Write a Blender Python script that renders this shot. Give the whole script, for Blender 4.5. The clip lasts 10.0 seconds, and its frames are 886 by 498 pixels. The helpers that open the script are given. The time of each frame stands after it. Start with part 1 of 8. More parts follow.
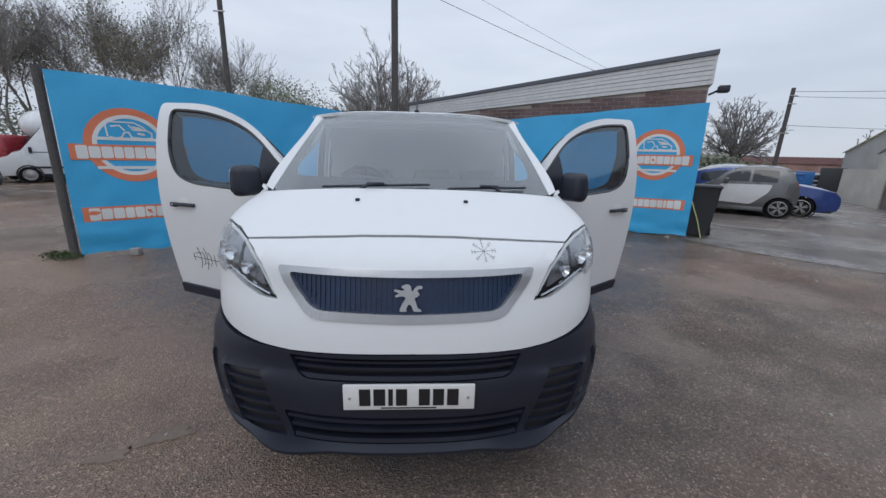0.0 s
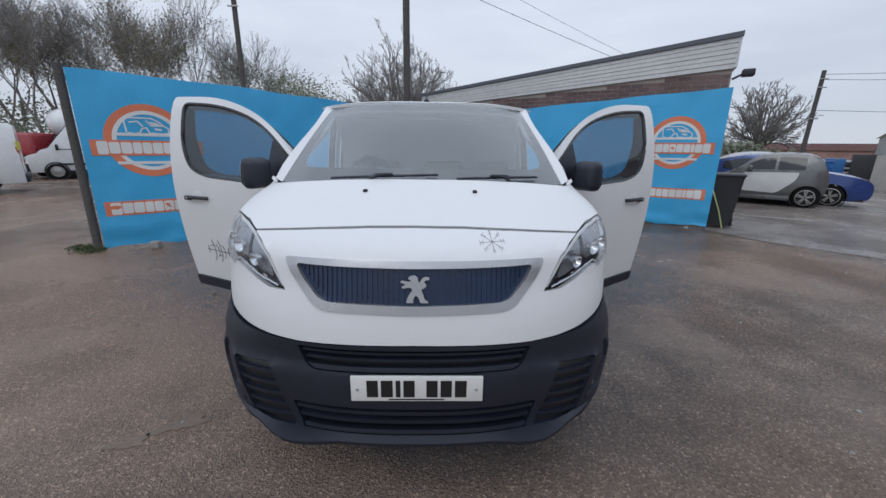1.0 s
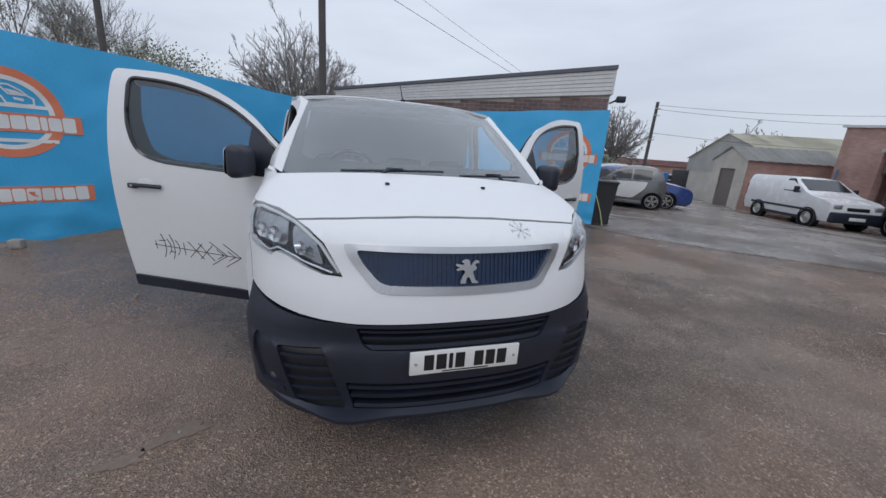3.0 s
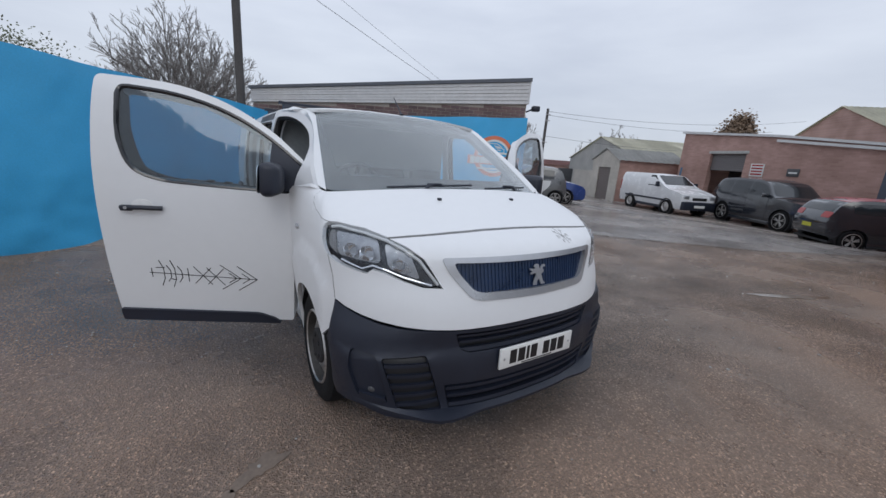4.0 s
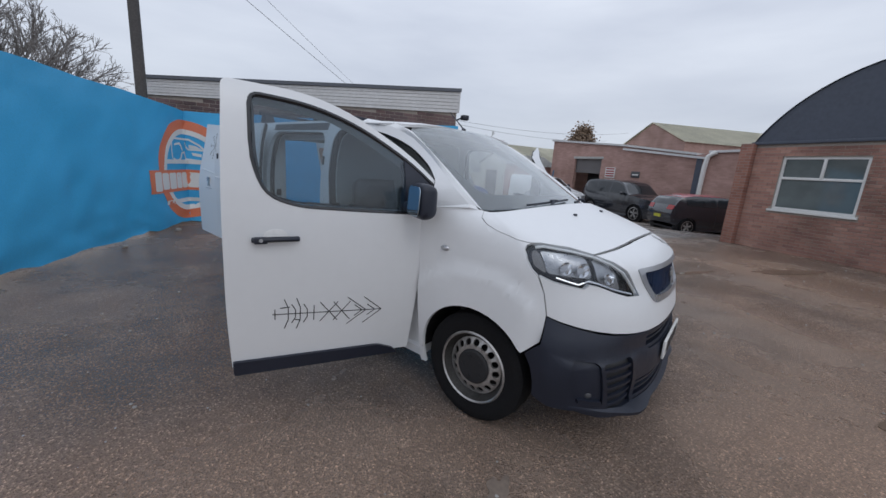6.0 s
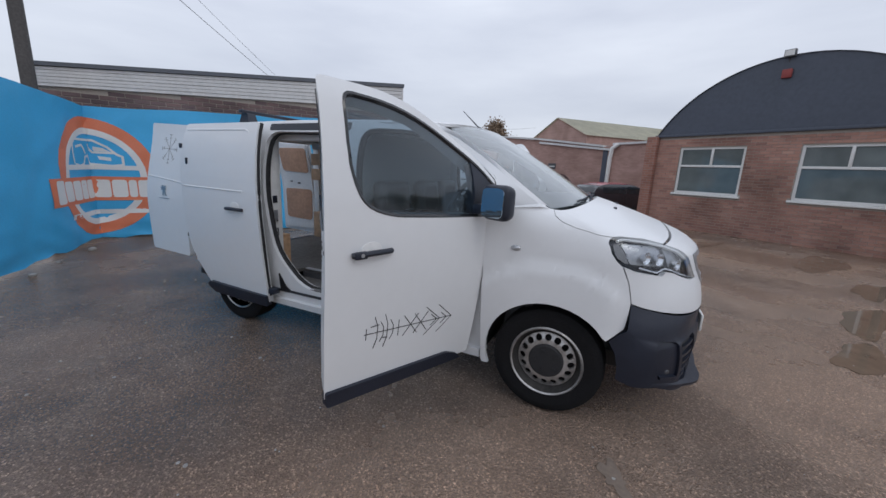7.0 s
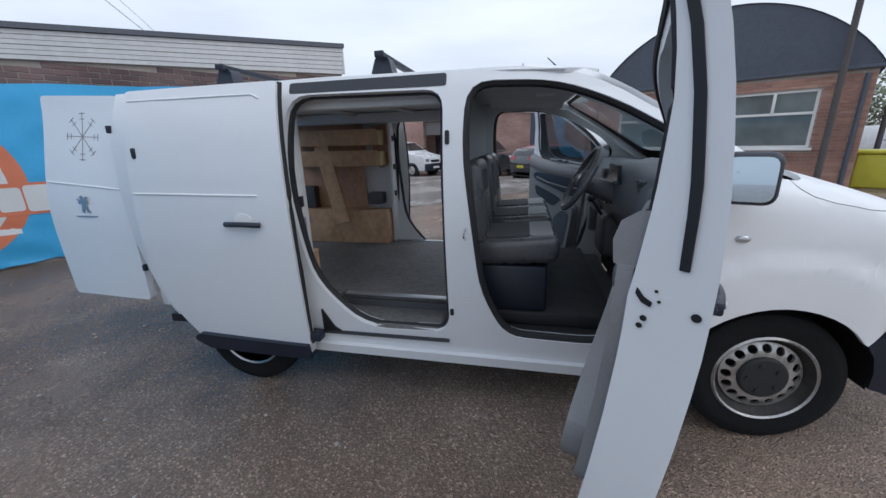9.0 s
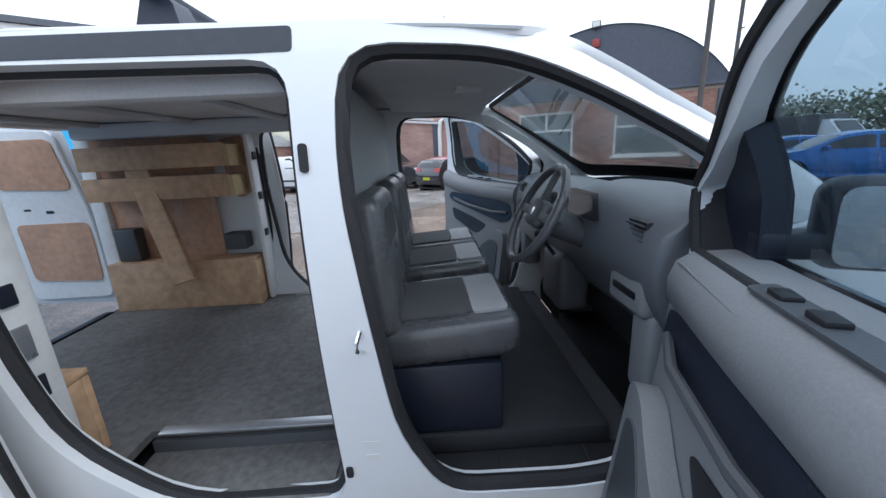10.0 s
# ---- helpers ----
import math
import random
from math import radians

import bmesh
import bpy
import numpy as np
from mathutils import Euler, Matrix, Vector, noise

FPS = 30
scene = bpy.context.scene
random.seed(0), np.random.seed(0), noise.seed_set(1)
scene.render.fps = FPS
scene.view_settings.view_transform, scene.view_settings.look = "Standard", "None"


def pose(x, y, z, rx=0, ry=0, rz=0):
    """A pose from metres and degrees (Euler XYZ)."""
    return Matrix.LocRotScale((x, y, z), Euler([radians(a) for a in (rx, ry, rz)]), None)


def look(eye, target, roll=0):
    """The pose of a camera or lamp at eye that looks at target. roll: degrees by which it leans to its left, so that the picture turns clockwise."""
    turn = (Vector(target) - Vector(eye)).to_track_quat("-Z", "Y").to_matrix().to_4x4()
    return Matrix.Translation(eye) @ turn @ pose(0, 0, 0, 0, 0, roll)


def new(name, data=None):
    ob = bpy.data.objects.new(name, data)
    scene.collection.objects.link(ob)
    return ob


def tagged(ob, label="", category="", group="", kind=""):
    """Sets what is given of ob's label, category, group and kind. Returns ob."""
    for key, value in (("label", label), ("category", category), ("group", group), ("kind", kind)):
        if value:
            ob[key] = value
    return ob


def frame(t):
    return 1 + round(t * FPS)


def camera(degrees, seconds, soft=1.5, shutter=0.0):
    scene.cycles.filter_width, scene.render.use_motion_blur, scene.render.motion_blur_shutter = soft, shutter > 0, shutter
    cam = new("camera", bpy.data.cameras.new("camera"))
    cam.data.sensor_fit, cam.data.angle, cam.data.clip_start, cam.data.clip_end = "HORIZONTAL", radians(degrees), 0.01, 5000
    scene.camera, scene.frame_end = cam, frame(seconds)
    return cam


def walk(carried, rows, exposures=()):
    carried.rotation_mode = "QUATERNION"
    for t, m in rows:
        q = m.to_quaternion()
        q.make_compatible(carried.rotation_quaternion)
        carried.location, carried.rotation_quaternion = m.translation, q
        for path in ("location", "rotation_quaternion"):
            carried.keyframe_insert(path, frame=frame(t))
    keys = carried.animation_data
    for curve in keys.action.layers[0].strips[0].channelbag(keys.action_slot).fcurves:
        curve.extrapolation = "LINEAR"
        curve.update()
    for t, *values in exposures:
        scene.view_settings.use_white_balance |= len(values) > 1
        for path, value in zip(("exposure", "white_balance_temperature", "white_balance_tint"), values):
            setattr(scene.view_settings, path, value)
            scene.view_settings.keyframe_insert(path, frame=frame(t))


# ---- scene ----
import functools

cam = camera(100.0, 10.0, soft=1.5)
PATH = [
    (0, (0.057, -1.31, 1.461), (0.166, 0.627, 0.979), 1.5),
    (0.5, (0.067, -1.307, 1.453), (0.13, 0.624, 0.934), 1.5),
    (1, (0.086, -1.288, 1.448), (0.119, 0.643, 0.925), 0.7),
    (1.5, (0.107, -1.251, 1.433), (0.125, 0.67, 0.876), 1.8),
    (2, (-0.001, -1.27, 1.427), (0.106, 0.64, 0.84), 2.4),
    (2.5, (-0.313, -1.411, 1.448), (0.071, 0.486, 0.943), 3.1),
    (2.7, (-0.413, -1.422, 1.433), (0.049, 0.457, 0.927), 3.7),
    (3.8, (-1.228, -1.242, 1.419), (-0.235, 0.426, 0.939), 4.1),
    (4, (-1.409, -1.217, 1.467), (-0.345, 0.409, 0.995), 4.1),
    (4.5, (-1.719, -1.05, 1.442), (-0.449, 0.442, 1.04), 3.6),
    (5, (-2.01, -0.736, 1.464), (-0.676, 0.684, 1.012), 3.4),
    (5.5, (-2.361, -0.511, 1.472), (-0.945, 0.819, 0.999), 3.7),
    (5.7, (-2.465, -0.398, 1.468), (-0.990, 0.876, 1.024), 4.2),
    (6.8, (-3.006, 0.407, 1.449), (-1.290, 1.340, 1.022), 2.6),
    (7, (-3.057, 0.565, 1.446), (-1.285, 1.393, 1.028), 2.5),
    (7.5, (-3.114, 1.027, 1.464), (-1.29, 1.707, 1.005), 1.6),
    (8, (-3.198, 1.463, 1.45), (-1.341, 1.989, 0.926), 1.4),
    (8.5, (-3.033, 1.784, 1.428), (-1.183, 2.34, 0.91), -1.5),
    (9, (-2.68, 1.986, 1.441), (-0.803, 2.396, 0.887), -1.6),
    (9.5, (-2.266, 2.069, 1.451), (-0.372, 2.077, 0.81), -0.4),
    (10, (-1.787, 2.061, 1.464), (0.145, 2.002, 0.949), -2.7),
]
walk(cam, [(t, look(eye, target, roll)) for t, eye, target, roll in PATH],
     exposures=[(0.0, 0.25, 6300, 8), (2.5, 0.26, 6350, 9), (4.5, 0.21, 6350, 9), (5.5, 0.18, 6350, 9), (7.0, 0.27, 6400, 10), (8.0, 0.44, 6350, 9), (8.5, 0.52, 6300, 8), (9.0, 0.58, 6250, 8), (9.5, 0.97, 6200, 7), (10.0, 1.32, 6100, 6)])


# ---- light ----
world = bpy.data.worlds.new("overcast_sky")
scene.world = world
world.use_nodes = True
wn, wl = world.node_tree.nodes, world.node_tree.links
wn.clear()
w_out = wn.new("ShaderNodeOutputWorld")
w_bg = wn.new("ShaderNodeBackground")
w_sky = wn.new("ShaderNodeTexSky")
w_sky.sky_type = 'NISHITA'
w_sky.sun_disc = False
w_sky.sun_elevation = radians(32)
w_sky.sun_rotation = radians(200)
w_co = wn.new("ShaderNodeTexCoord")
w_sep = wn.new("ShaderNodeSeparateXYZ")
w_ramp = wn.new("ShaderNodeValToRGB")
w_map = wn.new("ShaderNodeMapping")
w_map.inputs["Scale"].default_value = (1.0, 1.0, 4.5)
w_noise = wn.new("ShaderNodeTexNoise")
w_noise.inputs["Scale"].default_value = 2.2
w_noise.inputs["Detail"].default_value = 6.0
w_mul = wn.new("ShaderNodeMix")
w_mul.data_type, w_mul.blend_type = 'RGBA', 'MULTIPLY'
w_mul.inputs[0].default_value = 1.0
w_cloud = wn.new("ShaderNodeValToRGB")
w_cloud.color_ramp.elements[0].position, w_cloud.color_ramp.elements[0].color = 0.3, (0.80, 0.81, 0.84, 1)
w_cloud.color_ramp.elements[1].position, w_cloud.color_ramp.elements[1].color = 0.7, (1.0, 1.0, 1.0, 1)
w_mix = wn.new("ShaderNodeMix")
w_mix.data_type = 'RGBA'
w_mix.inputs[0].default_value = 0.93
w_ramp.color_ramp.elements[0].position, w_ramp.color_ramp.elements[0].color = 0.0, (5.6, 5.9, 6.55, 1)
w_ramp.color_ramp.elements[1].position, w_ramp.color_ramp.elements[1].color = 1.0, (9.6, 10.1, 11.3, 1)
wl.new(w_co.outputs["Generated"], w_sep.inputs[0])
wl.new(w_sep.outputs[2], w_ramp.inputs[0])
wl.new(w_co.outputs["Generated"], w_map.inputs[0])
wl.new(w_map.outputs[0], w_noise.inputs["Vector"])
wl.new(w_noise.outputs[0], w_cloud.inputs[0])
wl.new(w_ramp.outputs[0], w_mul.inputs[6])
wl.new(w_cloud.outputs[0], w_mul.inputs[7])
wl.new(w_sky.outputs[0], w_mix.inputs[6])
wl.new(w_mul.outputs[2], w_mix.inputs[7])
wl.new(w_mix.outputs[2], w_bg.inputs[0])
w_bg.inputs[1].default_value = 0.1
wl.new(w_bg.outputs[0], w_out.inputs[0])
sun_data = bpy.data.lights.new("sun", 'SUN')
sun_data.energy, sun_data.angle, sun_data.color = 0.3, radians(25), (1.0, 0.97, 0.93)
sun = new("sun", sun_data)
sun.matrix_world = look((-6, -10, 14), (0, 2, 0))


# ---- materials ----
def node_mat(name):
    m = bpy.data.materials.new(name)
    m.use_nodes = True
    nt = m.node_tree
    return m, nt, nt.nodes["Principled BSDF"]


def mat(name, color, rough=0.5, metal=0.0, var=0.12, scale=3.0, fine=40.0, bump=0.0, coat=0.0, rvar=0.1, spec=0.5):
    """Colour with variation at two scales, roughness variation and fine relief."""
    m, nt, b = node_mat(name)
    co = nt.nodes.new("ShaderNodeTexCoord")
    n1 = nt.nodes.new("ShaderNodeTexNoise")
    n1.inputs["Scale"].default_value, n1.inputs["Detail"].default_value = scale, 5
    n2 = nt.nodes.new("ShaderNodeTexNoise")
    n2.inputs["Scale"].default_value, n2.inputs["Detail"].default_value = fine, 3
    nt.links.new(co.outputs["Object"], n1.inputs["Vector"])
    nt.links.new(co.outputs["Object"], n2.inputs["Vector"])
    add = nt.nodes.new("ShaderNodeMath")
    add.operation = 'ADD'
    nt.links.new(n1.outputs[0], add.inputs[0])
    nt.links.new(n2.outputs[0], add.inputs[1])
    half = nt.nodes.new("ShaderNodeMath")
    half.operation = 'MULTIPLY'
    half.inputs[1].default_value = 0.5
    nt.links.new(add.outputs[0], half.inputs[0])
    ramp = nt.nodes.new("ShaderNodeValToRGB")
    lo = [max(0.0, c * (1 - var)) for c in color]
    hi = [min(1.0, c * (1 + var)) for c in color]
    ramp.color_ramp.elements[0].position, ramp.color_ramp.elements[0].color = 0.32, (*lo, 1)
    ramp.color_ramp.elements[1].position, ramp.color_ramp.elements[1].color = 0.68, (*hi, 1)
    nt.links.new(half.outputs[0], ramp.inputs[0])
    nt.links.new(ramp.outputs[0], b.inputs["Base Color"])
    mr = nt.nodes.new("ShaderNodeMapRange")
    mr.inputs[1].default_value, mr.inputs[2].default_value = 0.3, 0.7
    mr.inputs[3].default_value, mr.inputs[4].default_value = max(0.02, rough - rvar), min(1.0, rough + rvar)
    nt.links.new(n1.outputs[0], mr.inputs[0])
    nt.links.new(mr.outputs[0], b.inputs["Roughness"])
    b.inputs["Metallic"].default_value = metal
    b.inputs["Specular IOR Level"].default_value = spec
    b.inputs["Coat Weight"].default_value = coat
    b.inputs["Coat Roughness"].default_value = 0.08
    if bump:
        bp = nt.nodes.new("ShaderNodeBump")
        bp.inputs["Strength"].default_value = bump
        bp.inputs["Distance"].default_value = 0.01
        nt.links.new(n2.outputs[0], bp.inputs["Height"])
        nt.links.new(bp.outputs[0], b.inputs["Normal"])
    return m


def glass_mat(name, tint, rough=0.0, mix=0.75, gloss_tint=(1, 1, 1), dust_haze=0.0):
    """Thin pane: see-through with a Fresnel-driven gloss and, if asked, a painted pale film."""
    m = bpy.data.materials.new(name)
    m.use_nodes = True
    nt = m.node_tree
    nt.nodes.clear()
    o = nt.nodes.new("ShaderNodeOutputMaterial")
    tr = nt.nodes.new("ShaderNodeBsdfTransparent")
    tr.inputs[0].default_value = (*tint, 1)
    gl = nt.nodes.new("ShaderNodeBsdfGlossy")
    gl.inputs[0].default_value = (*gloss_tint, 1)
    gl.inputs["Roughness"].default_value = rough
    fr = nt.nodes.new("ShaderNodeLayerWeight")
    fr.inputs[0].default_value = 0.5
    pw = nt.nodes.new("ShaderNodeMath")
    pw.operation = 'POWER'
    pw.inputs[1].default_value = 4.0
    nt.links.new(fr.outputs["Facing"], pw.inputs[0])
    mx = nt.nodes.new("ShaderNodeMixShader")
    mul = nt.nodes.new("ShaderNodeMath")
    mul.operation = 'MULTIPLY_ADD'
    mul.inputs[1].default_value = 0.85
    mul.inputs[2].default_value = mix
    mul.use_clamp = True
    nt.links.new(pw.outputs[0], mul.inputs[0])
    nt.links.new(mul.outputs[0], mx.inputs[0])
    nt.links.new(tr.outputs[0], mx.inputs[1])
    nt.links.new(gl.outputs[0], mx.inputs[2])
    # pale diffuse share paints sky haze over the pane, along with a dusty film
    if dust_haze:
        df = nt.nodes.new("ShaderNodeBsdfDiffuse")
        df.inputs[0].default_value = (0.55, 0.59, 0.62, 1)
        m2 = nt.nodes.new("ShaderNodeMixShader")
        m2.inputs[0].default_value = dust_haze
        nt.links.new(mx.outputs[0], m2.inputs[1])
        nt.links.new(df.outputs[0], m2.inputs[2])
        mx = m2
    nt.links.new(mx.outputs[0], o.inputs[0])
    return m


def brick_mat(name, c1, c2, mortar, sx=1.0):
    """Brickwork 225 x 75 mm with stained, uneven bricks; u runs along the wall in object space."""
    m, nt, b = node_mat(name)
    co = nt.nodes.new("ShaderNodeTexCoord")
    mp = nt.nodes.new("ShaderNodeMapping")
    mp.inputs["Rotation"].default_value = (radians(90), 0, 0)
    br = nt.nodes.new("ShaderNodeTexBrick")
    br.inputs["Color1"].default_value, br.inputs["Color2"].default_value, br.inputs["Mortar"].default_value = (*c1, 1), (*c2, 1), (*mortar, 1)
    br.inputs["Scale"].default_value = 1.0
    br.inputs["Brick Width"].default_value, br.inputs["Row Height"].default_value = 0.225, 0.075
    br.inputs["Mortar Size"].default_value, br.inputs["Mortar Smooth"].default_value = 0.006, 0.3
    br.inputs["Bias"].default_value = -0.1
    nt.links.new(co.outputs["Object"], mp.inputs[0])
    nt.links.new(mp.outputs[0], br.inputs["Vector"])
    n1 = nt.nodes.new("ShaderNodeTexNoise")
    n1.inputs["Scale"].default_value, n1.inputs["Detail"].default_value = 0.9, 7
    nt.links.new(co.outputs["Object"], n1.inputs["Vector"])
    ramp = nt.nodes.new("ShaderNodeValToRGB")
    ramp.color_ramp.elements[0].position, ramp.color_ramp.elements[0].color = 0.35, (0.74, 0.72, 0.70, 1)
    ramp.color_ramp.elements[1].position, ramp.color_ramp.elements[1].color = 0.65, (1, 1, 1, 1)
    nt.links.new(n1.outputs[0], ramp.inputs[0])
    mx = nt.nodes.new("ShaderNodeMix")
    mx.data_type, mx.blend_type = 'RGBA', 'MULTIPLY'
    mx.inputs[0].default_value = 1.0
    nt.links.new(br.outputs[0], mx.inputs[6])
    nt.links.new(ramp.outputs[0], mx.inputs[7])
    nt.links.new(mx.outputs[2], b.inputs["Base Color"])
    b.inputs["Roughness"].default_value = 0.85
    bp = nt.nodes.new("ShaderNodeBump")
    bp.inputs["Strength"].default_value, bp.inputs["Distance"].default_value = 0.6, 0.01
    bp.invert = True
    nt.links.new(br.outputs["Fac"], bp.inputs["Height"])
    nt.links.new(bp.outputs[0], b.inputs["Normal"])
    return m


def ground_mat(name, dark, light, brown, wet):
    """Worn wet tarmac: aggregate colour with painted glints, mud stains and damp, shiny patches."""
    m, nt, b = node_mat(name)
    L = nt.links
    co = nt.nodes.new("ShaderNodeTexCoord")
    def nz(scale, detail=6, rough=0.55):
        n = nt.nodes.new("ShaderNodeTexNoise")
        n.inputs["Scale"].default_value, n.inputs["Detail"].default_value, n.inputs["Roughness"].default_value = scale, detail, rough
        L.new(co.outputs["Object"], n.inputs["Vector"])
        return n
    def ramp(src, p0, c0, p1, c1):
        r = nt.nodes.new("ShaderNodeValToRGB")
        r.color_ramp.elements[0].position, r.color_ramp.elements[0].color = p0, (*c0, 1)
        r.color_ramp.elements[1].position, r.color_ramp.elements[1].color = p1, (*c1, 1)
        L.new(src, r.inputs[0])
        return r
    def mix(fac, a, c, blend='MIX'):
        x = nt.nodes.new("ShaderNodeMix")
        x.data_type, x.blend_type = 'RGBA', blend
        if isinstance(fac, float):
            x.inputs[0].default_value = fac
        else:
            L.new(fac, x.inputs[0])
        L.new(a, x.inputs[6])
        L.new(c, x.inputs[7])
        return x
    big, mid, fine = nz(0.22, 7, 0.6), nz(1.6, 8, 0.62), nz(55, 4, 0.6)
    vor = nt.nodes.new("ShaderNodeTexVoronoi")
    vor.inputs["Scale"].default_value = 120
    L.new(co.outputs["Object"], vor.inputs["Vector"])
    base = ramp(mid.outputs[0], 0.3, dark, 0.72, light)
    mud = ramp(big.outputs[0], 0.42, (0, 0, 0), 0.62, (1, 1, 1))
    brn = nt.nodes.new("ShaderNodeRGB")
    brn.outputs[0].default_value = (*brown, 1)
    mudf = nt.nodes.new("ShaderNodeMath")
    mudf.operation = 'MULTIPLY'
    mudf.inputs[1].default_value = 0.75
    L.new(mud.outputs[0], mudf.inputs[0])
    c1 = mix(mudf.outputs[0], base.outputs[0], brn.outputs[0])
    # tone of the aggregate; its brightest cells are wet sky glints painted as colour
    grain_glint = ramp(vor.outputs["Color"], 0.1, (0.68, 0.68, 0.68), 1.0, (3.2, 3.1, 3.0))
    mid_stop = grain_glint.color_ramp.elements.new(0.70)
    mid_stop.color = (1.05, 1.05, 1.05, 1)
    c2 = mix(0.75, c1.outputs[2], grain_glint.outputs[0], 'MULTIPLY')
    speck = ramp(fine.outputs[0], 0.35, (0.7, 0.7, 0.7), 0.7, (1.3, 1.28, 1.25))
    c3 = mix(0.8, c2.outputs[2], speck.outputs[0], 'MULTIPLY')
    damp = nz(0.55, 6, 0.55)
    soak = ramp(damp.outputs[0], 0.38, (0.72, 0.70, 0.68), 0.60, (1.08, 1.08, 1.08))
    c4 = mix(1.0, c3.outputs[2], soak.outputs[0], 'MULTIPLY')
    L.new(c4.outputs[2], b.inputs["Base Color"])
    dr = nt.nodes.new("ShaderNodeMapRange")
    dr.inputs[1].default_value, dr.inputs[2].default_value = 0.36, 0.62
    dr.inputs[3].default_value, dr.inputs[4].default_value = wet, 0.34
    L.new(damp.outputs[0], dr.inputs[0])
    L.new(dr.outputs[0], b.inputs["Roughness"])
    hgt = nt.nodes.new("ShaderNodeMath")
    hgt.operation = 'MULTIPLY_ADD'
    hgt.inputs[1].default_value = 0.5
    L.new(vor.outputs["Distance"], hgt.inputs[0])
    L.new(fine.outputs[0], hgt.inputs[2])
    bp = nt.nodes.new("ShaderNodeBump")
    bp.inputs["Strength"].default_value, bp.inputs["Distance"].default_value = 1.0, 0.016
    L.new(hgt.outputs[0], bp.inputs["Height"])
    bp2 = nt.nodes.new("ShaderNodeBump")
    bp2.inputs["Strength"].default_value, bp2.inputs["Distance"].default_value = 0.35, 0.06
    L.new(mid.outputs[0], bp2.inputs["Height"])
    L.new(bp2.outputs[0], bp.inputs["Normal"])
    L.new(bp.outputs[0], b.inputs["Normal"])
    return m


WHITE = mat("white_paint", (0.72, 0.73, 0.74), 0.38, var=0.014, scale=2.5, fine=18, coat=0.12, rvar=0.05)
WHITE_IN = mat("white_paint_inner", (0.80, 0.80, 0.79), 0.42, var=0.08, scale=5, fine=30)
BLACK = mat("black_textured_plastic", (0.013, 0.017, 0.030), 0.45, var=0.25, scale=4, fine=300, bump=0.15)
GLOSSBLACK = mat("gloss_black", (0.012, 0.013, 0.016), 0.15, var=0.2, coat=0.3)
RUBBER = mat("black_rubber", (0.018, 0.018, 0.02), 0.75, var=0.3, scale=8, fine=120, bump=0.1)
TYRE = mat("tyre_rubber", (0.008, 0.008, 0.009), 0.9, var=0.35, scale=6, fine=90, bump=0.3, spec=0.25)
STEEL = mat("silver_painted_steel", (0.42, 0.41, 0.40), 0.38, 0.75, var=0.3, scale=14, fine=60, bump=0.05)
RIMDARK = mat("dark_rim", (0.040, 0.038, 0.036), 0.6, 0.3, var=0.5, scale=18, fine=70)
CHROME = mat("chrome", (0.75, 0.76, 0.78), 0.14, 1.0, var=0.05)
SATIN = mat("satin_silver", (0.46, 0.47, 0.49), 0.34, 0.7, var=0.06)
GREYPLASTIC = mat("grey_plastic", (0.22, 0.22, 0.225), 0.6, var=0.12, scale=4, fine=200, bump=0.12)
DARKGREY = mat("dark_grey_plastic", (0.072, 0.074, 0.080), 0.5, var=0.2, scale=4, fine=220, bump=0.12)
DASH = mat("dash_plastic", (0.11, 0.115, 0.125), 0.42, var=0.15, scale=4, fine=220, bump=0.1)
SEATFAB = mat("dark_seat_fabric", (0.06, 0.06, 0.064), 0.85, var=0.3, scale=8, fine=260, bump=0.25)
SEATVINYL = mat("black_seat_vinyl", (0.075, 0.076, 0.082), 0.30, var=0.2, scale=6, fine=100, bump=0.1)
SEATGREY = mat("grey_seat_fabric", (0.30, 0.30, 0.31), 0.85, var=0.15, scale=8, fine=260, bump=0.25)
MAT_FLOOR = mat("dark_load_floor", (0.125, 0.121, 0.117), 0.7, var=0.45, scale=2.2, fine=35, bump=0.15)
PLY = mat("brown_plywood", (0.52, 0.31, 0.205), 0.6, var=0.22, scale=3, fine=26, bump=0.06)
PINE = mat("stained_timber", (0.56, 0.36, 0.215), 0.6, var=0.28, scale=4, fine=20, bump=0.1)
PINEEND = mat("pale_sawn_timber", (0.62, 0.46, 0.24), 0.7, var=0.15, scale=12, fine=80)
HEADLIN = mat("grey_headlining", (0.66, 0.67, 0.68), 0.8, var=0.1, scale=4, fine=120)
PLATEW = mat("white_plate", (0.72, 0.72, 0.70), 0.35, var=0.05)
# black for print and dark parts, and for shade painted into slots and openings
INK = mat("ink_and_shade_black", (0.012, 0.012, 0.014), 0.5, var=0.1)
MIRROR = mat("mirror_glass", (0.46, 0.55, 0.62), 0.03, 1.0, var=0.01, rvar=0.01)
SCREEN = glass_mat("windscreen_glass", (0.86, 0.90, 0.91), 0.02, 0.07, dust_haze=0.05)
DOORGLASS = glass_mat("door_glass", (0.56, 0.64, 0.69), 0.0, 0.05, dust_haze=0.012)
CARGLASS = mat("car_window_glass", (0.018, 0.022, 0.026), 0.06, var=0.2, rvar=0.02, spec=0.6)
LENS = glass_mat("headlamp_lens", (0.93, 0.94, 0.95), 0.0, 0.02)
LAMPBACK = mat("lamp_housing", (0.035, 0.042, 0.055), 0.3, 0.4, var=0.2)
REFLECT = mat("lamp_reflector", (0.36, 0.37, 0.39), 0.3, 0.8, var=0.2, scale=12)
AMBER = mat("clear_lamp", (0.55, 0.53, 0.5), 0.2, var=0.1)
REDLENS = mat("red_lens", (0.32, 0.03, 0.03), 0.2, var=0.1)
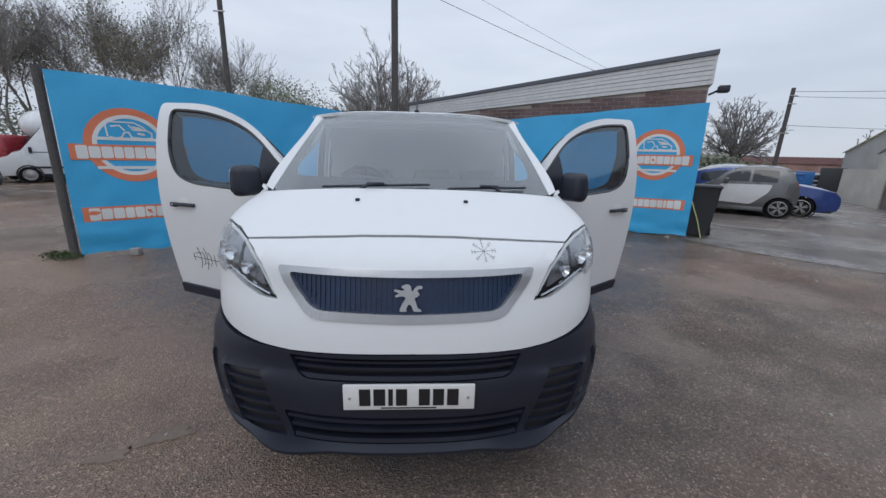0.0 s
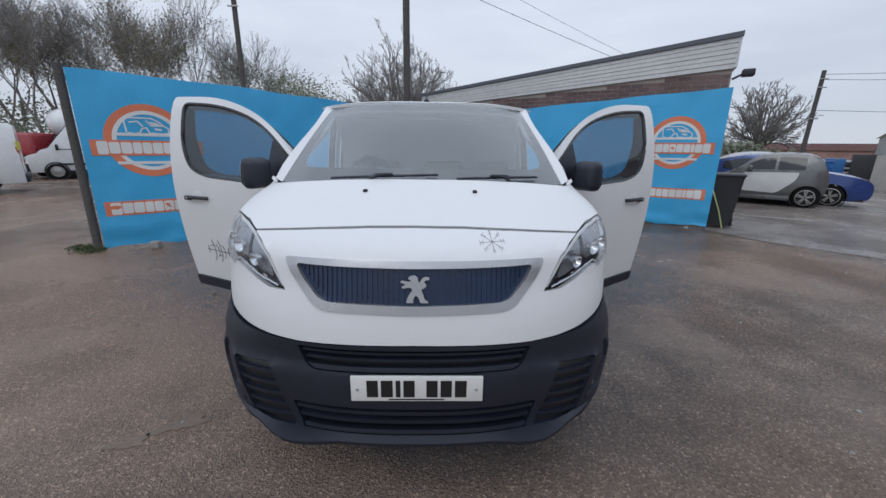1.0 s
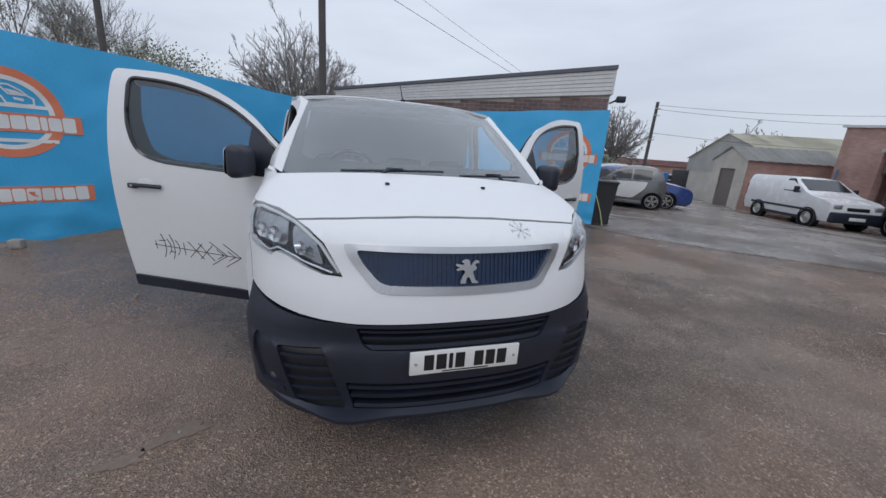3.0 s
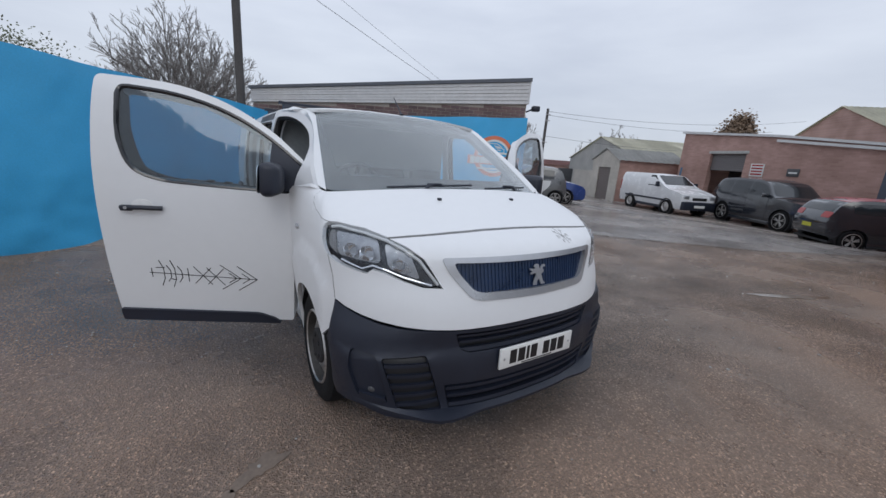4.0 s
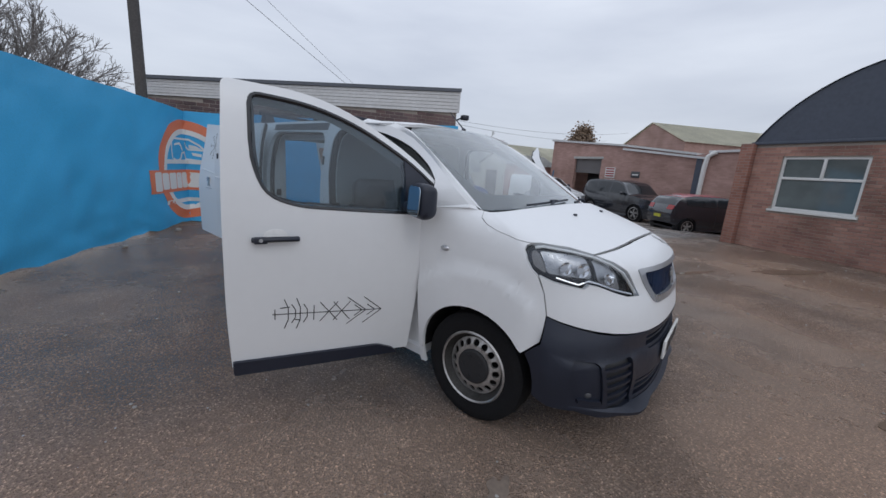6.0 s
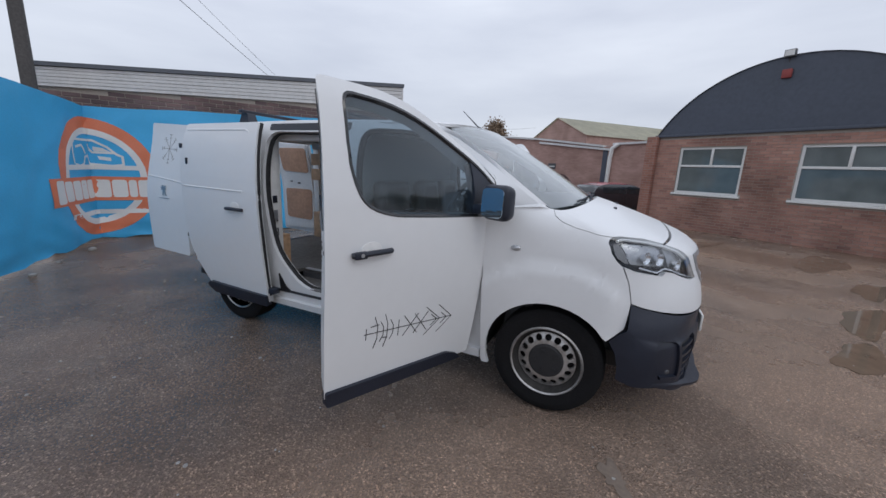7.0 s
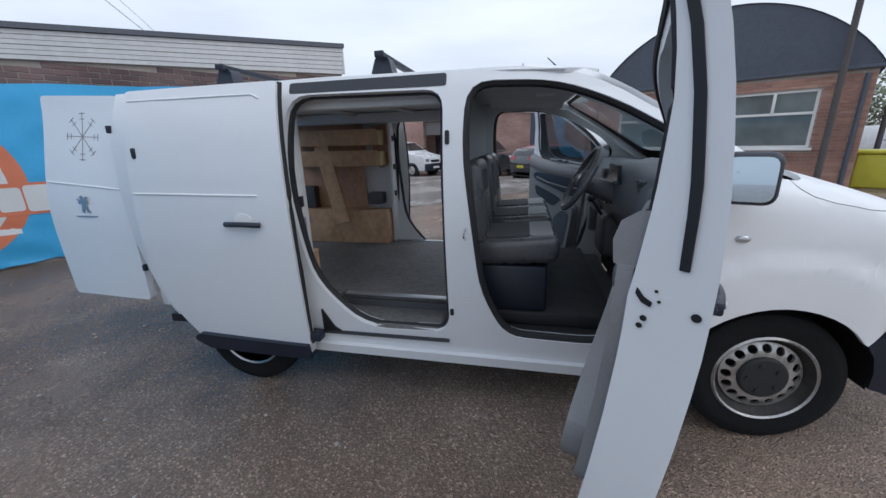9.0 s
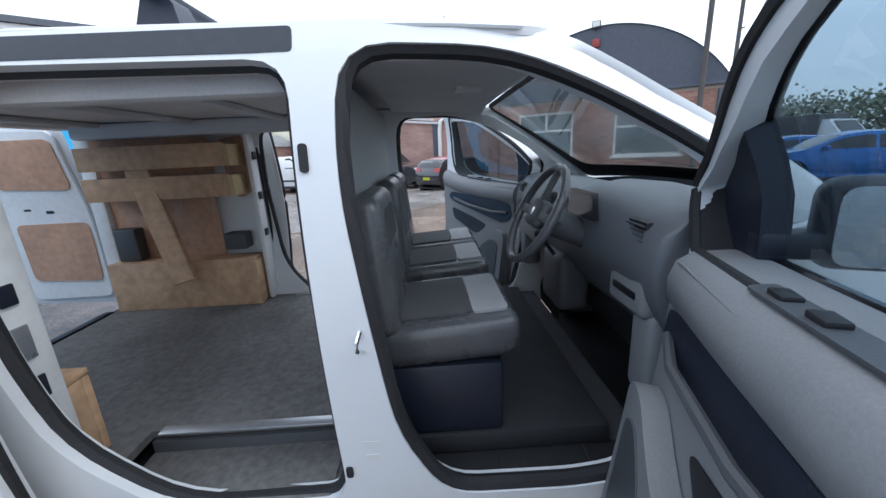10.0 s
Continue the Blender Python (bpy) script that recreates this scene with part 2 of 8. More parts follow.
BLUE = mat("blue_vinyl_banner", (0.055, 0.40, 0.72), 0.5, var=0.10, scale=1.5, fine=60, bump=0.03, rvar=0.08)
ORANGE = mat("orange_print", (0.70, 0.205, 0.105), 0.55, var=0.07, scale=2, fine=60)
PRINTW = mat("white_print", (0.72, 0.73, 0.72), 0.55, var=0.05, scale=2, fine=60)
GREYWOOD = mat("weathered_post", (0.085, 0.08, 0.078), 0.85, var=0.35, scale=3, fine=40, bump=0.3)
CLAD = mat("white_cladding", (0.60, 0.60, 0.60), 0.55, var=0.12, scale=1.2, fine=14)
ROOFEDGE = mat("grey_roof_edge", (0.10, 0.11, 0.13), 0.6, var=0.15)
BRICK_A = brick_mat("purple_brown_brick", (0.185, 0.130, 0.130), (0.150, 0.108, 0.112), (0.20, 0.17, 0.17))
BRICK_B = brick_mat("red_brick", (0.40, 0.195, 0.145), (0.30, 0.14, 0.108), (0.33, 0.28, 0.245))
BRICK_C = brick_mat("old_red_brick", (0.50, 0.32, 0.275), (0.41, 0.255, 0.22), (0.45, 0.30, 0.265))
DARKCLAD = mat("dark_blue_grey_sheet", (0.068, 0.080, 0.108), 0.5, var=0.16, scale=0.8, fine=12, bump=0.1)
UPVC = mat("white_window_frame", (0.72, 0.72, 0.70), 0.4, var=0.06)
WINGLASS = mat("office_glass", (0.125, 0.150, 0.152), 0.08, var=0.3, scale=0.7, fine=2, rvar=0.03, spec=0.8)
RENDER = mat("cream_render", (0.50, 0.47, 0.42), 0.85, var=0.22, scale=1.2, fine=16, bump=0.15)
FIBRO = mat("fibre_cement_roof", (0.40, 0.40, 0.385), 0.85, var=0.25, scale=0.9, fine=12, bump=0.15)
FIBRO_Y = mat("lichen_roof", (0.58, 0.56, 0.45), 0.85, var=0.18, scale=0.9, fine=12, bump=0.1)
SHUTTER = mat("grey_shutter", (0.16, 0.15, 0.15), 0.6, var=0.12, scale=2)
BARK = mat("bark", (0.20, 0.185, 0.172), 0.9, var=0.35, scale=3, fine=30, bump=0.3)
TWIG = mat("twigs", (0.24, 0.228, 0.22), 0.9, var=0.3, scale=2, fine=20)
LEAFG = mat("dull_green_leaves", (0.20, 0.22, 0.155), 0.7, var=0.5, scale=0.6, fine=5)
LEAFO = mat("olive_brown_leaves", (0.20, 0.175, 0.11), 0.75, var=0.45, scale=0.7, fine=5)
LEAFB = mat("brown_autumn_leaves", (0.19, 0.13, 0.085), 0.8, var=0.4, scale=0.8, fine=5)
GRASS = mat("grass", (0.06, 0.085, 0.028), 0.8, var=0.4, scale=5, fine=40)
BINGREY = mat("dark_bin_plastic", (0.028, 0.031, 0.036), 0.5, var=0.2, scale=4, fine=120, bump=0.08)
YELLOW = mat("yellow_plastic", (0.52, 0.50, 0.05), 0.5, var=0.15)
PALEGREEN = mat("pale_green_hose", (0.50, 0.55, 0.25), 0.5, var=0.1)
STONEGREY = mat("pale_stones", (0.30, 0.29, 0.275), 0.85, var=0.3, scale=20, fine=80)
TARMAC = ground_mat("wet_worn_tarmac", (0.120, 0.091, 0.073), (0.285, 0.221, 0.178), (0.30, 0.196, 0.135), 0.10)
ROADMAT = ground_mat("grey_road", (0.185, 0.172, 0.166), (0.335, 0.313, 0.298), (0.275, 0.228, 0.192), 0.12)
PUDDLE = mat("muddy_puddle", (0.15, 0.108, 0.076), 0.05, var=0.2, scale=3, fine=9, rvar=0.03)
MUD = mat("dry_mud_patch", (0.17, 0.132, 0.105), 0.8, var=0.25, scale=5, fine=40, bump=0.2)
LINEMARK = mat("worn_white_line", (0.36, 0.36, 0.36), 0.7, var=0.4, scale=4, fine=30)


# ---- builders ----
def thing(name, label, category, group="", kind="", at=(0, 0, 0)):
    ob = new(name)
    ob.empty_display_size = 0.2
    ob.location = at
    return tagged(ob, label, category, group, kind)


def finish(name, bm, material, parent=None, label="", smooth=35, kind=""):
    me = bpy.data.meshes.new(name)
    bmesh.ops.recalc_face_normals(bm, faces=bm.faces)
    bm.to_mesh(me)
    bm.free()
    for mm in (material if isinstance(material, (list, tuple)) else [material]):
        me.materials.append(mm)
    if smooth:
        me.shade_smooth()
        me.set_sharp_from_angle(angle=radians(smooth))
    ob = new(name, me)
    if parent is not None:
        ob.parent = parent
        ob.matrix_parent_inverse = Matrix.Translation(parent.location).inverted() if parent.parent is None else Matrix()
    if label:
        ob["label"] = label
    if kind:
        ob["kind"] = kind
    return ob


def part(name, bm, material, parent, label="", smooth=35):
    """One mesh object under a thing or a part; its mesh is in the thing's own axes."""
    ob = finish(name, bm, material, None, label, smooth)
    ob.parent = parent
    return ob


def box(bm, x0, x1, y0, y1, z0, z1, bevel=0.0, seg=2, m=None):
    r = bmesh.ops.create_cube(bm, size=1.0)
    vs = r["verts"]
    for v in vs:
        v.co = Vector(((x0 + x1) / 2 + v.co.x * (x1 - x0), (y0 + y1) / 2 + v.co.y * (y1 - y0), (z0 + z1) / 2 + v.co.z * (z1 - z0)))
    if bevel:
        es = list({e for v in vs for e in v.link_edges})
        rb = bmesh.ops.bevel(bm, geom=es, offset=bevel, segments=seg, affect='EDGES', profile=0.5)
        vs = list({v for f in rb["faces"] for v in f.verts} | {v for v in vs if v.is_valid})
    if m is not None:
        bmesh.ops.transform(bm, matrix=m, verts=[v for v in vs if v.is_valid])
    return bm


def mbox(x0, x1, y0, y1, z0, z1, bevel=0.0, seg=2, m=None):
    return box(bmesh.new(), x0, x1, y0, y1, z0, z1, bevel, seg, m)


def tube(bm, pts, r, n=8, r1=None, closed=False, cap=True):
    """A tube along points; r1: radius at the far end."""
    P = [Vector(p) for p in pts]
    k = len(P)
    rings = []
    for i, p in enumerate(P):
        if closed:
            d = P[(i + 1) % k] - P[i - 1]
        else:
            d = P[min(i + 1, k - 1)] - P[max(i - 1, 0)]
        d = d.normalized() if d.length > 1e-9 else Vector((0, 0, 1))
        a = d.cross(Vector((0, 0, 1)))
        if a.length < 1e-3:
            a = d.cross(Vector((1, 0, 0)))
        a.normalize()
        b = d.cross(a)
        rr = r if r1 is None else r + (r1 - r) * i / max(1, k - 1)
        rings.append([bm.verts.new(p + (a * math.cos(2 * math.pi * j / n) + b * math.sin(2 * math.pi * j / n)) * rr) for j in range(n)])
    for i in range(k if closed else k - 1):
        A, B = rings[i], rings[(i + 1) % k]
        for j in range(n):
            bm.faces.new((A[j], A[(j + 1) % n], B[(j + 1) % n], B[j]))
    if cap and not closed:
        bm.faces.new(rings[0][::-1])
        bm.faces.new(rings[-1])
    return bm


def lathe(bm, prof, n=32, m=None):
    """Turn a profile of (radius, x) about the x axis."""
    rings = []
    for r, x in prof:
        rings.append([bm.verts.new((x, r * math.cos(2 * math.pi * j / n), r * math.sin(2 * math.pi * j / n))) for j in range(n)])
    vs = [v for R in rings for v in R]
    for A, B in zip(rings, rings[1:]):
        for j in range(n):
            bm.faces.new((A[j], A[(j + 1) % n], B[(j + 1) % n], B[j]))
    if m is not None:
        bmesh.ops.transform(bm, matrix=m, verts=vs)
    return bm


def rounded(pts, r=0.05, n=4):
    """A polygon with its corners rounded; a point may carry its own radius as a third number."""
    out = []
    k = len(pts)
    for i in range(k):
        p, a, b = Vector(pts[i][:2]), Vector(pts[i - 1][:2]), Vector(pts[(i + 1) % k][:2])
        rr = pts[i][2] if len(pts[i]) > 2 else r
        rr = min(rr, (a - p).length * 0.48, (b - p).length * 0.48)
        if rr < 1e-4:
            out.append(tuple(p))
            continue
        s, e = p + (a - p).normalized() * rr, p + (b - p).normalized() * rr
        for j in range(n + 1):
            t = j / n
            out.append(tuple(s * (1 - t) ** 2 + p * 2 * t * (1 - t) + e * t * t))
    return out


def sheet(outline, holes, f, thick, step=0.08, sign=1, lift=0.0):
    """A curved panel: the outline in (u, v), with holes, laid on the surface f(u, v) and given its thickness inwards."""
    bm = bmesh.new()
    edges = []
    for loop in [outline, *holes]:
        vs = [bm.verts.new((p[0], p[1], 0)) for p in loop]
        edges += [bm.edges.new((vs[i], vs[(i + 1) % len(vs)])) for i in range(len(vs))]
    bmesh.ops.triangle_fill(bm, use_beauty=True, edges=edges, normal=(0, 0, 1))
    us, vs_ = [p[0] for p in outline], [p[1] for p in outline]
    for lo, hi, no in ((min(us), max(us), (1, 0, 0)), (min(vs_), max(vs_), (0, 1, 0))):
        k = int((hi - lo) / step)
        for i in range(1, k + 1):
            c = lo + (hi - lo) * i / (k + 1)
            bmesh.ops.bisect_plane(bm, geom=bm.verts[:] + bm.edges[:] + bm.faces[:], dist=1e-5, plane_co=Vector(no) * c, plane_no=no)
    bm.normal_update()
    for fc in bm.faces:
        if fc.normal.z < 0:
            fc.normal_flip()
    out = bmesh.new()
    top, bot = {}, {}
    h = 0.004
    for v in bm.verts:
        u, w = v.co.x, v.co.y
        p = Vector(f(u, w))
        n = (Vector(f(u + h, w)) - Vector(f(u - h, w))).cross(Vector(f(u, w + h)) - Vector(f(u, w - h)))
        n = n.normalized() * sign if n.length > 1e-12 else Vector((0, 0, 0))
        top[v] = out.verts.new(p + n * lift)
        bot[v] = out.verts.new(p + n * (lift - thick))
    for fc in bm.faces:
        out.faces.new([top[v] for v in fc.verts])
        out.faces.new([bot[v] for v in reversed(fc.verts)])
    for e in bm.edges:
        if len(e.link_faces) == 1:
            a, b = e.verts
            out.faces.new((top[a], bot[a], bot[b], top[b]))
    bm.free()
    return out


def line_on(pts, f, r, n=5, sign=1, lift=0.0, closed=False, sub=0.06):
    """A thin bead that follows points given in (u, v) on a surface."""
    P = []
    k = len(pts)
    for i in range(k if closed else k - 1):
        a, b = Vector(pts[i][:2]), Vector(pts[(i + 1) % k][:2])
        m = max(1, int((b - a).length / sub))
        P += [a.lerp(b, j / m) for j in range(m)]
    if not closed:
        P.append(Vector(pts[-1][:2]))
    return tube(bmesh.new(), [f(p.x, p.y) for p in P], r, n, closed=closed)


def lerp_table(x, xs, ys):
    return float(np.interp(x, xs, ys))


def smooth_step(a, b, x):
    t = min(1.0, max(0.0, (x - a) / (b - a)))
    return t * t * (3 - 2 * t)


# ---- ground and setting ----
def ground_z(x, y):
    """The yard falls slightly towards the far workshops."""
    return -0.30 * smooth_step(10.0, 18.0, x)


xs = [-600, -60, -20, -10, -5, 0, 5, 9] + [10 + 0.5 * i for i in range(17)] + [20, 30, 60, 600]
ys = [-600, -60, -20, -8, 0, 8, 20, 60, 600]
bm = bmesh.new()
grid = [[bm.verts.new((x, y, ground_z(x, y))) for x in xs] for y in ys]
for ra, rb in zip(grid, grid[1:]):
    for i in range(len(xs) - 1):
        bm.faces.new((ra[i], ra[i + 1], rb[i + 1], rb[i]))
tagged(finish("ground", bm, TARMAC, smooth=60), "worn wet brown tarmac yard with stains", "ground", kind="structure")


def flat(outline, z, step=0.5):
    return sheet(outline, [], lambda u, v: (u, v, z + ground_z(u, v)), 0.003, step)


def blob(cx, cy, rx, ry, rot, seed, n=36, rough=0.25):
    rnd = random.Random(seed)
    ph = [rnd.uniform(0, 6.28) for _ in range(5)]
    pts = []
    for i in range(n):
        a = 2 * math.pi * i / n
        r = 1 + rough * (math.sin(2 * a + ph[0]) * 0.5 + math.sin(3 * a + ph[1]) * 0.45 + math.sin(5 * a + ph[2]) * 0.35 + math.sin(8 * a + ph[3]) * 0.25)
        x, y = rx * r * math.cos(a), ry * r * math.sin(a)
        c, s = math.cos(rot), math.sin(rot)
        pts.append((cx + x * c - y * s, cy + x * s + y * c))
    return pts


road_edge = [(5.2, 5.55), (5.6, 4.6), (6.5, 3.55), (7.4, 2.75), (8.6, 1.7), (10.2, 0.9), (12.4, 0.2)]
bm = flat(road_edge + [(60, -6), (60, 60), (5.6, 60), (5.45, 8)], 0.008, 0.8)
tagged(finish("road", bm, ROADMAT, smooth=0), "smoother grey wet tarmac lane beside the yard", "road", kind="structure")
for cx, cy, rx, ry, rot, seed in ((2.45, -2.05, 0.62, 0.20, -0.5, 3), (1.2, -1.5, 0.40, 0.18, -0.5, 4), (4.15, -2.85, 0.62, 0.20, -0.4, 5), (6.2, -3.0, 1.2, 0.3, -0.5, 6), (8.3, 2.1, 0.8, 0.12, -0.6, 7), (5.1, 0.2, 0.5, 0.08, -0.5, 8), (7.0, -1.2, 0.9, 0.16, -0.6, 9)):
    tagged(finish("puddle", flat(blob(cx, cy, rx, ry, rot, seed), 0.005), PUDDLE, smooth=0), "shallow muddy puddle on the tarmac", "puddle", kind="structure")
for cx, cy, rx, ry, rot, seed in ((-1.27, 0.42, 0.10, 0.06, 0.5, 13), (-1.45, 0.28, 0.07, 0.045, 0.2, 14)):
    tagged(finish("mud_patch", flat(blob(cx, cy, rx, ry, rot, seed, rough=0.5), 0.004), MUD, smooth=0), "pale dry patch on the tarmac", "stain", kind="structure")
for a, b in (((7.3, 7.35), (8.3, 6.6)), ((6.6, 7.6), (7.0, 7.3))):
    d = (Vector(b) - Vector(a)).normalized()
    n = Vector((-d.y, d.x)) * 0.05
    A, B = Vector(a), Vector(b)
    tagged(finish("road_marking", flat([tuple(A + n), tuple(A - n), tuple(B - n), tuple(B + n)], 0.0125), LINEMARK, smooth=0), "worn white painted line on the road", "road marking", kind="structure")

# loose stones
rnd = random.Random(11)
bm = bmesh.new()
for i in range(1400):
    x, y = rnd.uniform(-6, 9), rnd.uniform(-3.5, 8)
    if -1.0 < x < 1.0 and 0 < y < 4.6:
        continue
    r = rnd.choice((0.003, 0.004, 0.004, 0.005, 0.006, 0.010)) * rnd.uniform(0.7, 1.3)
    vs = bmesh.ops.create_icosphere(bm, subdivisions=1, radius=r)["verts"]
    for v in vs:
        v.co = Vector((v.co.x * rnd.uniform(0.7, 1.4), v.co.y * rnd.uniform(0.7, 1.4), v.co.z * 0.7)) + Vector((x, y, r * 0.4))
tagged(finish("loose_stones", bm, STONEGREY), "small pale stones scattered over the tarmac", "stones", kind="stuff")


# ---- the blue banner fence ----
FENCE = [(-4.57, 3.82), (-3.69, 4.52), (-2.89, 5.30), (-1.5, 6.89), (-0.40, 8.05), (0.18, 8.72), (5.33, 5.75)]
FLEN = [0.0]
for a, b in zip(FENCE, FENCE[1:]):
    FLEN.append(FLEN[-1] + math.hypot(b[0] - a[0], b[1] - a[1]))
FX, FY = [p[0] for p in FENCE], [p[1] for p in FENCE]
FTOP = (2.37, 2.36, 2.34, 2.30, 2.26, 2.21, 2.56)
Q_CORNER = FLEN[5]


def fence_top(q):
    return lerp_table(q, FLEN, FTOP)


def banner(q, z):
    """The cloth along the fence, q metres from its left end."""
    x, y = lerp_table(q, FLEN, FX), lerp_table(q, FLEN, FY)
    k = smooth_step(0.75, 0.1, z)
    wr = 0.020 * noise.noise((q * 1.3, z * 1.1, 3.0)) + 0.016 * noise.noise((q * 0.9 + z * 1.5, q * 3.0 - z * 2.6, 7.0)) + k * 0.045 * noise.noise((q * 2.2 + z * 2.6, z * 5.0, 1.0)) + 0.008 * noise.noise((q * 5, z * 7, 2.0))
    wr += 0.02 * smooth_step(0.25, 0.0, abs(fence_top(q) - z)) * noise.noise((q * 3, 0, 5))
    if q < Q_CORNER:
        return (x + 0.72 * wr, y - 0.69 * wr, z)
    return (x - 0.5 * wr, y - 0.87 * wr, z)


fence = thing("banner_fence", "long blue vinyl banner along a fence, wrinkled at its foot", "banner")
top_pts = [(q, fence_top(q) + 0.01 * math.sin(q * 4)) for q in np.linspace(FLEN[-1], 0, 40)]
bot_pts = [(q, 0.03 + 0.02 * math.sin(q * 5.1) + 0.012 * math.sin(q * 13)) for q in np.linspace(0, FLEN[-1], 60)]
cut = Q_CORNER
for lo, hi in ((0.0, cut), (cut, FLEN[-1])):
    o = [p for p in bot_pts if lo < p[0] < hi]
    t = [p for p in top_pts if lo < p[0] < hi]
    o = [(lo, 0.03)] + o + [(hi, 0.03)] + [(hi, fence_top(hi))] + t + [(lo, fence_top(lo))]
    part("banner_cloth", sheet(o, [], banner, 0.006, 0.09), BLUE, fence, "blue vinyl cloth")


def ring(q0, z0, r1, sx=1.0, n=56, a0=0.0, a1=2 * math.pi):
    return [(q0 + sx * r1 * math.cos(a0 + (a1 - a0) * i / n), z0 + r1 * math.sin(a0 + (a1 - a0) * i / n)) for i in range(n)]


def ribbon(q0, z0, w, h, lift):
    part("orange_ribbon", sheet([(q0 - w, z0 - h), (q0 + w, z0 - h), (q0 + w, z0 + h), (q0 - w, z0 + h)], [], banner, 0.002, 0.09, 1, lift), ORANGE, fence, "orange printed ribbon")
    widths = (1.1, 1.1, 1.15, 0.95, 1.0, 1.1, 1.0, 0.55, 1.1, 1.15)
    unit = 2 * w * 0.90 / (sum(widths) + 0.09 * 9)
    q = q0 - w * 0.90
    for k, wd in enumerate(widths):
        hh = h * (0.74 if k not in (0, 9) else 0.84)
        part("white_block", sheet(rounded([(q, z0 - hh), (q + wd * unit, z0 - hh), (q + wd * unit, z0 + hh), (q, z0 + hh)], 0.02 * h / 0.1, 2), [], banner, 0.001, 0.2, 1, lift + 0.003), PRINTW, fence)
        q += (wd + 0.09) * unit


def logo(q0, z0, R, sx=1.0):
    part("orange_ring", sheet(ring(q0, z0, R, sx), [ring(q0, z0, R * 0.82, sx)], banner, 0.002, 0.09, 1, 0.004), ORANGE, fence, "orange printed ring")
    part("white_ring", sheet(ring(q0, z0, R * 0.82, sx), [ring(q0, z0, R * 0.72, sx)], banner, 0.002, 0.09, 1, 0.004), PRINTW, fence, "white printed ring")
    for dz in (0.18, -0.60):
        part("white_line", sheet([(q0 - sx * R * 0.80, z0 + R * (dz - 0.05)), (q0 + sx * R * 0.80, z0 + R * (dz - 0.05)), (q0 + sx * R * 0.80, z0 + R * (dz + 0.03)), (q0 - sx * R * 0.80, z0 + R * (dz + 0.03))], [], banner, 0.001, 0.09, 1, 0.005), PRINTW, fence)
    # plain drawing of a van in white lines
    def pts(*p):
        return [(q0 + sx * R * a, z0 + R * b) for a, b in p]
    for p in (pts((-0.48, 0.24), (-0.50, 0.58), (-0.40, 0.62), (0.12, 0.62), (0.30, 0.52), (0.42, 0.40), (0.50, 0.36), (0.50, 0.22), (0.36, 0.20)), pts((-0.38, 0.50), (-0.20, 0.53), (-0.10, 0.40)), pts((0.0, 0.55), (0.10, 0.42), (0.38, 0.42)), pts((-0.44, 0.22), (-0.30, 0.19), (-0.18, 0.22), (-0.12, 0.34), (-0.02, 0.36), (0.04, 0.22), (0.34, 0.20))):
        for a, b in zip(p, p[1:]):
            d = (Vector(b) - Vector(a)).normalized()
            n = Vector((-d.y, d.x)) * R * 0.018
            A, B = Vector(a) - d * R * 0.01, Vector(b) + d * R * 0.01
            part("white_stroke", sheet([tuple(A - n), tuple(B - n), tuple(B + n), tuple(A + n)], [], banner, 0.001, 0.1, 1, 0.005), PRINTW, fence)
    for p in (pts((0.16, 0.36), (0.34, 0.34), (0.34, 0.28), (0.18, 0.30)), pts((0.05, 0.53), (0.24, 0.50), (0.34, 0.44), (0.13, 0.44))):
        part("white_block", sheet(p, [], banner, 0.001, 0.1, 1, 0.005), PRINTW, fence)
    ribbon(q0, z0 - R * 0.20, sx * R * 1.30, R * 0.21, 0.008)


logo(0.72, 1.50, 0.49)
ribbon(0.73, 0.575, 0.64, 0.10, 0.004)
logo(Q_CORNER + 5.20, 1.60, 0.49)
ribbon(Q_CORNER + 5.20, 0.64, 0.63, 0.10, 0.004)
logo(Q_CORNER - 0.05, 1.07, 0.97)
part("end_post", tube(bmesh.new(), [(-4.66, 3.82, -0.05), (-4.66, 3.84, 2.42)], 0.05, 10), GREYWOOD, fence, "weathered round end post")
rail = bmesh.new()
tube(rail, [(lerp_table(q, FLEN, FX) - 0.05, lerp_table(q, FLEN, FY) + 0.06, fence_top(q) - 0.05) for q in np.linspace(0, FLEN[5], 12)], 0.03, 6)
part("top_rail", rail, GREYWOOD, fence)
bm = mbox(-0.06, 0.06, -0.05, 0.05, 0, 0.10, 0.012)
tagged(finish("concrete_lump", bm, STONEGREY), "small pale concrete lump at the banner's foot", "stone").location = (-3.99, 4.0, 0)
for x, y, s in ((-0.31, 7.82, 0.05), (-1.3, 6.75, 0.04), (-0.9, 7.25, 0.03), (4.9, 5.7, 0.05)):
    bm = bmesh.new()
    bmesh.ops.create_icosphere(bm, subdivisions=2, radius=s)
    for v in bm.verts:
        v.co += v.co * 0.25 * noise.noise(v.co * 20 + Vector((x, y, 0)))
        v.co.z = max(v.co.z * 0.7, -s * 0.3)
    tagged(finish("stone", bm, STONEGREY), "pale stone at the foot of the banner", "stone").location = (x, y, s * 0.28)


# ---- flat-roofed building behind the banner ----
def wall_frame(a, b):
    """Matrix that takes (along, out, up) into the world for a wall from a to b."""
    d = Vector((b[0] - a[0], b[1] - a[1], 0)).normalized()
    n = Vector((d.y, -d.x, 0))
    return Matrix(((d.x, -n.x, 0, a[0]), (d.y, -n.y, 0, a[1]), (0, 0, 1, 0), (0, 0, 0, 1)))


bld = thing("flat_roofed_building", "low brick building with white boarded fascia and grey roof edge", "building", at=(0.10, 8.82, 0))
WB = wall_frame((0.10, 8.82), (5.33, 5.80))
bld.matrix_world = WB
S0, S1 = -0.45, 6.02


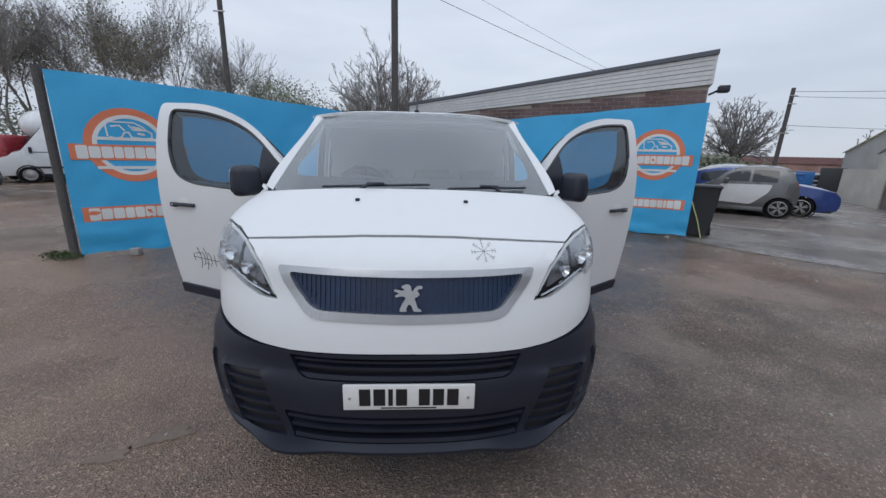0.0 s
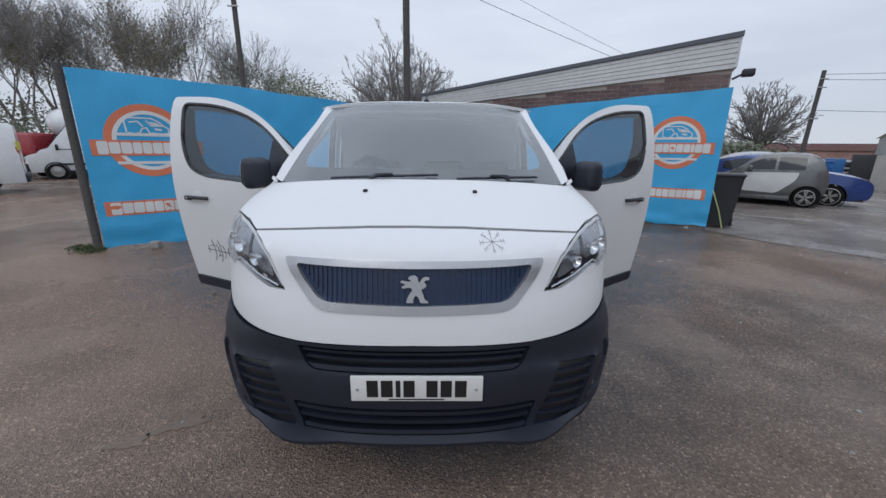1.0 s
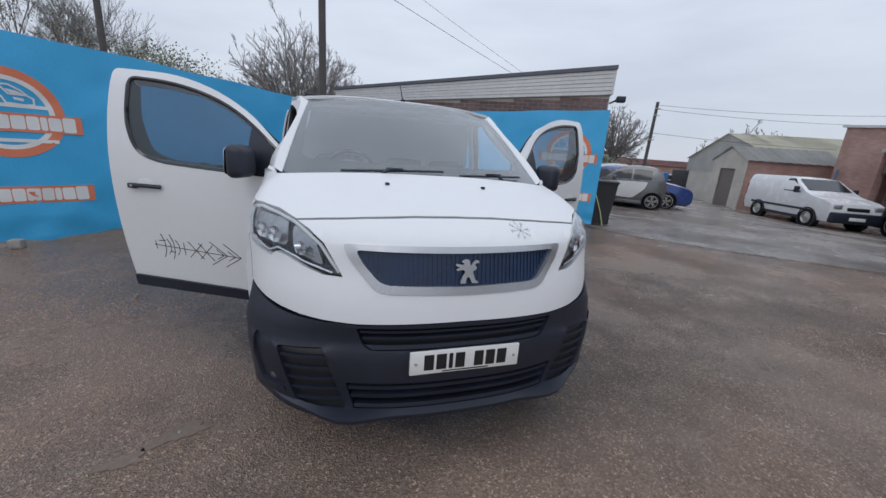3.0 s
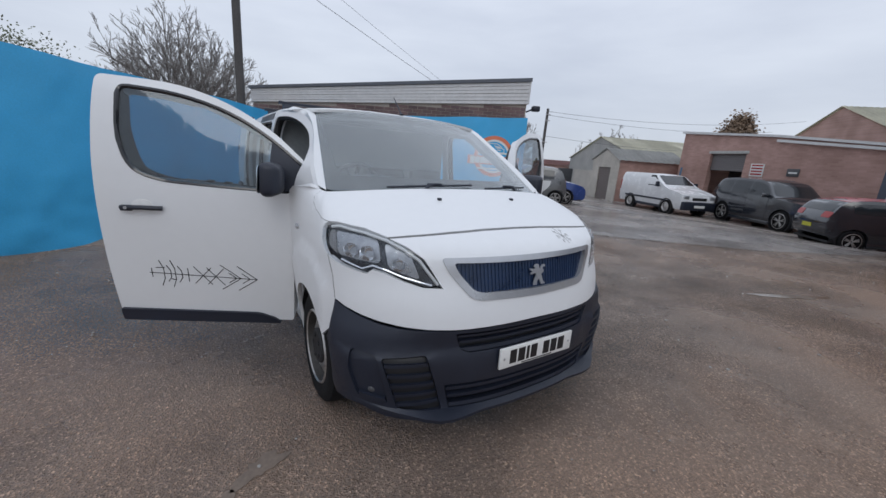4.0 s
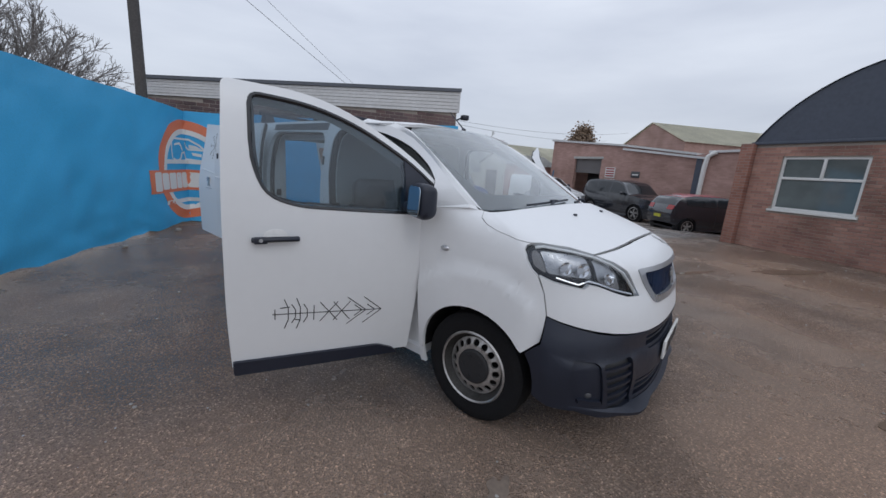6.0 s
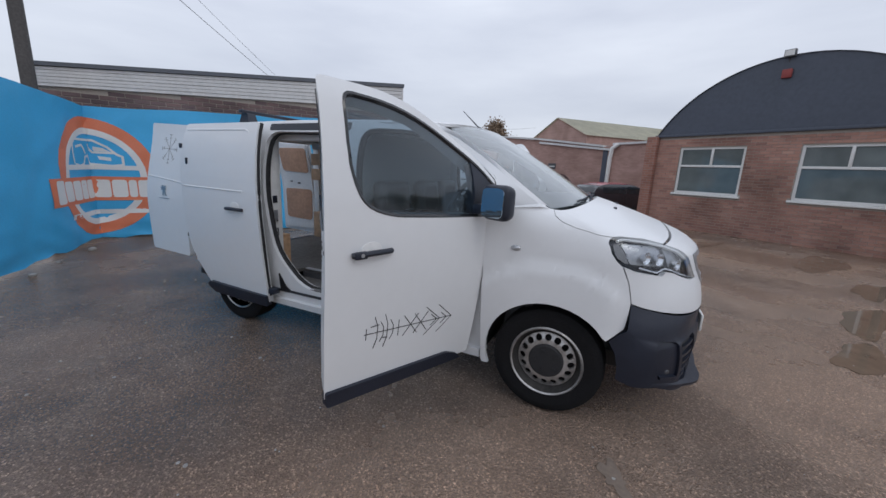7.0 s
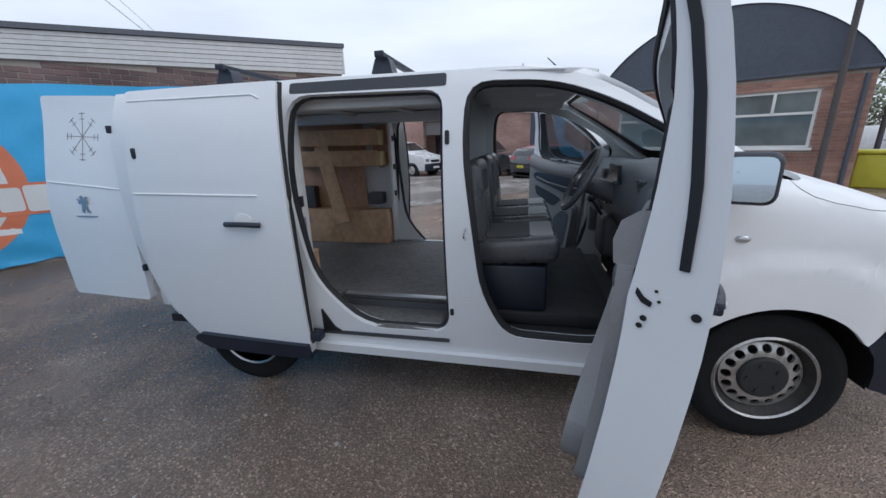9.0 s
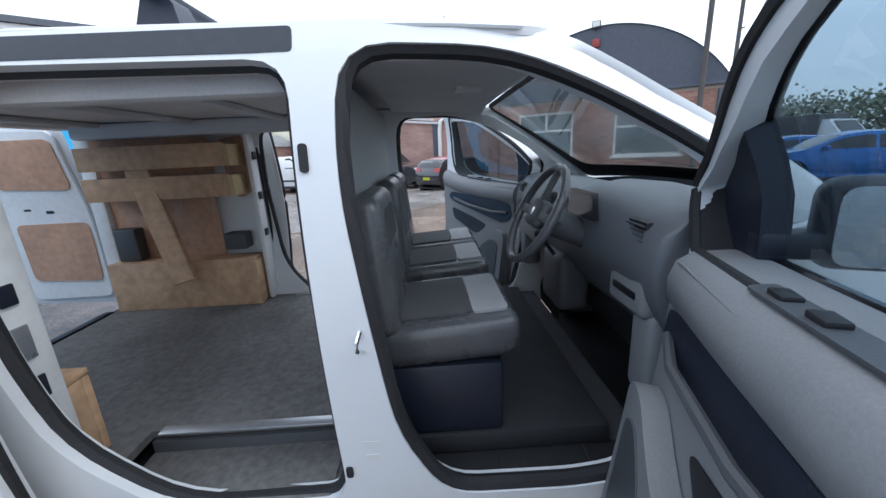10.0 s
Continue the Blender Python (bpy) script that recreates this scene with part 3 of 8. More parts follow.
def prism(s0, s1, zb0, zb1, zt0, zt1, y0, y1):
    """A band along the wall whose lower and upper edges slope from s0 to s1."""
    bm = bmesh.new()
    v = [bm.verts.new(c) for c in ((s0, y0, zb0), (s1, y0, zb1), (s1, y1, zb1), (s0, y1, zb0), (s0, y0, zt0), (s1, y0, zt1), (s1, y1, zt1), (s0, y1, zt0))]
    for f in ((0, 1, 2, 3), (4, 5, 6, 7), (0, 1, 5, 4), (1, 2, 6, 5), (2, 3, 7, 6), (3, 0, 4, 7)):
        bm.faces.new([v[i] for i in f])
    return bm


part("brick_wall", prism(S0, S1 - 0.02, -0.02, -0.02, 2.46, 2.88, 0.0, 5.0), BRICK_A, bld, "dark purple-brown brickwork")
for i in range(6):
    t0, t1 = i / 6, (i + 1) / 6 - 0.02
    lo = lambda t, a, b: a + (b - a) * t
    part("fascia_board", prism(S0 - 0.02, S1, lo(t0, 2.45, 2.73), lo(t0, 2.87, 3.37), lo(t1, 2.45, 2.73), lo(t1, 2.87, 3.37), -0.05 - 0.006 * (i % 2), 0.02), CLAD, bld)
part("fascia_backing", prism(S0 - 0.01, S1 - 0.01, 2.46, 2.88, 2.73, 3.37, -0.03, 0.10), SHUTTER, bld)
part("roof_edge", prism(S0 - 0.06, S1 + 0.04, 2.73, 3.37, 2.79, 3.45, -0.09, 5.0), ROOFEDGE, bld, "dark grey roof edge")
part("end_trim", mbox(S1 - 0.01, S1 + 0.03, -0.06, 5.0, 2.88, 3.38), CLAD, bld)
fl = bmesh.new()
tube(fl, [(S1, 0.05, 2.70), (S1 + 0.16, 0.0, 2.78)], 0.02, 6)
box(fl, S1 + 0.12, S1 + 0.30, -0.10, 0.06, 2.72, 2.84, 0.02)
part("floodlight", fl, BLACK, bld, "black floodlight on a bracket")


# ---- brick workshop with the arched dark gable ----
W0, W1 = (10.50, -0.55), (7.96, -4.50)
arch_b = thing("arched_workshop", "red brick workshop with a dark blue-grey barrel gable and white windows", "building")
WA = wall_frame(W0, W1)
arch_b.matrix_world = WA
EAVE, RISE = 2.73, 1.70
hole_a = [(0.36, 1.07), (2.00, 1.07), (2.00, 2.38), (0.36, 2.38)]
hole_b = [(3.10, 1.07), (4.74, 1.07), (4.74, 2.38), (3.10, 2.38)]
part("brick_wall", sheet([(-0.30, -0.05), (5.55, -0.05), (5.55, EAVE), (-0.30, EAVE)], [hole_a, hole_b], lambda s, z: (s, 0, z), 0.25, 3.0), BRICK_B, arch_b, "red brick wall with damp stains", 0)
part("side_wall", mbox(5.30, 5.55, 0.252, 8.0, -0.05, EAVE), BRICK_B, arch_b, smooth=0)
part("side_wall", mbox(-0.30, -0.05, 0.252, 8.0, -0.05, EAVE), BRICK_B, arch_b, smooth=0)
gable = [(2.64 + 3.5 * math.sin(a), EAVE + RISE - 3.5 + 3.5 * math.cos(a)) for a in [radians(-59.4) + radians(118.8) * i / 30 for i in range(31)]]
part("gable", sheet(gable, [], lambda s, z: (s, -0.02, z), 0.12, 1.5), DARKCLAD, arch_b, "dark blue-grey sheeted gable")
vault = bmesh.new()
A = [vault.verts.new((s, -0.06, z + 0.02)) for s, z in gable]
B = [vault.verts.new((s, 8.0, z + 0.02)) for s, z in gable]
for i in range(30):
    vault.faces.new((A[i], A[i + 1], B[i + 1], B[i]))
bmesh.ops.solidify(vault, geom=vault.faces[:], thickness=0.04)
part("vault_roof", vault, DARKCLAD, arch_b, "dark barrel roof")
part("gutter_board", mbox(-0.42, 5.62, -0.07, -0.005, EAVE - 0.04, EAVE + 0.03, 0.01), DARKCLAD, arch_b)
for hole in (hole_a, hole_b):
    s0, s1, z0, z1 = hole[0][0], hole[1][0], hole[0][1], hole[2][1]
    win = part("window", sheet([(s0, z0), (s1, z0), (s1, z1), (s0, z1)], [[(s0 + 0.06, z0 + 0.06), (s1 - 0.06, z0 + 0.06), (s1 - 0.06, z1 - 0.06), (s0 + 0.06, z1 - 0.06)]], lambda s, z: (s, 0.03, z), 0.07, 3.0), UPVC, arch_b, "white framed window")
    zt = z0 + (z1 - z0) * 0.60
    sm = s0 + (s1 - s0) * 0.52
    part("transom", mbox(s0 + 0.05, s1 - 0.05, 0.025, 0.085, zt - 0.03, zt + 0.03, 0.006), UPVC, win)
    part("mullion", mbox(sm - 0.03, sm + 0.03, 0.022, 0.085, zt, z1 - 0.05, 0.006), UPVC, win)
    part("pane", mbox(s0 + 0.05, s1 - 0.05, 0.055, 0.062, z0 + 0.05, zt - 0.02), WINGLASS, win)
    part("pane", mbox(s0 + 0.05, sm - 0.02, 0.055, 0.062, zt + 0.02, z1 - 0.05), WINGLASS, win)
    part("pane", mbox(sm + 0.02, s1 - 0.05, 0.055, 0.062, zt + 0.02, z1 - 0.05), WINGLASS, win)
    part("sill", mbox(s0 - 0.06, s1 + 0.06, -0.06, 0.03, z0 - 0.055, z0, 0.008), UPVC, win)
# dark board added behind the panes in place of the dim room
part("room_shade_board", mbox(-0.04, 5.28, 1.2, 1.25, 0, EAVE), DARKGREY, arch_b)
lamp_b = bmesh.new()
tube(lamp_b, [(2.5, 0.0, EAVE + RISE * 0.92), (2.5, -0.05, EAVE + RISE + 0.04)], 0.02, 6)
box(lamp_b, 2.40, 2.62, -0.12, -0.02, EAVE + RISE - 0.03, EAVE + RISE + 0.14, 0.012)
part("floodlight", lamp_b, DARKGREY, arch_b, "floodlight on the gable top")
part("floodlight_glass", mbox(2.42, 2.60, -0.128, -0.12, EAVE + RISE, EAVE + RISE + 0.12), PLATEW, arch_b)
part("alarm_box", mbox(2.42, 2.61, -0.09, -0.02, 3.94, 4.14, 0.015), mat("faded_red", (0.28, 0.05, 0.045), 0.6), arch_b, "faded red alarm box")
part("brick_pier", mbox(-0.62, -0.305, -0.15, 0.35, -0.12, 2.72, 0.004, 1), BRICK_B, arch_b, "projecting brick pier", 0)
part("downpipe", tube(bmesh.new(), [(5.40, -0.06, 0.0), (5.40, -0.06, 2.6)], 0.04, 8), DARKCLAD, arch_b)


# ---- long brick wall with the shutter door, sheds and distant roofs ----
def house(name, label, cat, p0, p1, depth, h, wall_m, roof_m=None, ridge=0.0, over=0.15, holes=(), group=""):
    """A plain building: front wall from p0 to p1, given depth and height, gabled or flat roof."""
    b = thing(name, label, cat, group)
    b.matrix_world = wall_frame(p0, p1)
    L = math.hypot(p1[0] - p0[0], p1[1] - p0[1])
    part("front_wall", sheet([(0, -0.5), (L, -0.5), (L, h), (0, h)], [list(hh) for hh in holes], lambda s, z: (s, 0, z), 0.25, 4.0), wall_m, b, smooth=0)
    part("back_wall", mbox(0.26, L - 0.26, depth - 0.25, depth, -0.5, h), wall_m, b, smooth=0)
    for s in (0, L - 0.25):
        if ridge:
            bm = bmesh.new()
            pr = [(0.252, -0.5), (depth, -0.5), (depth, h), (depth / 2, h + ridge), (0.252, h)]
            A = [bm.verts.new((s, y, z)) for y, z in pr]
            B = [bm.verts.new((s + 0.25, y, z)) for y, z in pr]
            bm.faces.new(A); bm.faces.new(B[::-1])
            for i in range(5):
                bm.faces.new((A[i], A[(i + 1) % 5], B[(i + 1) % 5], B[i]))
            part("end_wall", bm, wall_m, b, smooth=0)
        else:
            part("end_wall", mbox(s, s + 0.25, 0.252, depth - 0.252, -0.5, h), wall_m, b, smooth=0)
    if roof_m is not None:
        if ridge:
            for sg in (0, 1):
                bm = bmesh.new()
                y0, y1 = (-over, depth / 2) if sg == 0 else (depth + over, depth / 2)
                n = max(2, int(L / 0.35))
                rows = []
                for i in range(n * 2 + 1):
                    s = -over + (L + 2 * over) * i / (n * 2)
                    dz = 0.03 * (i % 2)
                    rows.append((bm.verts.new((s, y0, h - over * 0.4 + dz)), bm.verts.new((s, y1, h + ridge + 0.06 + dz))))
                for a, c in zip(rows, rows[1:]):
                    bm.faces.new((a[0], c[0], c[1], a[1]))
                bmesh.ops.solidify(bm, geom=bm.faces[:], thickness=0.05)
                part("roof", bm, roof_m, b, smooth=0)
        else:
            part("roof", mbox(-over, L + over, -over, depth + over, h, h + 0.16, 0.02), roof_m, b)
    return b


GA, GB = (21.4, 9.9), (17.2, -1.65)
GL = math.hypot(GB[0] - GA[0], GB[1] - GA[1])
garage = thing("brick_garage_row", "long old red brick workshop with a grey shutter door", "building")
garage.matrix_world = wall_frame(GA, GB)
g_top = lambda q: lerp_table(q, (0.0, 5.0, 8.7, 9.2, GL), (3.74, 3.36, 2.92, 3.02, 3.14))
part("front_wall", sheet([(0, -0.5), (GL, -0.5), (GL, g_top(GL)), (9.2, g_top(9.2)), (8.7, g_top(8.7)), (5.0, g_top(5.0)), (0, g_top(0))], [[(1.85, -0.45), (3.72, -0.45), (3.72, 2.66), (1.85, 2.66)]], lambda q, z: (q, 0, z), 0.3, 1.5), BRICK_C, garage, smooth=0)
part("end_wall", mbox(0, 0.3, 0.302, 8.0, -0.5, 3.6), BRICK_C, garage, smooth=0)
part("flat_roof", prism(0.31, GL, 3.0, 2.7, 3.45, 2.85, 0.31, 8.0), FIBRO, garage)
part("lintel", mbox(1.75, 3.82, -0.02, 0.1, 2.665, 2.80, 0.006), FIBRO, garage, "concrete lintel")
part("shutter_door", mbox(1.84, 3.73, 0.16, 0.20, 1.85, 2.665), SHUTTER, garage, "half-raised grey shutter")
for k in range(8):
    part("shutter_slat", mbox(1.86, 3.71, 0.152, 0.162, 1.87 + 0.1 * k, 1.955 + 0.1 * k, 0.004), SHUTTER, garage)
# board across the inside gives the doorway its shade as dark colour
part("opening_shade_board", mbox(1.7, 3.9, 1.6, 1.65, -0.4, 2.8), DARKGREY, garage)
part("wall_sign", mbox(4.08, 4.68, -0.03, -0.004, 1.66, 2.22, 0.005), PLATEW, garage, "white notice with red bars")
for z in (2.15, 2.02, 1.89, 1.76):
    part("sign_bar", mbox(4.13, 4.63, -0.036, -0.030, z - 0.035, z + 0.035), REDLENS, garage)
part("wall_sign", mbox(5.65, 6.12, -0.03, -0.004, 1.74, 2.06, 0.005), DARKGREY, garage, "small dark notice")
part("sign_bar", mbox(5.72, 6.05, -0.036, -0.030, 1.86, 1.92), PLATEW, garage)
part("downpipe", tube(bmesh.new(), [(9.12, -0.14, -0.3), (9.16, -0.14, 2.4), (9.22, -0.14, 2.85), (9.5, -0.1, 3.05)], 0.10, 10), UPVC, garage, "fat pale downpipe")
# dark strip laid on the brick, painting the shade of a recess
part("recess_shade_strip", mbox(8.74, 8.98, -0.04, -0.004, -0.3, 2.86), DARKCLAD, garage)
for q0, q1 in ((-0.12, 5.0), (5.0, 8.72), (9.2, GL)):
    part("coping", prism(q0, q1, g_top(q0), g_top(q1), g_top(q0) + 0.10, g_top(q1) + 0.10, -0.10, 0.40), CLAD, garage, "pale worn coping")
part("gutter", prism(5.0, 9.1, 3.16, 2.74, 3.27, 2.84, -0.14, -0.104), CLAD, garage, "pale gutter")
cone = bmesh.new()
tube(cone, [(0.42, -0.25, -0.3), (0.42, -0.25, 1.2), (0.42, -0.2, 1.9)], 0.05, 8)
part("blue_post", cone, mat("blue_grey_paint", (0.10, 0.17, 0.26), 0.5), garage)
house("gabled_brick_hall", "red brick hall with a pale sheeted roof behind the wall", "building", (30.77, 3.76), (42.4, -7.2), 7.8, 4.76, BRICK_C, FIBRO_Y, 1.66)
shed = house("brick_shed", "old brick shed with a cream rendered gable and corrugated roof", "building", (19.07, 12.0), (22.6, 10.1), 3.2, 2.14, BRICK_C, FIBRO, 0.60, 0.18)
gbl = sheet([(-0.02, -0.45), (3.22, -0.45), (3.22, 2.12), (1.6, 2.68), (-0.02, 2.12)], [[(0.85, -0.44), (2.35, -0.44), (2.35, 1.66), (0.85, 1.66)]], lambda y, z: (-0.03, y, z), 0.06, 1.0)
part("rendered_gable", gbl, RENDER, shed, "cream rendered gable wall", 0)
part("roller_door", mbox(-0.012, -0.004, 0.8, 2.4, -0.4, 1.70), mat("brown_shutter", (0.17, 0.145, 0.135), 0.6), shed, "brown roller door")
for k in range(13):
    part("door_slat", mbox(-0.020, -0.012, 0.86, 2.34, -0.30 + 0.15 * k, -0.165 + 0.15 * k, 0.003), mat("brown_slat", (0.17, 0.145, 0.135), 0.6) if k == 0 else bpy.data.materials["brown_slat"], shed)
house("low_cream_wall", "low cream painted board wall beside the shed", "wall", (22.1, 17.6), (20.72, 14.95), 0.3, 1.38, RENDER)
house("grey_gabled_barn", "grey gabled barn with a lichened roof behind the shed", "building", (24.7, 14.3), (42.3, 4.7), 12.2, 2.5, FIBRO, FIBRO_Y, 1.66)
house("far_terrace", "distant low brick buildings with red-brown roofs", "building", (12.0, 38.0), (27.0, 34.0), 7.0, 1.5, BRICK_C, mat("red_tile_roof", (0.24, 0.115, 0.09), 0.8, var=0.2), 0.9)
house("far_terrace", "distant low brick buildings with red-brown roofs", "building", (28.0, 33.0), (40.0, 27.0), 7.0, 1.7, BRICK_C, mat("red_sheet_roof", (0.23, 0.11, 0.10), 0.8, var=0.2), 0.5)


# ---- single bricks on the walls nearest the camera ----
def brick_piece_mat(name, cols, per_object):
    m, nt, b = node_mat(name)
    if per_object:
        src = nt.nodes.new("ShaderNodeObjectInfo").outputs["Random"]
    else:
        src = nt.nodes.new("ShaderNodeNewGeometry").outputs["Random Per Island"]
    r = nt.nodes.new("ShaderNodeValToRGB")
    r.color_ramp.elements[0].color, r.color_ramp.elements[1].color = (*cols[0], 1), (*cols[-1], 1)
    for i, c in enumerate(cols[1:-1]):
        e = r.color_ramp.elements.new((i + 1) / (len(cols) - 1))
        e.color = (*c, 1)
    nt.links.new(src, r.inputs[0])
    co = nt.nodes.new("ShaderNodeTexCoord")
    geo = nt.nodes.new("ShaderNodeNewGeometry")
    n = nt.nodes.new("ShaderNodeTexNoise")
    n.inputs["Scale"].default_value, n.inputs["Detail"].default_value = 0.8, 7
    nt.links.new(geo.outputs["Position"], n.inputs["Vector"])
    st = nt.nodes.new("ShaderNodeValToRGB")
    st.color_ramp.elements[0].position, st.color_ramp.elements[0].color = 0.34, (0.55, 0.52, 0.50, 1)
    st.color_ramp.elements[1].position, st.color_ramp.elements[1].color = 0.60, (1.1, 1.08, 1.05, 1)
    nt.links.new(n.outputs[0], st.inputs[0])
    mx = nt.nodes.new("ShaderNodeMix")
    mx.data_type, mx.blend_type = 'RGBA', 'MULTIPLY'
    mx.inputs[0].default_value = 1.0
    nt.links.new(r.outputs[0], mx.inputs[6])
    nt.links.new(st.outputs[0], mx.inputs[7])
    nt.links.new(mx.outputs[2], b.inputs["Base Color"])
    b.inputs["Roughness"].default_value = 0.85
    f = nt.nodes.new("ShaderNodeTexNoise")
    f.inputs["Scale"].default_value = 60
    nt.links.new(geo.outputs["Position"], f.inputs["Vector"])
    bp = nt.nodes.new("ShaderNodeBump")
    bp.inputs["Strength"].default_value = 0.3
    bp.inputs["Distance"].default_value = 0.01
    nt.links.new(f.outputs[0], bp.inputs["Height"])
    nt.links.new(bp.outputs[0], b.inputs["Normal"])
    return m


MORTAR = mat("mortar", (0.33, 0.295, 0.26), 0.9, var=0.2, scale=1.0, fine=30)
RED_COLS = [(0.28, 0.160, 0.135), (0.36, 0.200, 0.160), (0.42, 0.240, 0.190), (0.33, 0.185, 0.155), (0.45, 0.280, 0.225)]
DARK_COLS = [(0.135, 0.100, 0.108), (0.175, 0.122, 0.125), (0.205, 0.140, 0.138), (0.155, 0.112, 0.118)]


def brick_mesh(name, material, length):
    me = bpy.data.meshes.new(name)
    bm = mbox(0, length, -0.009, 0.02, 0, 0.065, 0.004, 1)
    bm.to_mesh(me)
    bm.free()
    me.materials.append(material)
    return me


def brickwork(parent, s0, s1, z0, z1, blocked, cols, limit, near):
    """Courses of single bricks; the first ones, counted from near, are parts, the rest one joined part."""
    m_obj, m_isl = brick_piece_mat("brick_piece", cols, True), brick_piece_mat("brick_rest", cols, False)
    meshes = {}
    spots = []
    row = 0
    z = z0
    while z + 0.065 <= z1(s0) + 0.35:
        s = s0 - (0.1125 if row % 2 else 0.0)
        while s < s1:
            a, b = max(s, s0), min(s + 0.215, s1)
            top_ok = z + 0.067 <= min(z1(a), z1(b))
            for h in blocked:
                if a < h[1] + 0.004 and b > h[0] - 0.004 and z < h[3] and z + 0.065 > h[2]:
                    if a < h[0] - 0.03:
                        b = h[0] - 0.004
                    elif b > h[1] + 0.03:
                        a = h[1] + 0.004
                    else:
                        b = a
            clear = b > a
            if b - a > 0.03 and top_ok and clear:
                spots.append((abs((a + b) / 2 - near[0]) + abs(z - near[1]), a, round(b - a, 3), z))
            s += 0.225
        z += 0.075
        row += 1
    spots.sort()
    rnd = random.Random(5)
    for k, (_, a, L, z) in enumerate(spots[:limit]):
        if L not in meshes:
            meshes[L] = brick_mesh("brick", m_obj, L)
        ob = new("brick", meshes[L])
        ob.parent = parent
        ob.location = (a, rnd.uniform(-0.003, 0.002), z)
    rest = bmesh.new()
    for _, a, L, z in spots[limit:]:
        o = rnd.uniform(-0.003, 0.002)
        v = [rest.verts.new(c) for c in ((a, -0.009 + o, z), (a + L, -0.009 + o, z), (a + L, -0.009 + o, z + 0.065), (a, -0.009 + o, z + 0.065), (a, 0.02, z), (a + L, 0.02, z), (a + L, 0.02, z + 0.065), (a, 0.02, z + 0.065))]
        for f in ((0, 1, 2, 3), (0, 1, 5, 4), (1, 2, 6, 5), (2, 3, 7, 6), (3, 0, 4, 7)):
            rest.faces.new([v[i] for i in f])
    if spots[limit:]:
        r = part("brickwork", rest, m_isl, parent, smooth=0)
        r["kind"] = "stuff"
    else:
        rest.free()




# ---- the white panel van ----
CORNER_Y, CORNER_U = 0.62, 1.225


def half_width(y, z):
    w = lerp_table(z, (0.20, 0.32, 0.5, 0.75, 1.0, 1.15, 1.3, 1.5, 1.62, 1.70, 1.76, 1.80), (0.90, 0.922, 0.940, 0.949, 0.950, 0.948, 0.942, 0.926, 0.907, 0.890, 0.870, 0.850))
    w -= 0.065 * smooth_step(1.02, 1.24, z) * smooth_step(1.30, 0.75, y) if y < 1.30 else 0.0
    w += smooth_step(0.95, 1.35, y) * lerp_table(z, (0.20, 0.34, 0.5, 0.75, 0.95, 1.15, 1.35, 1.5, 1.7, 1.8), (-0.045, -0.045, -0.036, -0.014, 0.004, 0.014, 0.016, 0.012, 0.006, 0.0))
    w -= 0.085 * smooth_step(1.32, 1.70, z) * smooth_step(2.25, 1.45, y) if y < 2.25 else 0.0
    return w - 0.03 * smooth_step(3.2, 4.4, y)


# rings of the front shell, by the ring number v, which is the height up to 1.0
RING_V = (0.20, 0.45, 0.62, 0.70, 0.82, 0.90, 1.00, 1.04, 1.06, 1.08, 1.11, 1.14, 1.18, 1.22, 1.26, 1.30)
RING_Y = (0.045, 0.005, 0.010, 0.004, 0.026, 0.042, 0.062, 0.080, 0.097, 0.125, 0.185, 0.262, 0.375, 0.500, 0.625, 0.745)
RING_Z = (0.20, 0.45, 0.62, 0.70, 0.82, 0.90, 1.00, 1.037, 1.055, 1.072, 1.098, 1.127, 1.167, 1.209, 1.250, 1.287)
SIDE_V = (1.00, 1.06, 1.12, 1.18, 1.22, 1.26, 1.28, 1.30)
SIDE_Z = (1.00, 1.058, 1.110, 1.155, 1.185, 1.215, 1.232, 1.248)
SIDE_X = (0.950, 0.945, 0.934, 0.918, 0.902, 0.880, 0.862, 0.838)
SIDE_Y = (0.62, 0.625, 0.645, 0.69, 0.74, 0.80, 0.84, 0.885)
END_Y = (1.275, 1.275, 1.275, 1.275, 1.262, 1.19, 1.09, 0.975)
END_Z = (1.00, 1.06, 1.12, 1.18, 1.214, 1.245, 1.252, 1.262)


def curve_table(x, xs, ys):
    """Smooth curve through a table of values."""
    if x <= xs[0] or x >= xs[-1]:
        return ys[0] if x <= xs[0] else ys[-1]
    i = max(k for k in range(len(xs) - 1) if xs[k] <= x)
    def slope(k):
        a, b = max(0, k - 1), min(len(xs) - 1, k + 1)
        return (ys[b] - ys[a]) / (xs[b] - xs[a])
    h = xs[i + 1] - xs[i]
    t = (x - xs[i]) / h
    return (ys[i] * (1 + 2 * t) * (1 - t) ** 2 + slope(i) * h * t * (1 - t) ** 2 + ys[i + 1] * t * t * (3 - 2 * t) + slope(i + 1) * h * t * t * (t - 1))


@functools.lru_cache(maxsize=None)
def ring_at(v):
    yc, zc = curve_table(v, RING_V, RING_Y), curve_table(v, RING_V, RING_Z)
    if v < 1.0:
        return yc, zc, 0.62, v, half_width(0.62, v), 1.275, v
    return (yc, zc, curve_table(v, SIDE_V, SIDE_Y), curve_table(v, SIDE_V, SIDE_Z), curve_table(v, SIDE_V, SIDE_X), curve_table(v, SIDE_V, END_Y), curve_table(v, SIDE_V, END_Z))


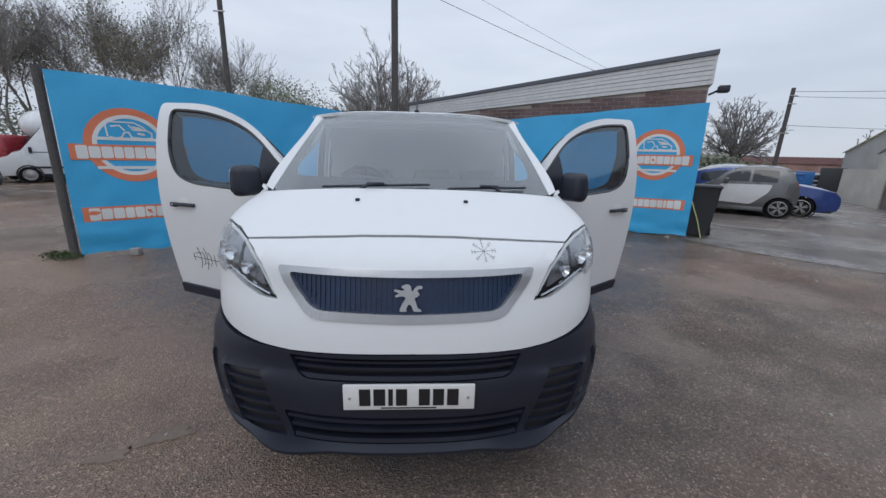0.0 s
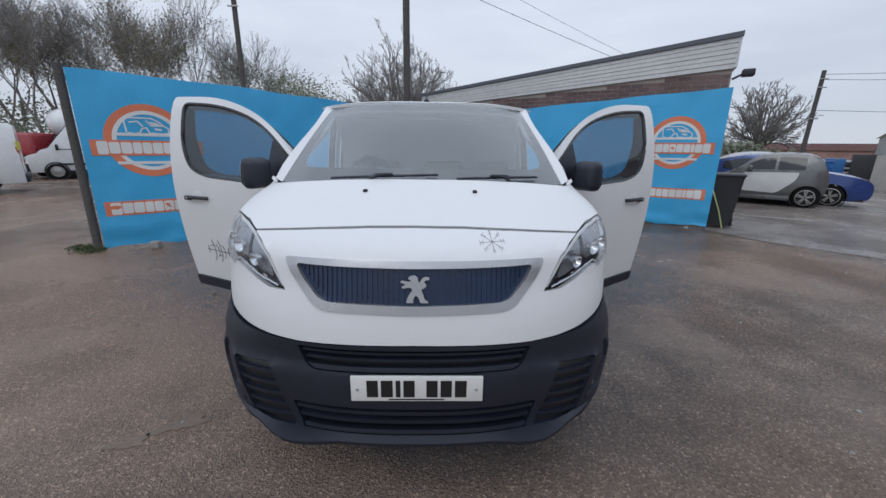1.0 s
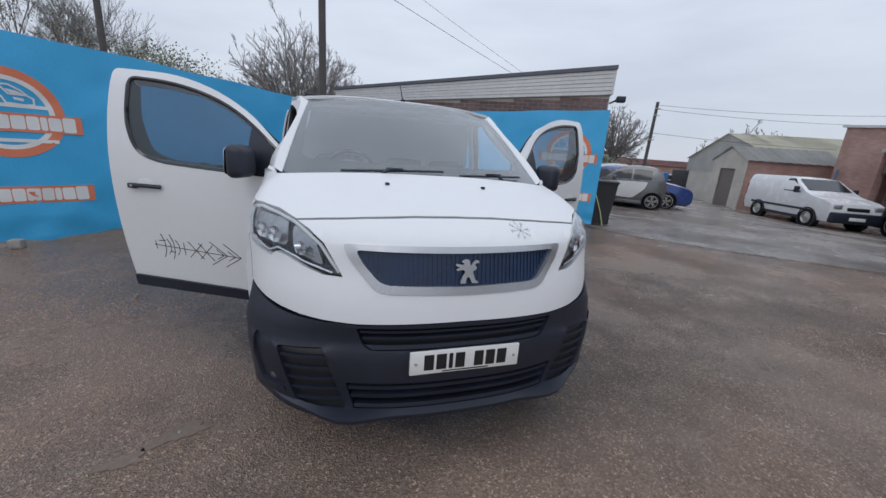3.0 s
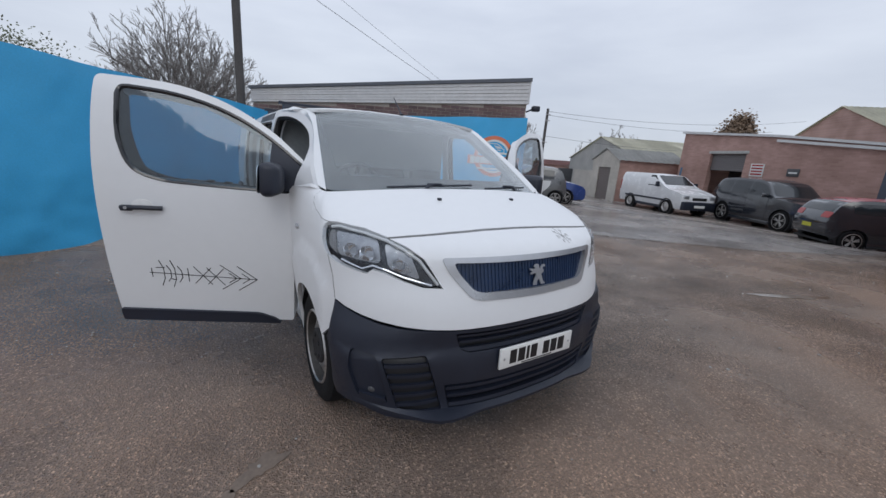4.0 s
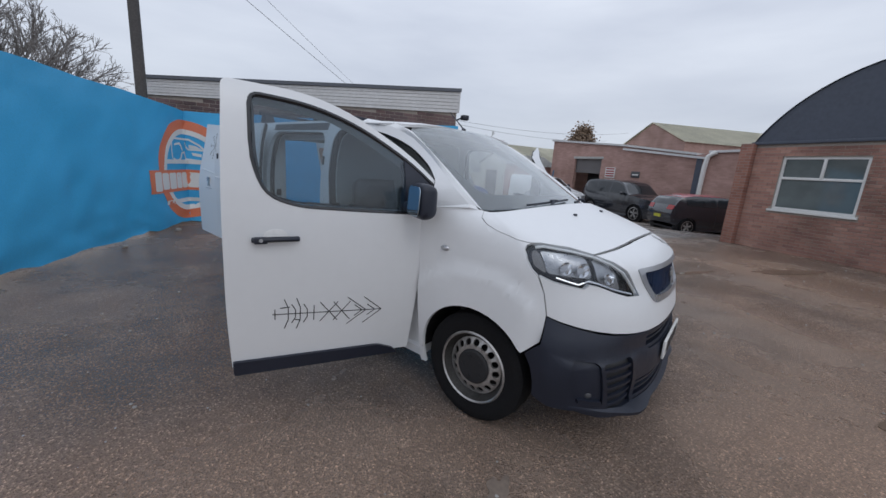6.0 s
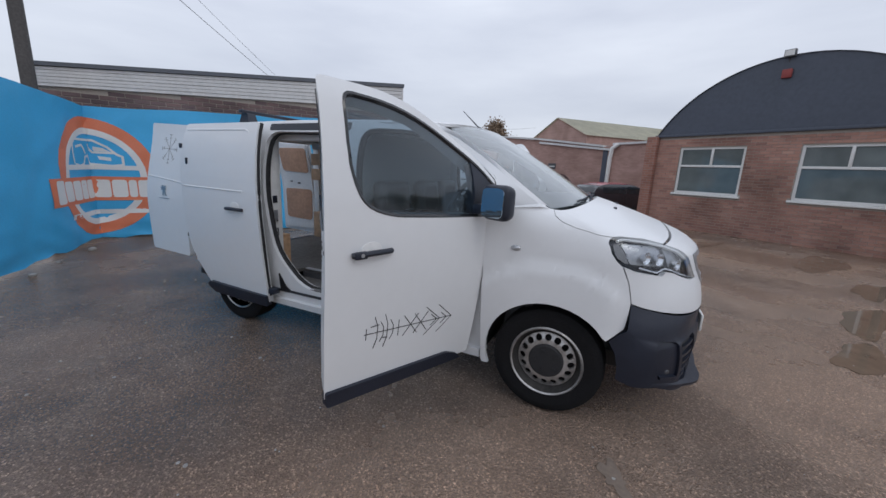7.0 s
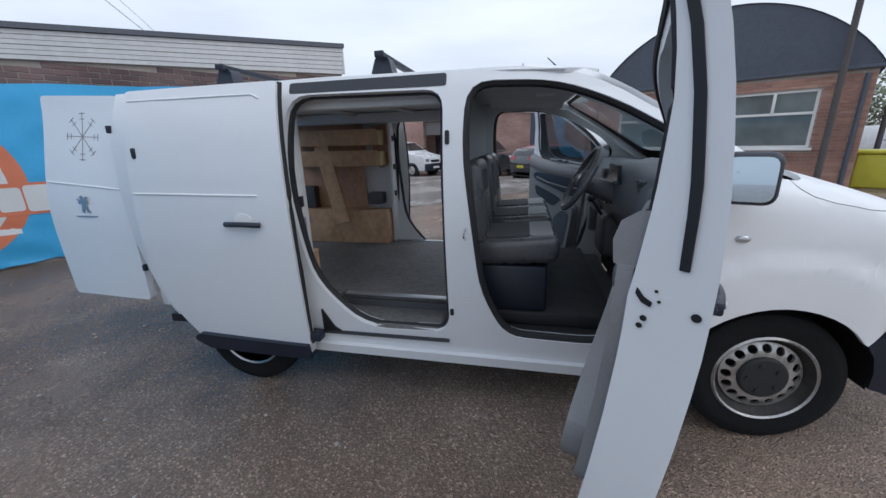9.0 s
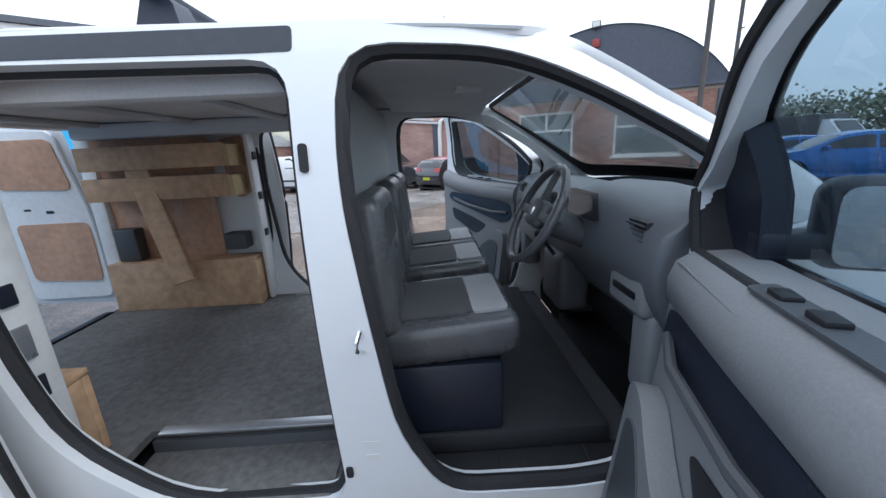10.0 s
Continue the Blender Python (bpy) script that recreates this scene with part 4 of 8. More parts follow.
def wrap(u, v, off=0.0):
    """The van's skin: u runs round from the middle of the nose, then back along the flank; v climbs from the bumper over the nose to the windscreen."""
    a = abs(u)
    s = 1.0 if u >= 0 else -1.0
    yc, zc, y1, zs, xs_, ye, ze = ring_at(round(v, 6))
    if a <= CORNER_U:
        q = math.sin(a / CORNER_U * math.pi / 2)
        x = xs_ * q
        y = yc + (y1 - yc) * (1 - math.sqrt(max(0.0, 1 - q ** (2.6 - 0.38 * smooth_step(0.78, 0.95, v)))))
        z = zc + (zs - zc) * q ** 2.4
    else:
        k = (a - CORNER_U) / (1.275 - 0.62)
        y, z = y1 + (ye - y1) * k, zs + (ze - zs) * k
        low, high = half_width(y, z), xs_ + k * (half_width(ye, ze) - xs_)
        h = smooth_step(1.0, 1.12, v)
        x = low * (1 - h) + high * h
    return (s * (x - off), y, z)


def flank(side, off=0.0, hinge=(0, 0)):
    """Surface (y, z) of one flank; side -1 is the van's right."""
    def f(y, z):
        return (side * (half_width(y, z) - off) - hinge[0], y - hinge[1], z)
    return f


def cab_flank(side, off=0.0):
    """The flank with the windscreen pillar drawn in towards the glass."""
    def f(y, z):
        return (side * (half_width(y, z) - off - 0.07 * smooth_step(1.25, 1.5, z) * smooth_step(2.0, 1.35, y)), y, z)
    return f


def bonnet_z(x, y):
    c = lerp_table(y, (0.0, 0.10, 0.20, 0.35, 0.62, 0.80, 1.0), (0.99, 1.058, 1.10, 1.151, 1.240, 1.287, 1.32))
    return c - 0.088 * (abs(x) / 0.87) ** 2.2


def screen_edge(v):
    return (0.827 + (0.700 - 0.827) * v, 0.930 + (1.665 - 0.930) * v + 0.015 * math.sin(math.pi * v), 1.248 + (1.722 - 1.248) * v + 0.022 * math.sin(math.pi * v))


def screen(u, v):
    """The windscreen: u from -1 to 1 across, v from 0 at the scuttle to 1 at the roof."""
    ex, ey, ez = screen_edge(v)
    k = 1 - abs(u) ** 2.3
    return (u * ex, ey - (0.175 - 0.105 * v) * k, ez + (0.022 + 0.026 * v) * k)


def roof_top(x, y):
    c = lerp_table(y, (1.5, 1.62, 1.75, 2.0, 2.4, 3.0, 3.8, 4.3, 4.45), (1.735, 1.772, 1.792, 1.806, 1.818, 1.823, 1.815, 1.795, 1.77))
    return (x, y, c - 0.060 * (abs(x) / 0.83) ** 3.2)


van = thing("panel_van", "white panel van standing with all of its doors open", "van")
CABHOLE = [(1.47, 0.44, .08), (1.65, 0.415, .05), (2.05, 0.425, .1), (2.185, 0.675, .15), (2.228, 1.036, .2), (2.272, 1.415, .2), (2.250, 1.705, .12),
           (1.84, 1.695, .15), (1.566, 1.600, .2), (1.35, 1.470, .06), (1.245, 1.385, .05), (1.240, 1.30, .05), (1.30, 1.15, .1), (1.355, 0.85, .2)]
CABHOLE_R = rounded(CABHOLE, 0.08)
SLIDEHOLE = rounded([(2.355, 0.50, .05), (2.40, 0.425, .04), (2.87, 0.415, .15), (3.13, 0.70, .15), (3.17, 1.0, .2), (3.20, 1.33, .2), (3.16, 1.685, .12), (2.36, 1.675, .09)], 0.08)
REAR_Y = 3.625
arch_rear = [(REAR_Y + 0.385 * math.cos(a), 0.335 + 0.385 * math.sin(a)) for a in [math.pi * (1.05 - 1.1 * i / 14) for i in range(15)]]
FLANK = [(1.275, 0.235), (1.29, 0.235), *arch_rear, (4.18, 0.33), (4.27, 0.50), (4.33, 0.9), (4.33, 1.5), (4.29, 1.752), (2.0, 1.757), (1.79, 1.735), (1.60, 1.668), (1.35, 1.520), (1.10, 1.355), (0.97, 1.262), (1.20, 1.245), (1.275, 1.20)]
for side in (-1, 1):
    part("side_panel", sheet(FLANK, [CABHOLE_R, SLIDEHOLE], cab_flank(side, 0.028), 0.075, 0.1, side), WHITE, van)
    part("door_seal", line_on(CABHOLE_R, cab_flank(side, 0.062), 0.028, 8, closed=True), RUBBER, van, "black rubber seal round the cab opening")
    part("door_seal", line_on(SLIDEHOLE, flank(side, 0.075), 0.021, 6, closed=True), RUBBER, van, "black rubber seal round the sliding door opening")
    # pillar between the windscreen and the cab opening
    bm = bmesh.new()
    rows = []
    side_edge = [(0.97, 1.262), (1.10, 1.355), (1.35, 1.520), (1.60, 1.668), (1.79, 1.735), (2.0, 1.752)]
    for i in range(15):
        t = i / 14
        j = t * 5
        k = min(4, int(j))
        y = side_edge[k][0] + (side_edge[k + 1][0] - side_edge[k][0]) * (j - k)
        z = side_edge[k][1] + (side_edge[k + 1][1] - side_edge[k][1]) * (j - k)
        a = Vector(cab_flank(side, 0.028)(y, z))
        if t < 0.76:
            ex, ey, ez = screen_edge(t / 0.76)
        else:
            q = (t - 0.76) / 0.24
            ex, ey = 0.70, 1.665 + 0.35 * q
            ez = roof_top(ex, ey)[2] * q + (1 - q) * screen_edge(1)[2]
        b = Vector((side * (ex - 0.004), ey, ez))
        mid = (a + b) / 2 + Vector((side * 0.016, -0.006, 0.016))
        rows.append([bm.verts.new(c) for c in (a + Vector((-side * 0.05, 0.03, -0.03)), a, mid, b, b + Vector((-side * 0.01, 0.05, -0.04)))])
    for A, B in zip(rows, rows[1:]):
        for j in range(4):
            bm.faces.new((A[j], A[j + 1], B[j + 1], B[j]))
    part("windscreen_pillar", bm, WHITE, van, smooth=60)
    # front wing with its wheel arch and raised flare
    arch = [(1.458 + 0.388 * math.cos(a), 0.335 + 0.382 * math.sin(a)) for a in [radians(141) - radians(159) * i / 18 for i in range(19)]]
    wing = [(1.024, 0.785), (1.036, 0.90), (1.078, 0.982), (1.120, 1.012), (1.152, 1.052), (1.150, 1.110), (1.115, 1.134), (1.060, 1.146), (1.18, 1.156), (1.30, 1.186), (1.355, 1.215), (1.375, 1.255), (1.365, 1.30), (1.60, 1.30), (1.88, 1.30), (1.88, 1.25), (1.88, 0.235), (1.87, 0.21), *reversed(arch), (1.136, 0.562), (1.090, 0.602), (1.044, 0.640)]
    def wing_skin(u, z, sd=side):
        x, y, zz = wrap(sd * u, z)
        d = math.hypot((u - 1.458) / 1.04, z - 0.335)
        bulge = 0.018 * smooth_step(0.615, 0.588, d) * smooth_step(1.03, 1.14, u)
        return (x + sd * bulge, y, zz)
    part("front_wing", sheet(wing, [], wing_skin, 0.02, 0.045, side), WHITE, van)
    part("wing_gap", line_on([(1.020, 0.79), (1.032, 0.90), (1.074, 0.988)], lambda u, z, sd=side: wrap(sd * u, z), 0.0016, 5), SHUTTER, van)
    for wy, x0 in ((0.853, 0.45), (REAR_Y, 0.70)):
        liner = bmesh.new()
        ra = [liner.verts.new((side * x0, wy + 0.392 * math.cos(a), 0.335 + 0.384 * math.sin(a))) for a in [math.pi * (i / 24 * 1.02 - 0.01) for i in range(25)]]
        rb = [liner.verts.new((side * 0.905, v.co.y, v.co.z)) for v in ra]
        for i in range(24):
            liner.faces.new((ra[i], ra[i + 1], rb[i + 1], rb[i]))
        bmesh.ops.solidify(liner, geom=liner.faces[:], thickness=0.006)
        part("wheel_arch_liner", liner, RUBBER, van)
    # indicator repeater on the wing
    bm = bmesh.new()
    bmesh.ops.create_uvsphere(bm, u_segments=14, v_segments=8, radius=1)
    bmesh.ops.transform(bm, matrix=Matrix.Translation((side * 0.955, 1.08, 1.018)) @ Matrix.Diagonal((0.012, 0.030, 0.017, 1)), verts=bm.verts)
    part("indicator_repeater", bm, SATIN, van)

# bonnet, with its front gap and the seams beside the wings
FRONT_EDGE = [(0, 1.142), (0.17, 1.140), (0.36, 1.131), (0.55, 1.118), (0.668, 1.107)]
SIDE_EDGE = [(0.668, 1.107), (0.78, 1.138), (0.96, 1.154), (1.060, 1.150), (1.18, 1.160), (1.30, 1.190), (1.350, 1.219), (1.368, 1.257), (1.356, 1.297)]
half = FRONT_EDGE + SIDE_EDGE[1:]
BONNET = half + [(1.0, 1.297), (0.6, 1.297), (0, 1.297), (-0.6, 1.297), (-1.0, 1.297)] + [(-u, v) for u, v in reversed(half[1:])]
part("bonnet", sheet(BONNET, [], wrap, 0.022, 0.045, 1, 0.001), WHITE, van)
part("bonnet_gap", line_on([(-u, v - 0.003) for u, v in reversed(FRONT_EDGE[1:])] + [(u, v - 0.003) for u, v in FRONT_EDGE], wrap, 0.0013, 5), SHUTTER, van, "dark gap in front of the bonnet")
for sx in (-1, 1):
    part("bonnet_gap", line_on([(1.060, 1.148), (1.18, 1.158), (1.30, 1.188), (1.353, 1.217), (1.371, 1.256), (1.36, 1.297)], lambda u, v: wrap(sx * u, v), 0.0014, 5), SHUTTER, van)
    jx, jy, jz = wrap(sx * 0.245, 1.247)
    part("washer_jet", mbox(jx - 0.011, jx + 0.011, jy - 0.012, jy + 0.010, jz - 0.004, jz + 0.012, 0.004), BLACK, van)

# white nose panel with the cut-out for the grille
GRILLE = rounded([(-0.452, 1.028, .02), (-0.30, 1.030), (0, 1.030), (0.30, 1.030), (0.452, 1.028, .02), (0.425, 0.965, .06), (0.335, 0.848, .06), (0.295, 0.832, .05), (0, 0.824), (-0.295, 0.832, .05), (-0.335, 0.848, .06), (-0.425, 0.965, .06)], 0.05)
LAMP = rounded([(0.455, 0.897, .006), (0.500, 0.962, .03), (0.535, 1.020, .03), (0.60, 1.070, .03), (0.668, 1.102, .03), (0.78, 1.132, .04), (0.97, 1.148, .04), (1.080, 1.138, .03), (1.145, 1.108, .03), (1.148, 1.055, .03), (1.080, 0.996, .03), (0.98, 0.966, .03), (0.86, 0.950, .02), (0.805, 0.943, .01), (0.775, 0.966, .012), (0.71, 0.955, .02), (0.62, 0.924, .02), (0.535, 0.899, .02)], 0.02, 3)
lamp_low = [(0.452, 0.891), (0.535, 0.893), (0.62, 0.917), (0.71, 0.948), (0.773, 0.958), (0.803, 0.936), (0.86, 0.943), (0.98, 0.959), (1.070, 0.982)]
lamp_up = [(0.661, 1.101), (0.595, 1.074), (0.528, 1.023), (0.493, 0.965)]
right = [(u, v - 0.007) for u, v in FRONT_EDGE[:-1]] + lamp_up + lamp_low + [(1.030, 0.90), (1.018, 0.787), (0.95, 0.768), (0.85, 0.748), (0.75, 0.731), (0.64, 0.717), (0.53, 0.708), (0.40, 0.703), (0.2, 0.706), (0, 0.708)]
NOSE = right + [(-u, v) for u, v in reversed(right[1:-1])]
part("nose_panel", sheet(NOSE, [GRILLE], wrap, 0.03, 0.045, 1), WHITE, van)
# grille: satin surround, dark mesh with upright ribs, silver emblem
inner = rounded([(-0.402, 1.006, .02), (-0.30, 1.004), (0, 1.002), (0.30, 1.004), (0.402, 1.006, .02), (0.378, 0.955, .05), (0.318, 0.880, .05), (0.285, 0.867, .04), (0, 0.860), (-0.285, 0.867, .04), (-0.318, 0.880, .05), (-0.378, 0.955, .05)], 0.05)
part("grille_surround", sheet(GRILLE, [inner], wrap, 0.03, 0.05, 1, 0.006), SATIN, van, "satin silver grille surround")
part("grille", sheet(inner, [], lambda u, z: wrap(u, z), 0.01, 0.08, 1, -0.014), mat("grille_plastic", (0.013, 0.030, 0.075), 0.35, var=0.3, scale=9, fine=60), van, "dark grille mesh")
for i in range(-22, 23):
    u = i * 0.0172
    hw = 0.998
    lowz = 0.866 if abs(u) < 0.29 else 0.866 + (abs(u) - 0.29) / 0.10 * 0.125
    if lowz < hw - 0.012:
        part("grille_rib", sheet([(u - 0.003, lowz), (u + 0.003, lowz), (u + 0.003, hw), (u - 0.003, hw)], [], wrap, 0.008, 0.2, 1, -0.010), bpy.data.materials["grille_plastic"], van)
EMBLEM = [(-0.030, 0.0), (-0.006, 0.0), (-0.010, 0.010), (-0.002, 0.030), (0.008, 0.022), (0.014, 0.0), (0.040, 0.0), (0.038, 0.008), (0.028, 0.012), (0.022, 0.036), (0.016, 0.052), (0.030, 0.058), (0.034, 0.070), (0.024, 0.078), (0.030, 0.088), (0.042, 0.086), (0.042, 0.098), (0.026, 0.100), (0.014, 0.086), (0.012, 0.074), (0.006, 0.084), (0.006, 0.098), (-0.006, 0.106), (-0.022, 0.100), (-0.026, 0.090), (-0.014, 0.088), (-0.020, 0.080), (-0.046, 0.086), (-0.050, 0.078), (-0.030, 0.070), (-0.046, 0.062), (-0.042, 0.054), (-0.020, 0.060), (-0.010, 0.052), (-0.022, 0.030), (-0.030, 0.008)]


def emblem(f, scale, lift, material, parent, label):
    pts = rounded([(x * scale, z * scale) for x, z in EMBLEM], 0.006 * scale, 2)
    return part("emblem", sheet(pts, [], f, 0.006, 0.03, 1, lift), material, parent, label)


emblem(lambda u, z: wrap(u + 0.006, z + 0.874), 1.0, 0.006, SATIN, van, "silver emblem on the grille")
# fine compass drawing on the bonnet's front
def star(bm, f, u0, z0, r, th, sign=1, sq=1.0):
    for i in range(8):
        a = math.pi * i / 4 + 0.05
        d = Vector((math.cos(a), math.sin(a) * sq))
        n = Vector((-d.y, d.x))
        c = Vector((u0, z0))
        segs = [(c, c + d * r), (c + d * r * 0.72 - n * r * 0.13, c + d * r * 0.72 + n * r * 0.13), (c + d * r * 0.95 - n * r * 0.16, c + d * r * 0.95 + n * r * 0.16)]
        for p, q in segs:
            tube(bm, [f(*(p.lerp(q, k / 3))) for k in range(4)], th, 4)
    return bm
part("drawn_star", star(bmesh.new(), lambda u, z: tuple(Vector(wrap(u, z)) + Vector((0, -0.001, 0.001))), 0.262, 1.094, 0.046, 0.0007, 1, 0.75), SHUTTER, van, "thin black star drawing")

for side in (-1, 1):
    lamp_f = (lambda u, z, sd=side: wrap(sd * u, z))
    deep = (lambda u, z, sd=side: (lambda p: (p[0] - sd * 0.035, p[1] + 0.045, p[2] - 0.014))(wrap(sd * u, z)))
    lamp = part("headlamp", sheet(LAMP, [], deep, 0.01, 0.07, side), LAMPBACK, van, "headlamp with clear lens and dark housing")
    part("lens", sheet(LAMP, [], lamp_f, 0.004, 0.07, side, 0.003), LENS, lamp, "clear lens")
    part("lamp_rim", line_on(LAMP, deep, 0.006, 5, closed=True), BLACK, lamp)
    for pts, mm in (([(0.555, 0.925), (0.70, 0.975), (0.715, 1.075), (0.60, 1.045)], REFLECT), ([(0.735, 0.99), (0.99, 1.005), (1.01, 1.105), (0.745, 1.090)], REFLECT), ([(0.99, 1.00), (1.075, 1.04), (1.07, 1.10), (1.02, 1.11)], GREYPLASTIC)):
        part("reflector", sheet(rounded(pts, 0.025), [], deep, 0.03, 0.04, side, 0.020), mm, lamp, "bright reflector" if mm is REFLECT else "grey inner bezel")
    for u0, z0, r in ((0.645, 1.0, 0.030), (0.80, 1.04, 0.036), (0.90, 1.045, 0.034)):
        px, py, pz = deep(u0, z0)
        bm = lathe(bmesh.new(), [(0.001, 0.0), (r * 0.55, 0.003), (r * 0.8, 0.018), (r, 0.03)], 20, Matrix.Translation((px + side * 0.010, py - 0.014, pz)) @ pose(0, 0, 0, 0, 0, -90 + side * 35))
        part("bulb_bowl", bm, CHROME, lamp)
    near = lambda u, z, sd=side: (lambda p: (p[0] - sd * 0.008, p[1] + 0.010, p[2] - 0.004))(wrap(sd * u, z))
    part("light_strip", line_on([(0.474, 0.908), (0.515, 0.965), (0.55, 1.015), (0.615, 1.060), (0.68, 1.092), (0.79, 1.118), (0.96, 1.136), (1.04, 1.128)], near, 0.0075, 6), PRINTW, lamp, "white daylight strip")
    part("chrome_trim", line_on([(0.50, 0.905), (0.62, 0.935), (0.715, 0.966), (0.77, 0.978), (0.83, 0.958), (0.96, 0.985)], near, 0.005, 6), CHROME, lamp)

# black bumper with its slots
BUMPER = [(0, 0.702), (0.2, 0.700), (0.40, 0.697), (0.53, 0.702), (0.64, 0.711), (0.75, 0.725), (0.85, 0.742), (0.95, 0.762), (1.020, 0.781), (1.040, 0.640), (1.086, 0.598), (1.132, 0.558), (1.095, 0.50), (1.075, 0.42), (1.07, 0.34), (0.98, 0.315), (0.84, 0.315), (0.70, 0.275), (0.50, 0.235), (0.2, 0.232), (0, 0.232)]
BUMPER = BUMPER + [(-u, z) for u, z in reversed(BUMPER[1:-1])]
slot_up = rounded([(-0.405, 0.684, .01), (0.405, 0.684, .01), (0.380, 0.602, .02), (0.348, 0.582, .02), (-0.348, 0.582, .02), (-0.380, 0.602, .02)], 0.02)
slot_low = rounded([(-0.450, 0.425, .01), (0.450, 0.425, .01), (0.42, 0.272, .02), (-0.42, 0.272, .02)], 0.02)
side_slot = rounded([(0.525, 0.588, .015), (0.715, 0.578, .02), (0.640, 0.300, .02), (0.455, 0.292, .015)], 0.02)
fog = rounded([(0.735, 0.585, .02), (0.875, 0.598, .03), (0.895, 0.50, .03), (0.845, 0.365, .03), (0.685, 0.345, .02)], 0.02)
mirror_u = lambda pts: [(-u, z) for u, z in pts]
def bumper_skin(u, z):
    x, y, zz = wrap(u, z)
    push = 0.012 * smooth_step(0.62, 0.55, z) + 0.020 * smooth_step(0.34, 0.26, z) * smooth_step(0.95, 0.45, abs(u))
    ledge = 0.012 * smooth_step(0.60, 0.565, z) * smooth_step(0.45, 0.55, abs(u)) * smooth_step(1.0, 0.9, abs(u))
    out_x = 0.042 * smooth_step(0.40, 0.75, abs(u)) * smooth_step(0.79, 0.62, z) * smooth_step(1.13, 0.98, abs(u))
    return (x + (out_x + ledge * 0.5 if u > 0 else -out_x - ledge * 0.5), y - push - ledge - out_x * 0.5, zz)
bump = part("bumper", sheet(BUMPER, [slot_up, slot_low, side_slot, mirror_u(side_slot), fog, mirror_u(fog)], bumper_skin, 0.045, 0.045, 1), BLACK, van, "matt black plastic bumper")
# black sheets behind the slots paint their shaded depth
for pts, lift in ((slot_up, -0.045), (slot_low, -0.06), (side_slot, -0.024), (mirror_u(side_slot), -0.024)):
    part("slot_shade", sheet(pts, [], bumper_skin, 0.008, 0.1, 1, lift), INK, bump)
for pts in (fog, mirror_u(fog)):
    part("fog_lamp_recess", sheet(pts, [], bumper_skin, 0.008, 0.06, 1, -0.014), BLACK, bump)
def slat(a, b, z0, z1, h, lift, deep=0.045):
    """A blade from (a, z0) to (b, z1) across a slot."""
    part("slat", sheet([(a, z0 - h), (b, z1 - h), (b, z1 + h), (a, z0 + h)], [], bumper_skin, deep, 0.05, 1, lift), BLACK, bump)
for z, w in ((0.660, 0.392), (0.630, 0.382)):
    slat(-w, w, z, z, 0.006, -0.012)
part("recess_ledge", sheet([(-0.376, 0.604), (0.376, 0.604), (0.345, 0.586), (-0.345, 0.586)], [], bumper_skin, 0.03, 0.06, 1, -0.008), BLACK, bump)
for z in (0.398, 0.352, 0.305):
    w = 0.415 + (z - 0.272) * 0.20
    slat(-w, w, z, z, 0.009, -0.004)
for sx in (-1, 1):
    for i in range(5):
        z = 0.335 + 0.052 * i
        a, b = 0.458 + 0.237 * (z - 0.292), 0.636 + 0.270 * (z - 0.292)
        if sx > 0:
            slat(a, b, z, z - 0.006, 0.008, -0.008, 0.02)
        else:
            slat(-b, -a, z - 0.006, z, 0.008, -0.008, 0.02)
    px, py, pz = bumper_skin(sx * 0.765, 0.405)
    bm = bmesh.new()
    bmesh.ops.create_uvsphere(bm, u_segments=14, v_segments=10, radius=1)
    bmesh.ops.transform(bm, matrix=Matrix.Translation((px - sx * 0.034, py + 0.030, pz)) @ Matrix.Diagonal((0.042, 0.03, 0.030, 1)), verts=bm.verts)
    part("fog_lamp_cover", bm, DARKGREY, bump)
    part("fog_ledge", sheet([(sx * 0.70, 0.372), (sx * 0.835, 0.385), (sx * 0.825, 0.362), (sx * 0.69, 0.350)], [], bumper_skin, 0.03, 0.05, 1, 0.002), BLACK, bump)
# splitter along the foot of the bumper, straight in front with a corner at each end
lip = bmesh.new()
rows = []
for i in range(33):
    u = -0.88 + 1.76 * i / 32
    k = smooth_step(0.86, 0.46, abs(u))
    z = 0.272 + 0.065 * smooth_step(0.46, 0.88, abs(u))
    x, y, _ = bumper_skin(u, z)
    yl = y - 0.004 - k * (0.022 + 0.045 * smooth_step(0.25, 0.46, abs(u)) * smooth_step(0.62, 0.47, abs(u)))
    rows.append([lip.verts.new(c) for c in ((x, y + 0.004, z + 0.020), (x, yl, z + 0.004), (x, yl + 0.004, z - 0.014), (x, y + 0.05, z - 0.022))])
for A, B in zip(rows, rows[1:]):
    for j in range(3):
        lip.faces.new((A[j], A[j + 1], B[j + 1], B[j]))
part("bumper_lip", lip, BLACK, bump, "black splitter under the bumper")
# number plate with plain bars in place of its characters
plate = part("number_plate", mbox(-0.248, 0.272, -0.022, -0.008, 0.478, 0.588, 0.004), PLATEW, van, "white number plate with dark bars")
x = -0.185
for w in (0.044, 0.046, 0.018, 0.044, None, 0.044, 0.044, 0.046):
    if w is None:
        x += 0.034
        continue
    part("plate_bar", mbox(x, x + w, -0.0245, -0.021, 0.498, 0.572, 0.001, 1), INK, plate)
    x += w + 0.012
for sx in (-0.222, 0.246):
    part("plate_screw", lathe(bmesh.new(), [(0.0005, -0.004), (0.006, -0.003), (0.006, 0.001)], 10, Matrix.Translation((sx, -0.022, 0.532)) @ pose(0, 0, 0, 0, 0, 90)), SATIN, plate)
part("plate_footer", mbox(-0.10, 0.12, -0.0235, -0.021, 0.485, 0.490), INK, plate)

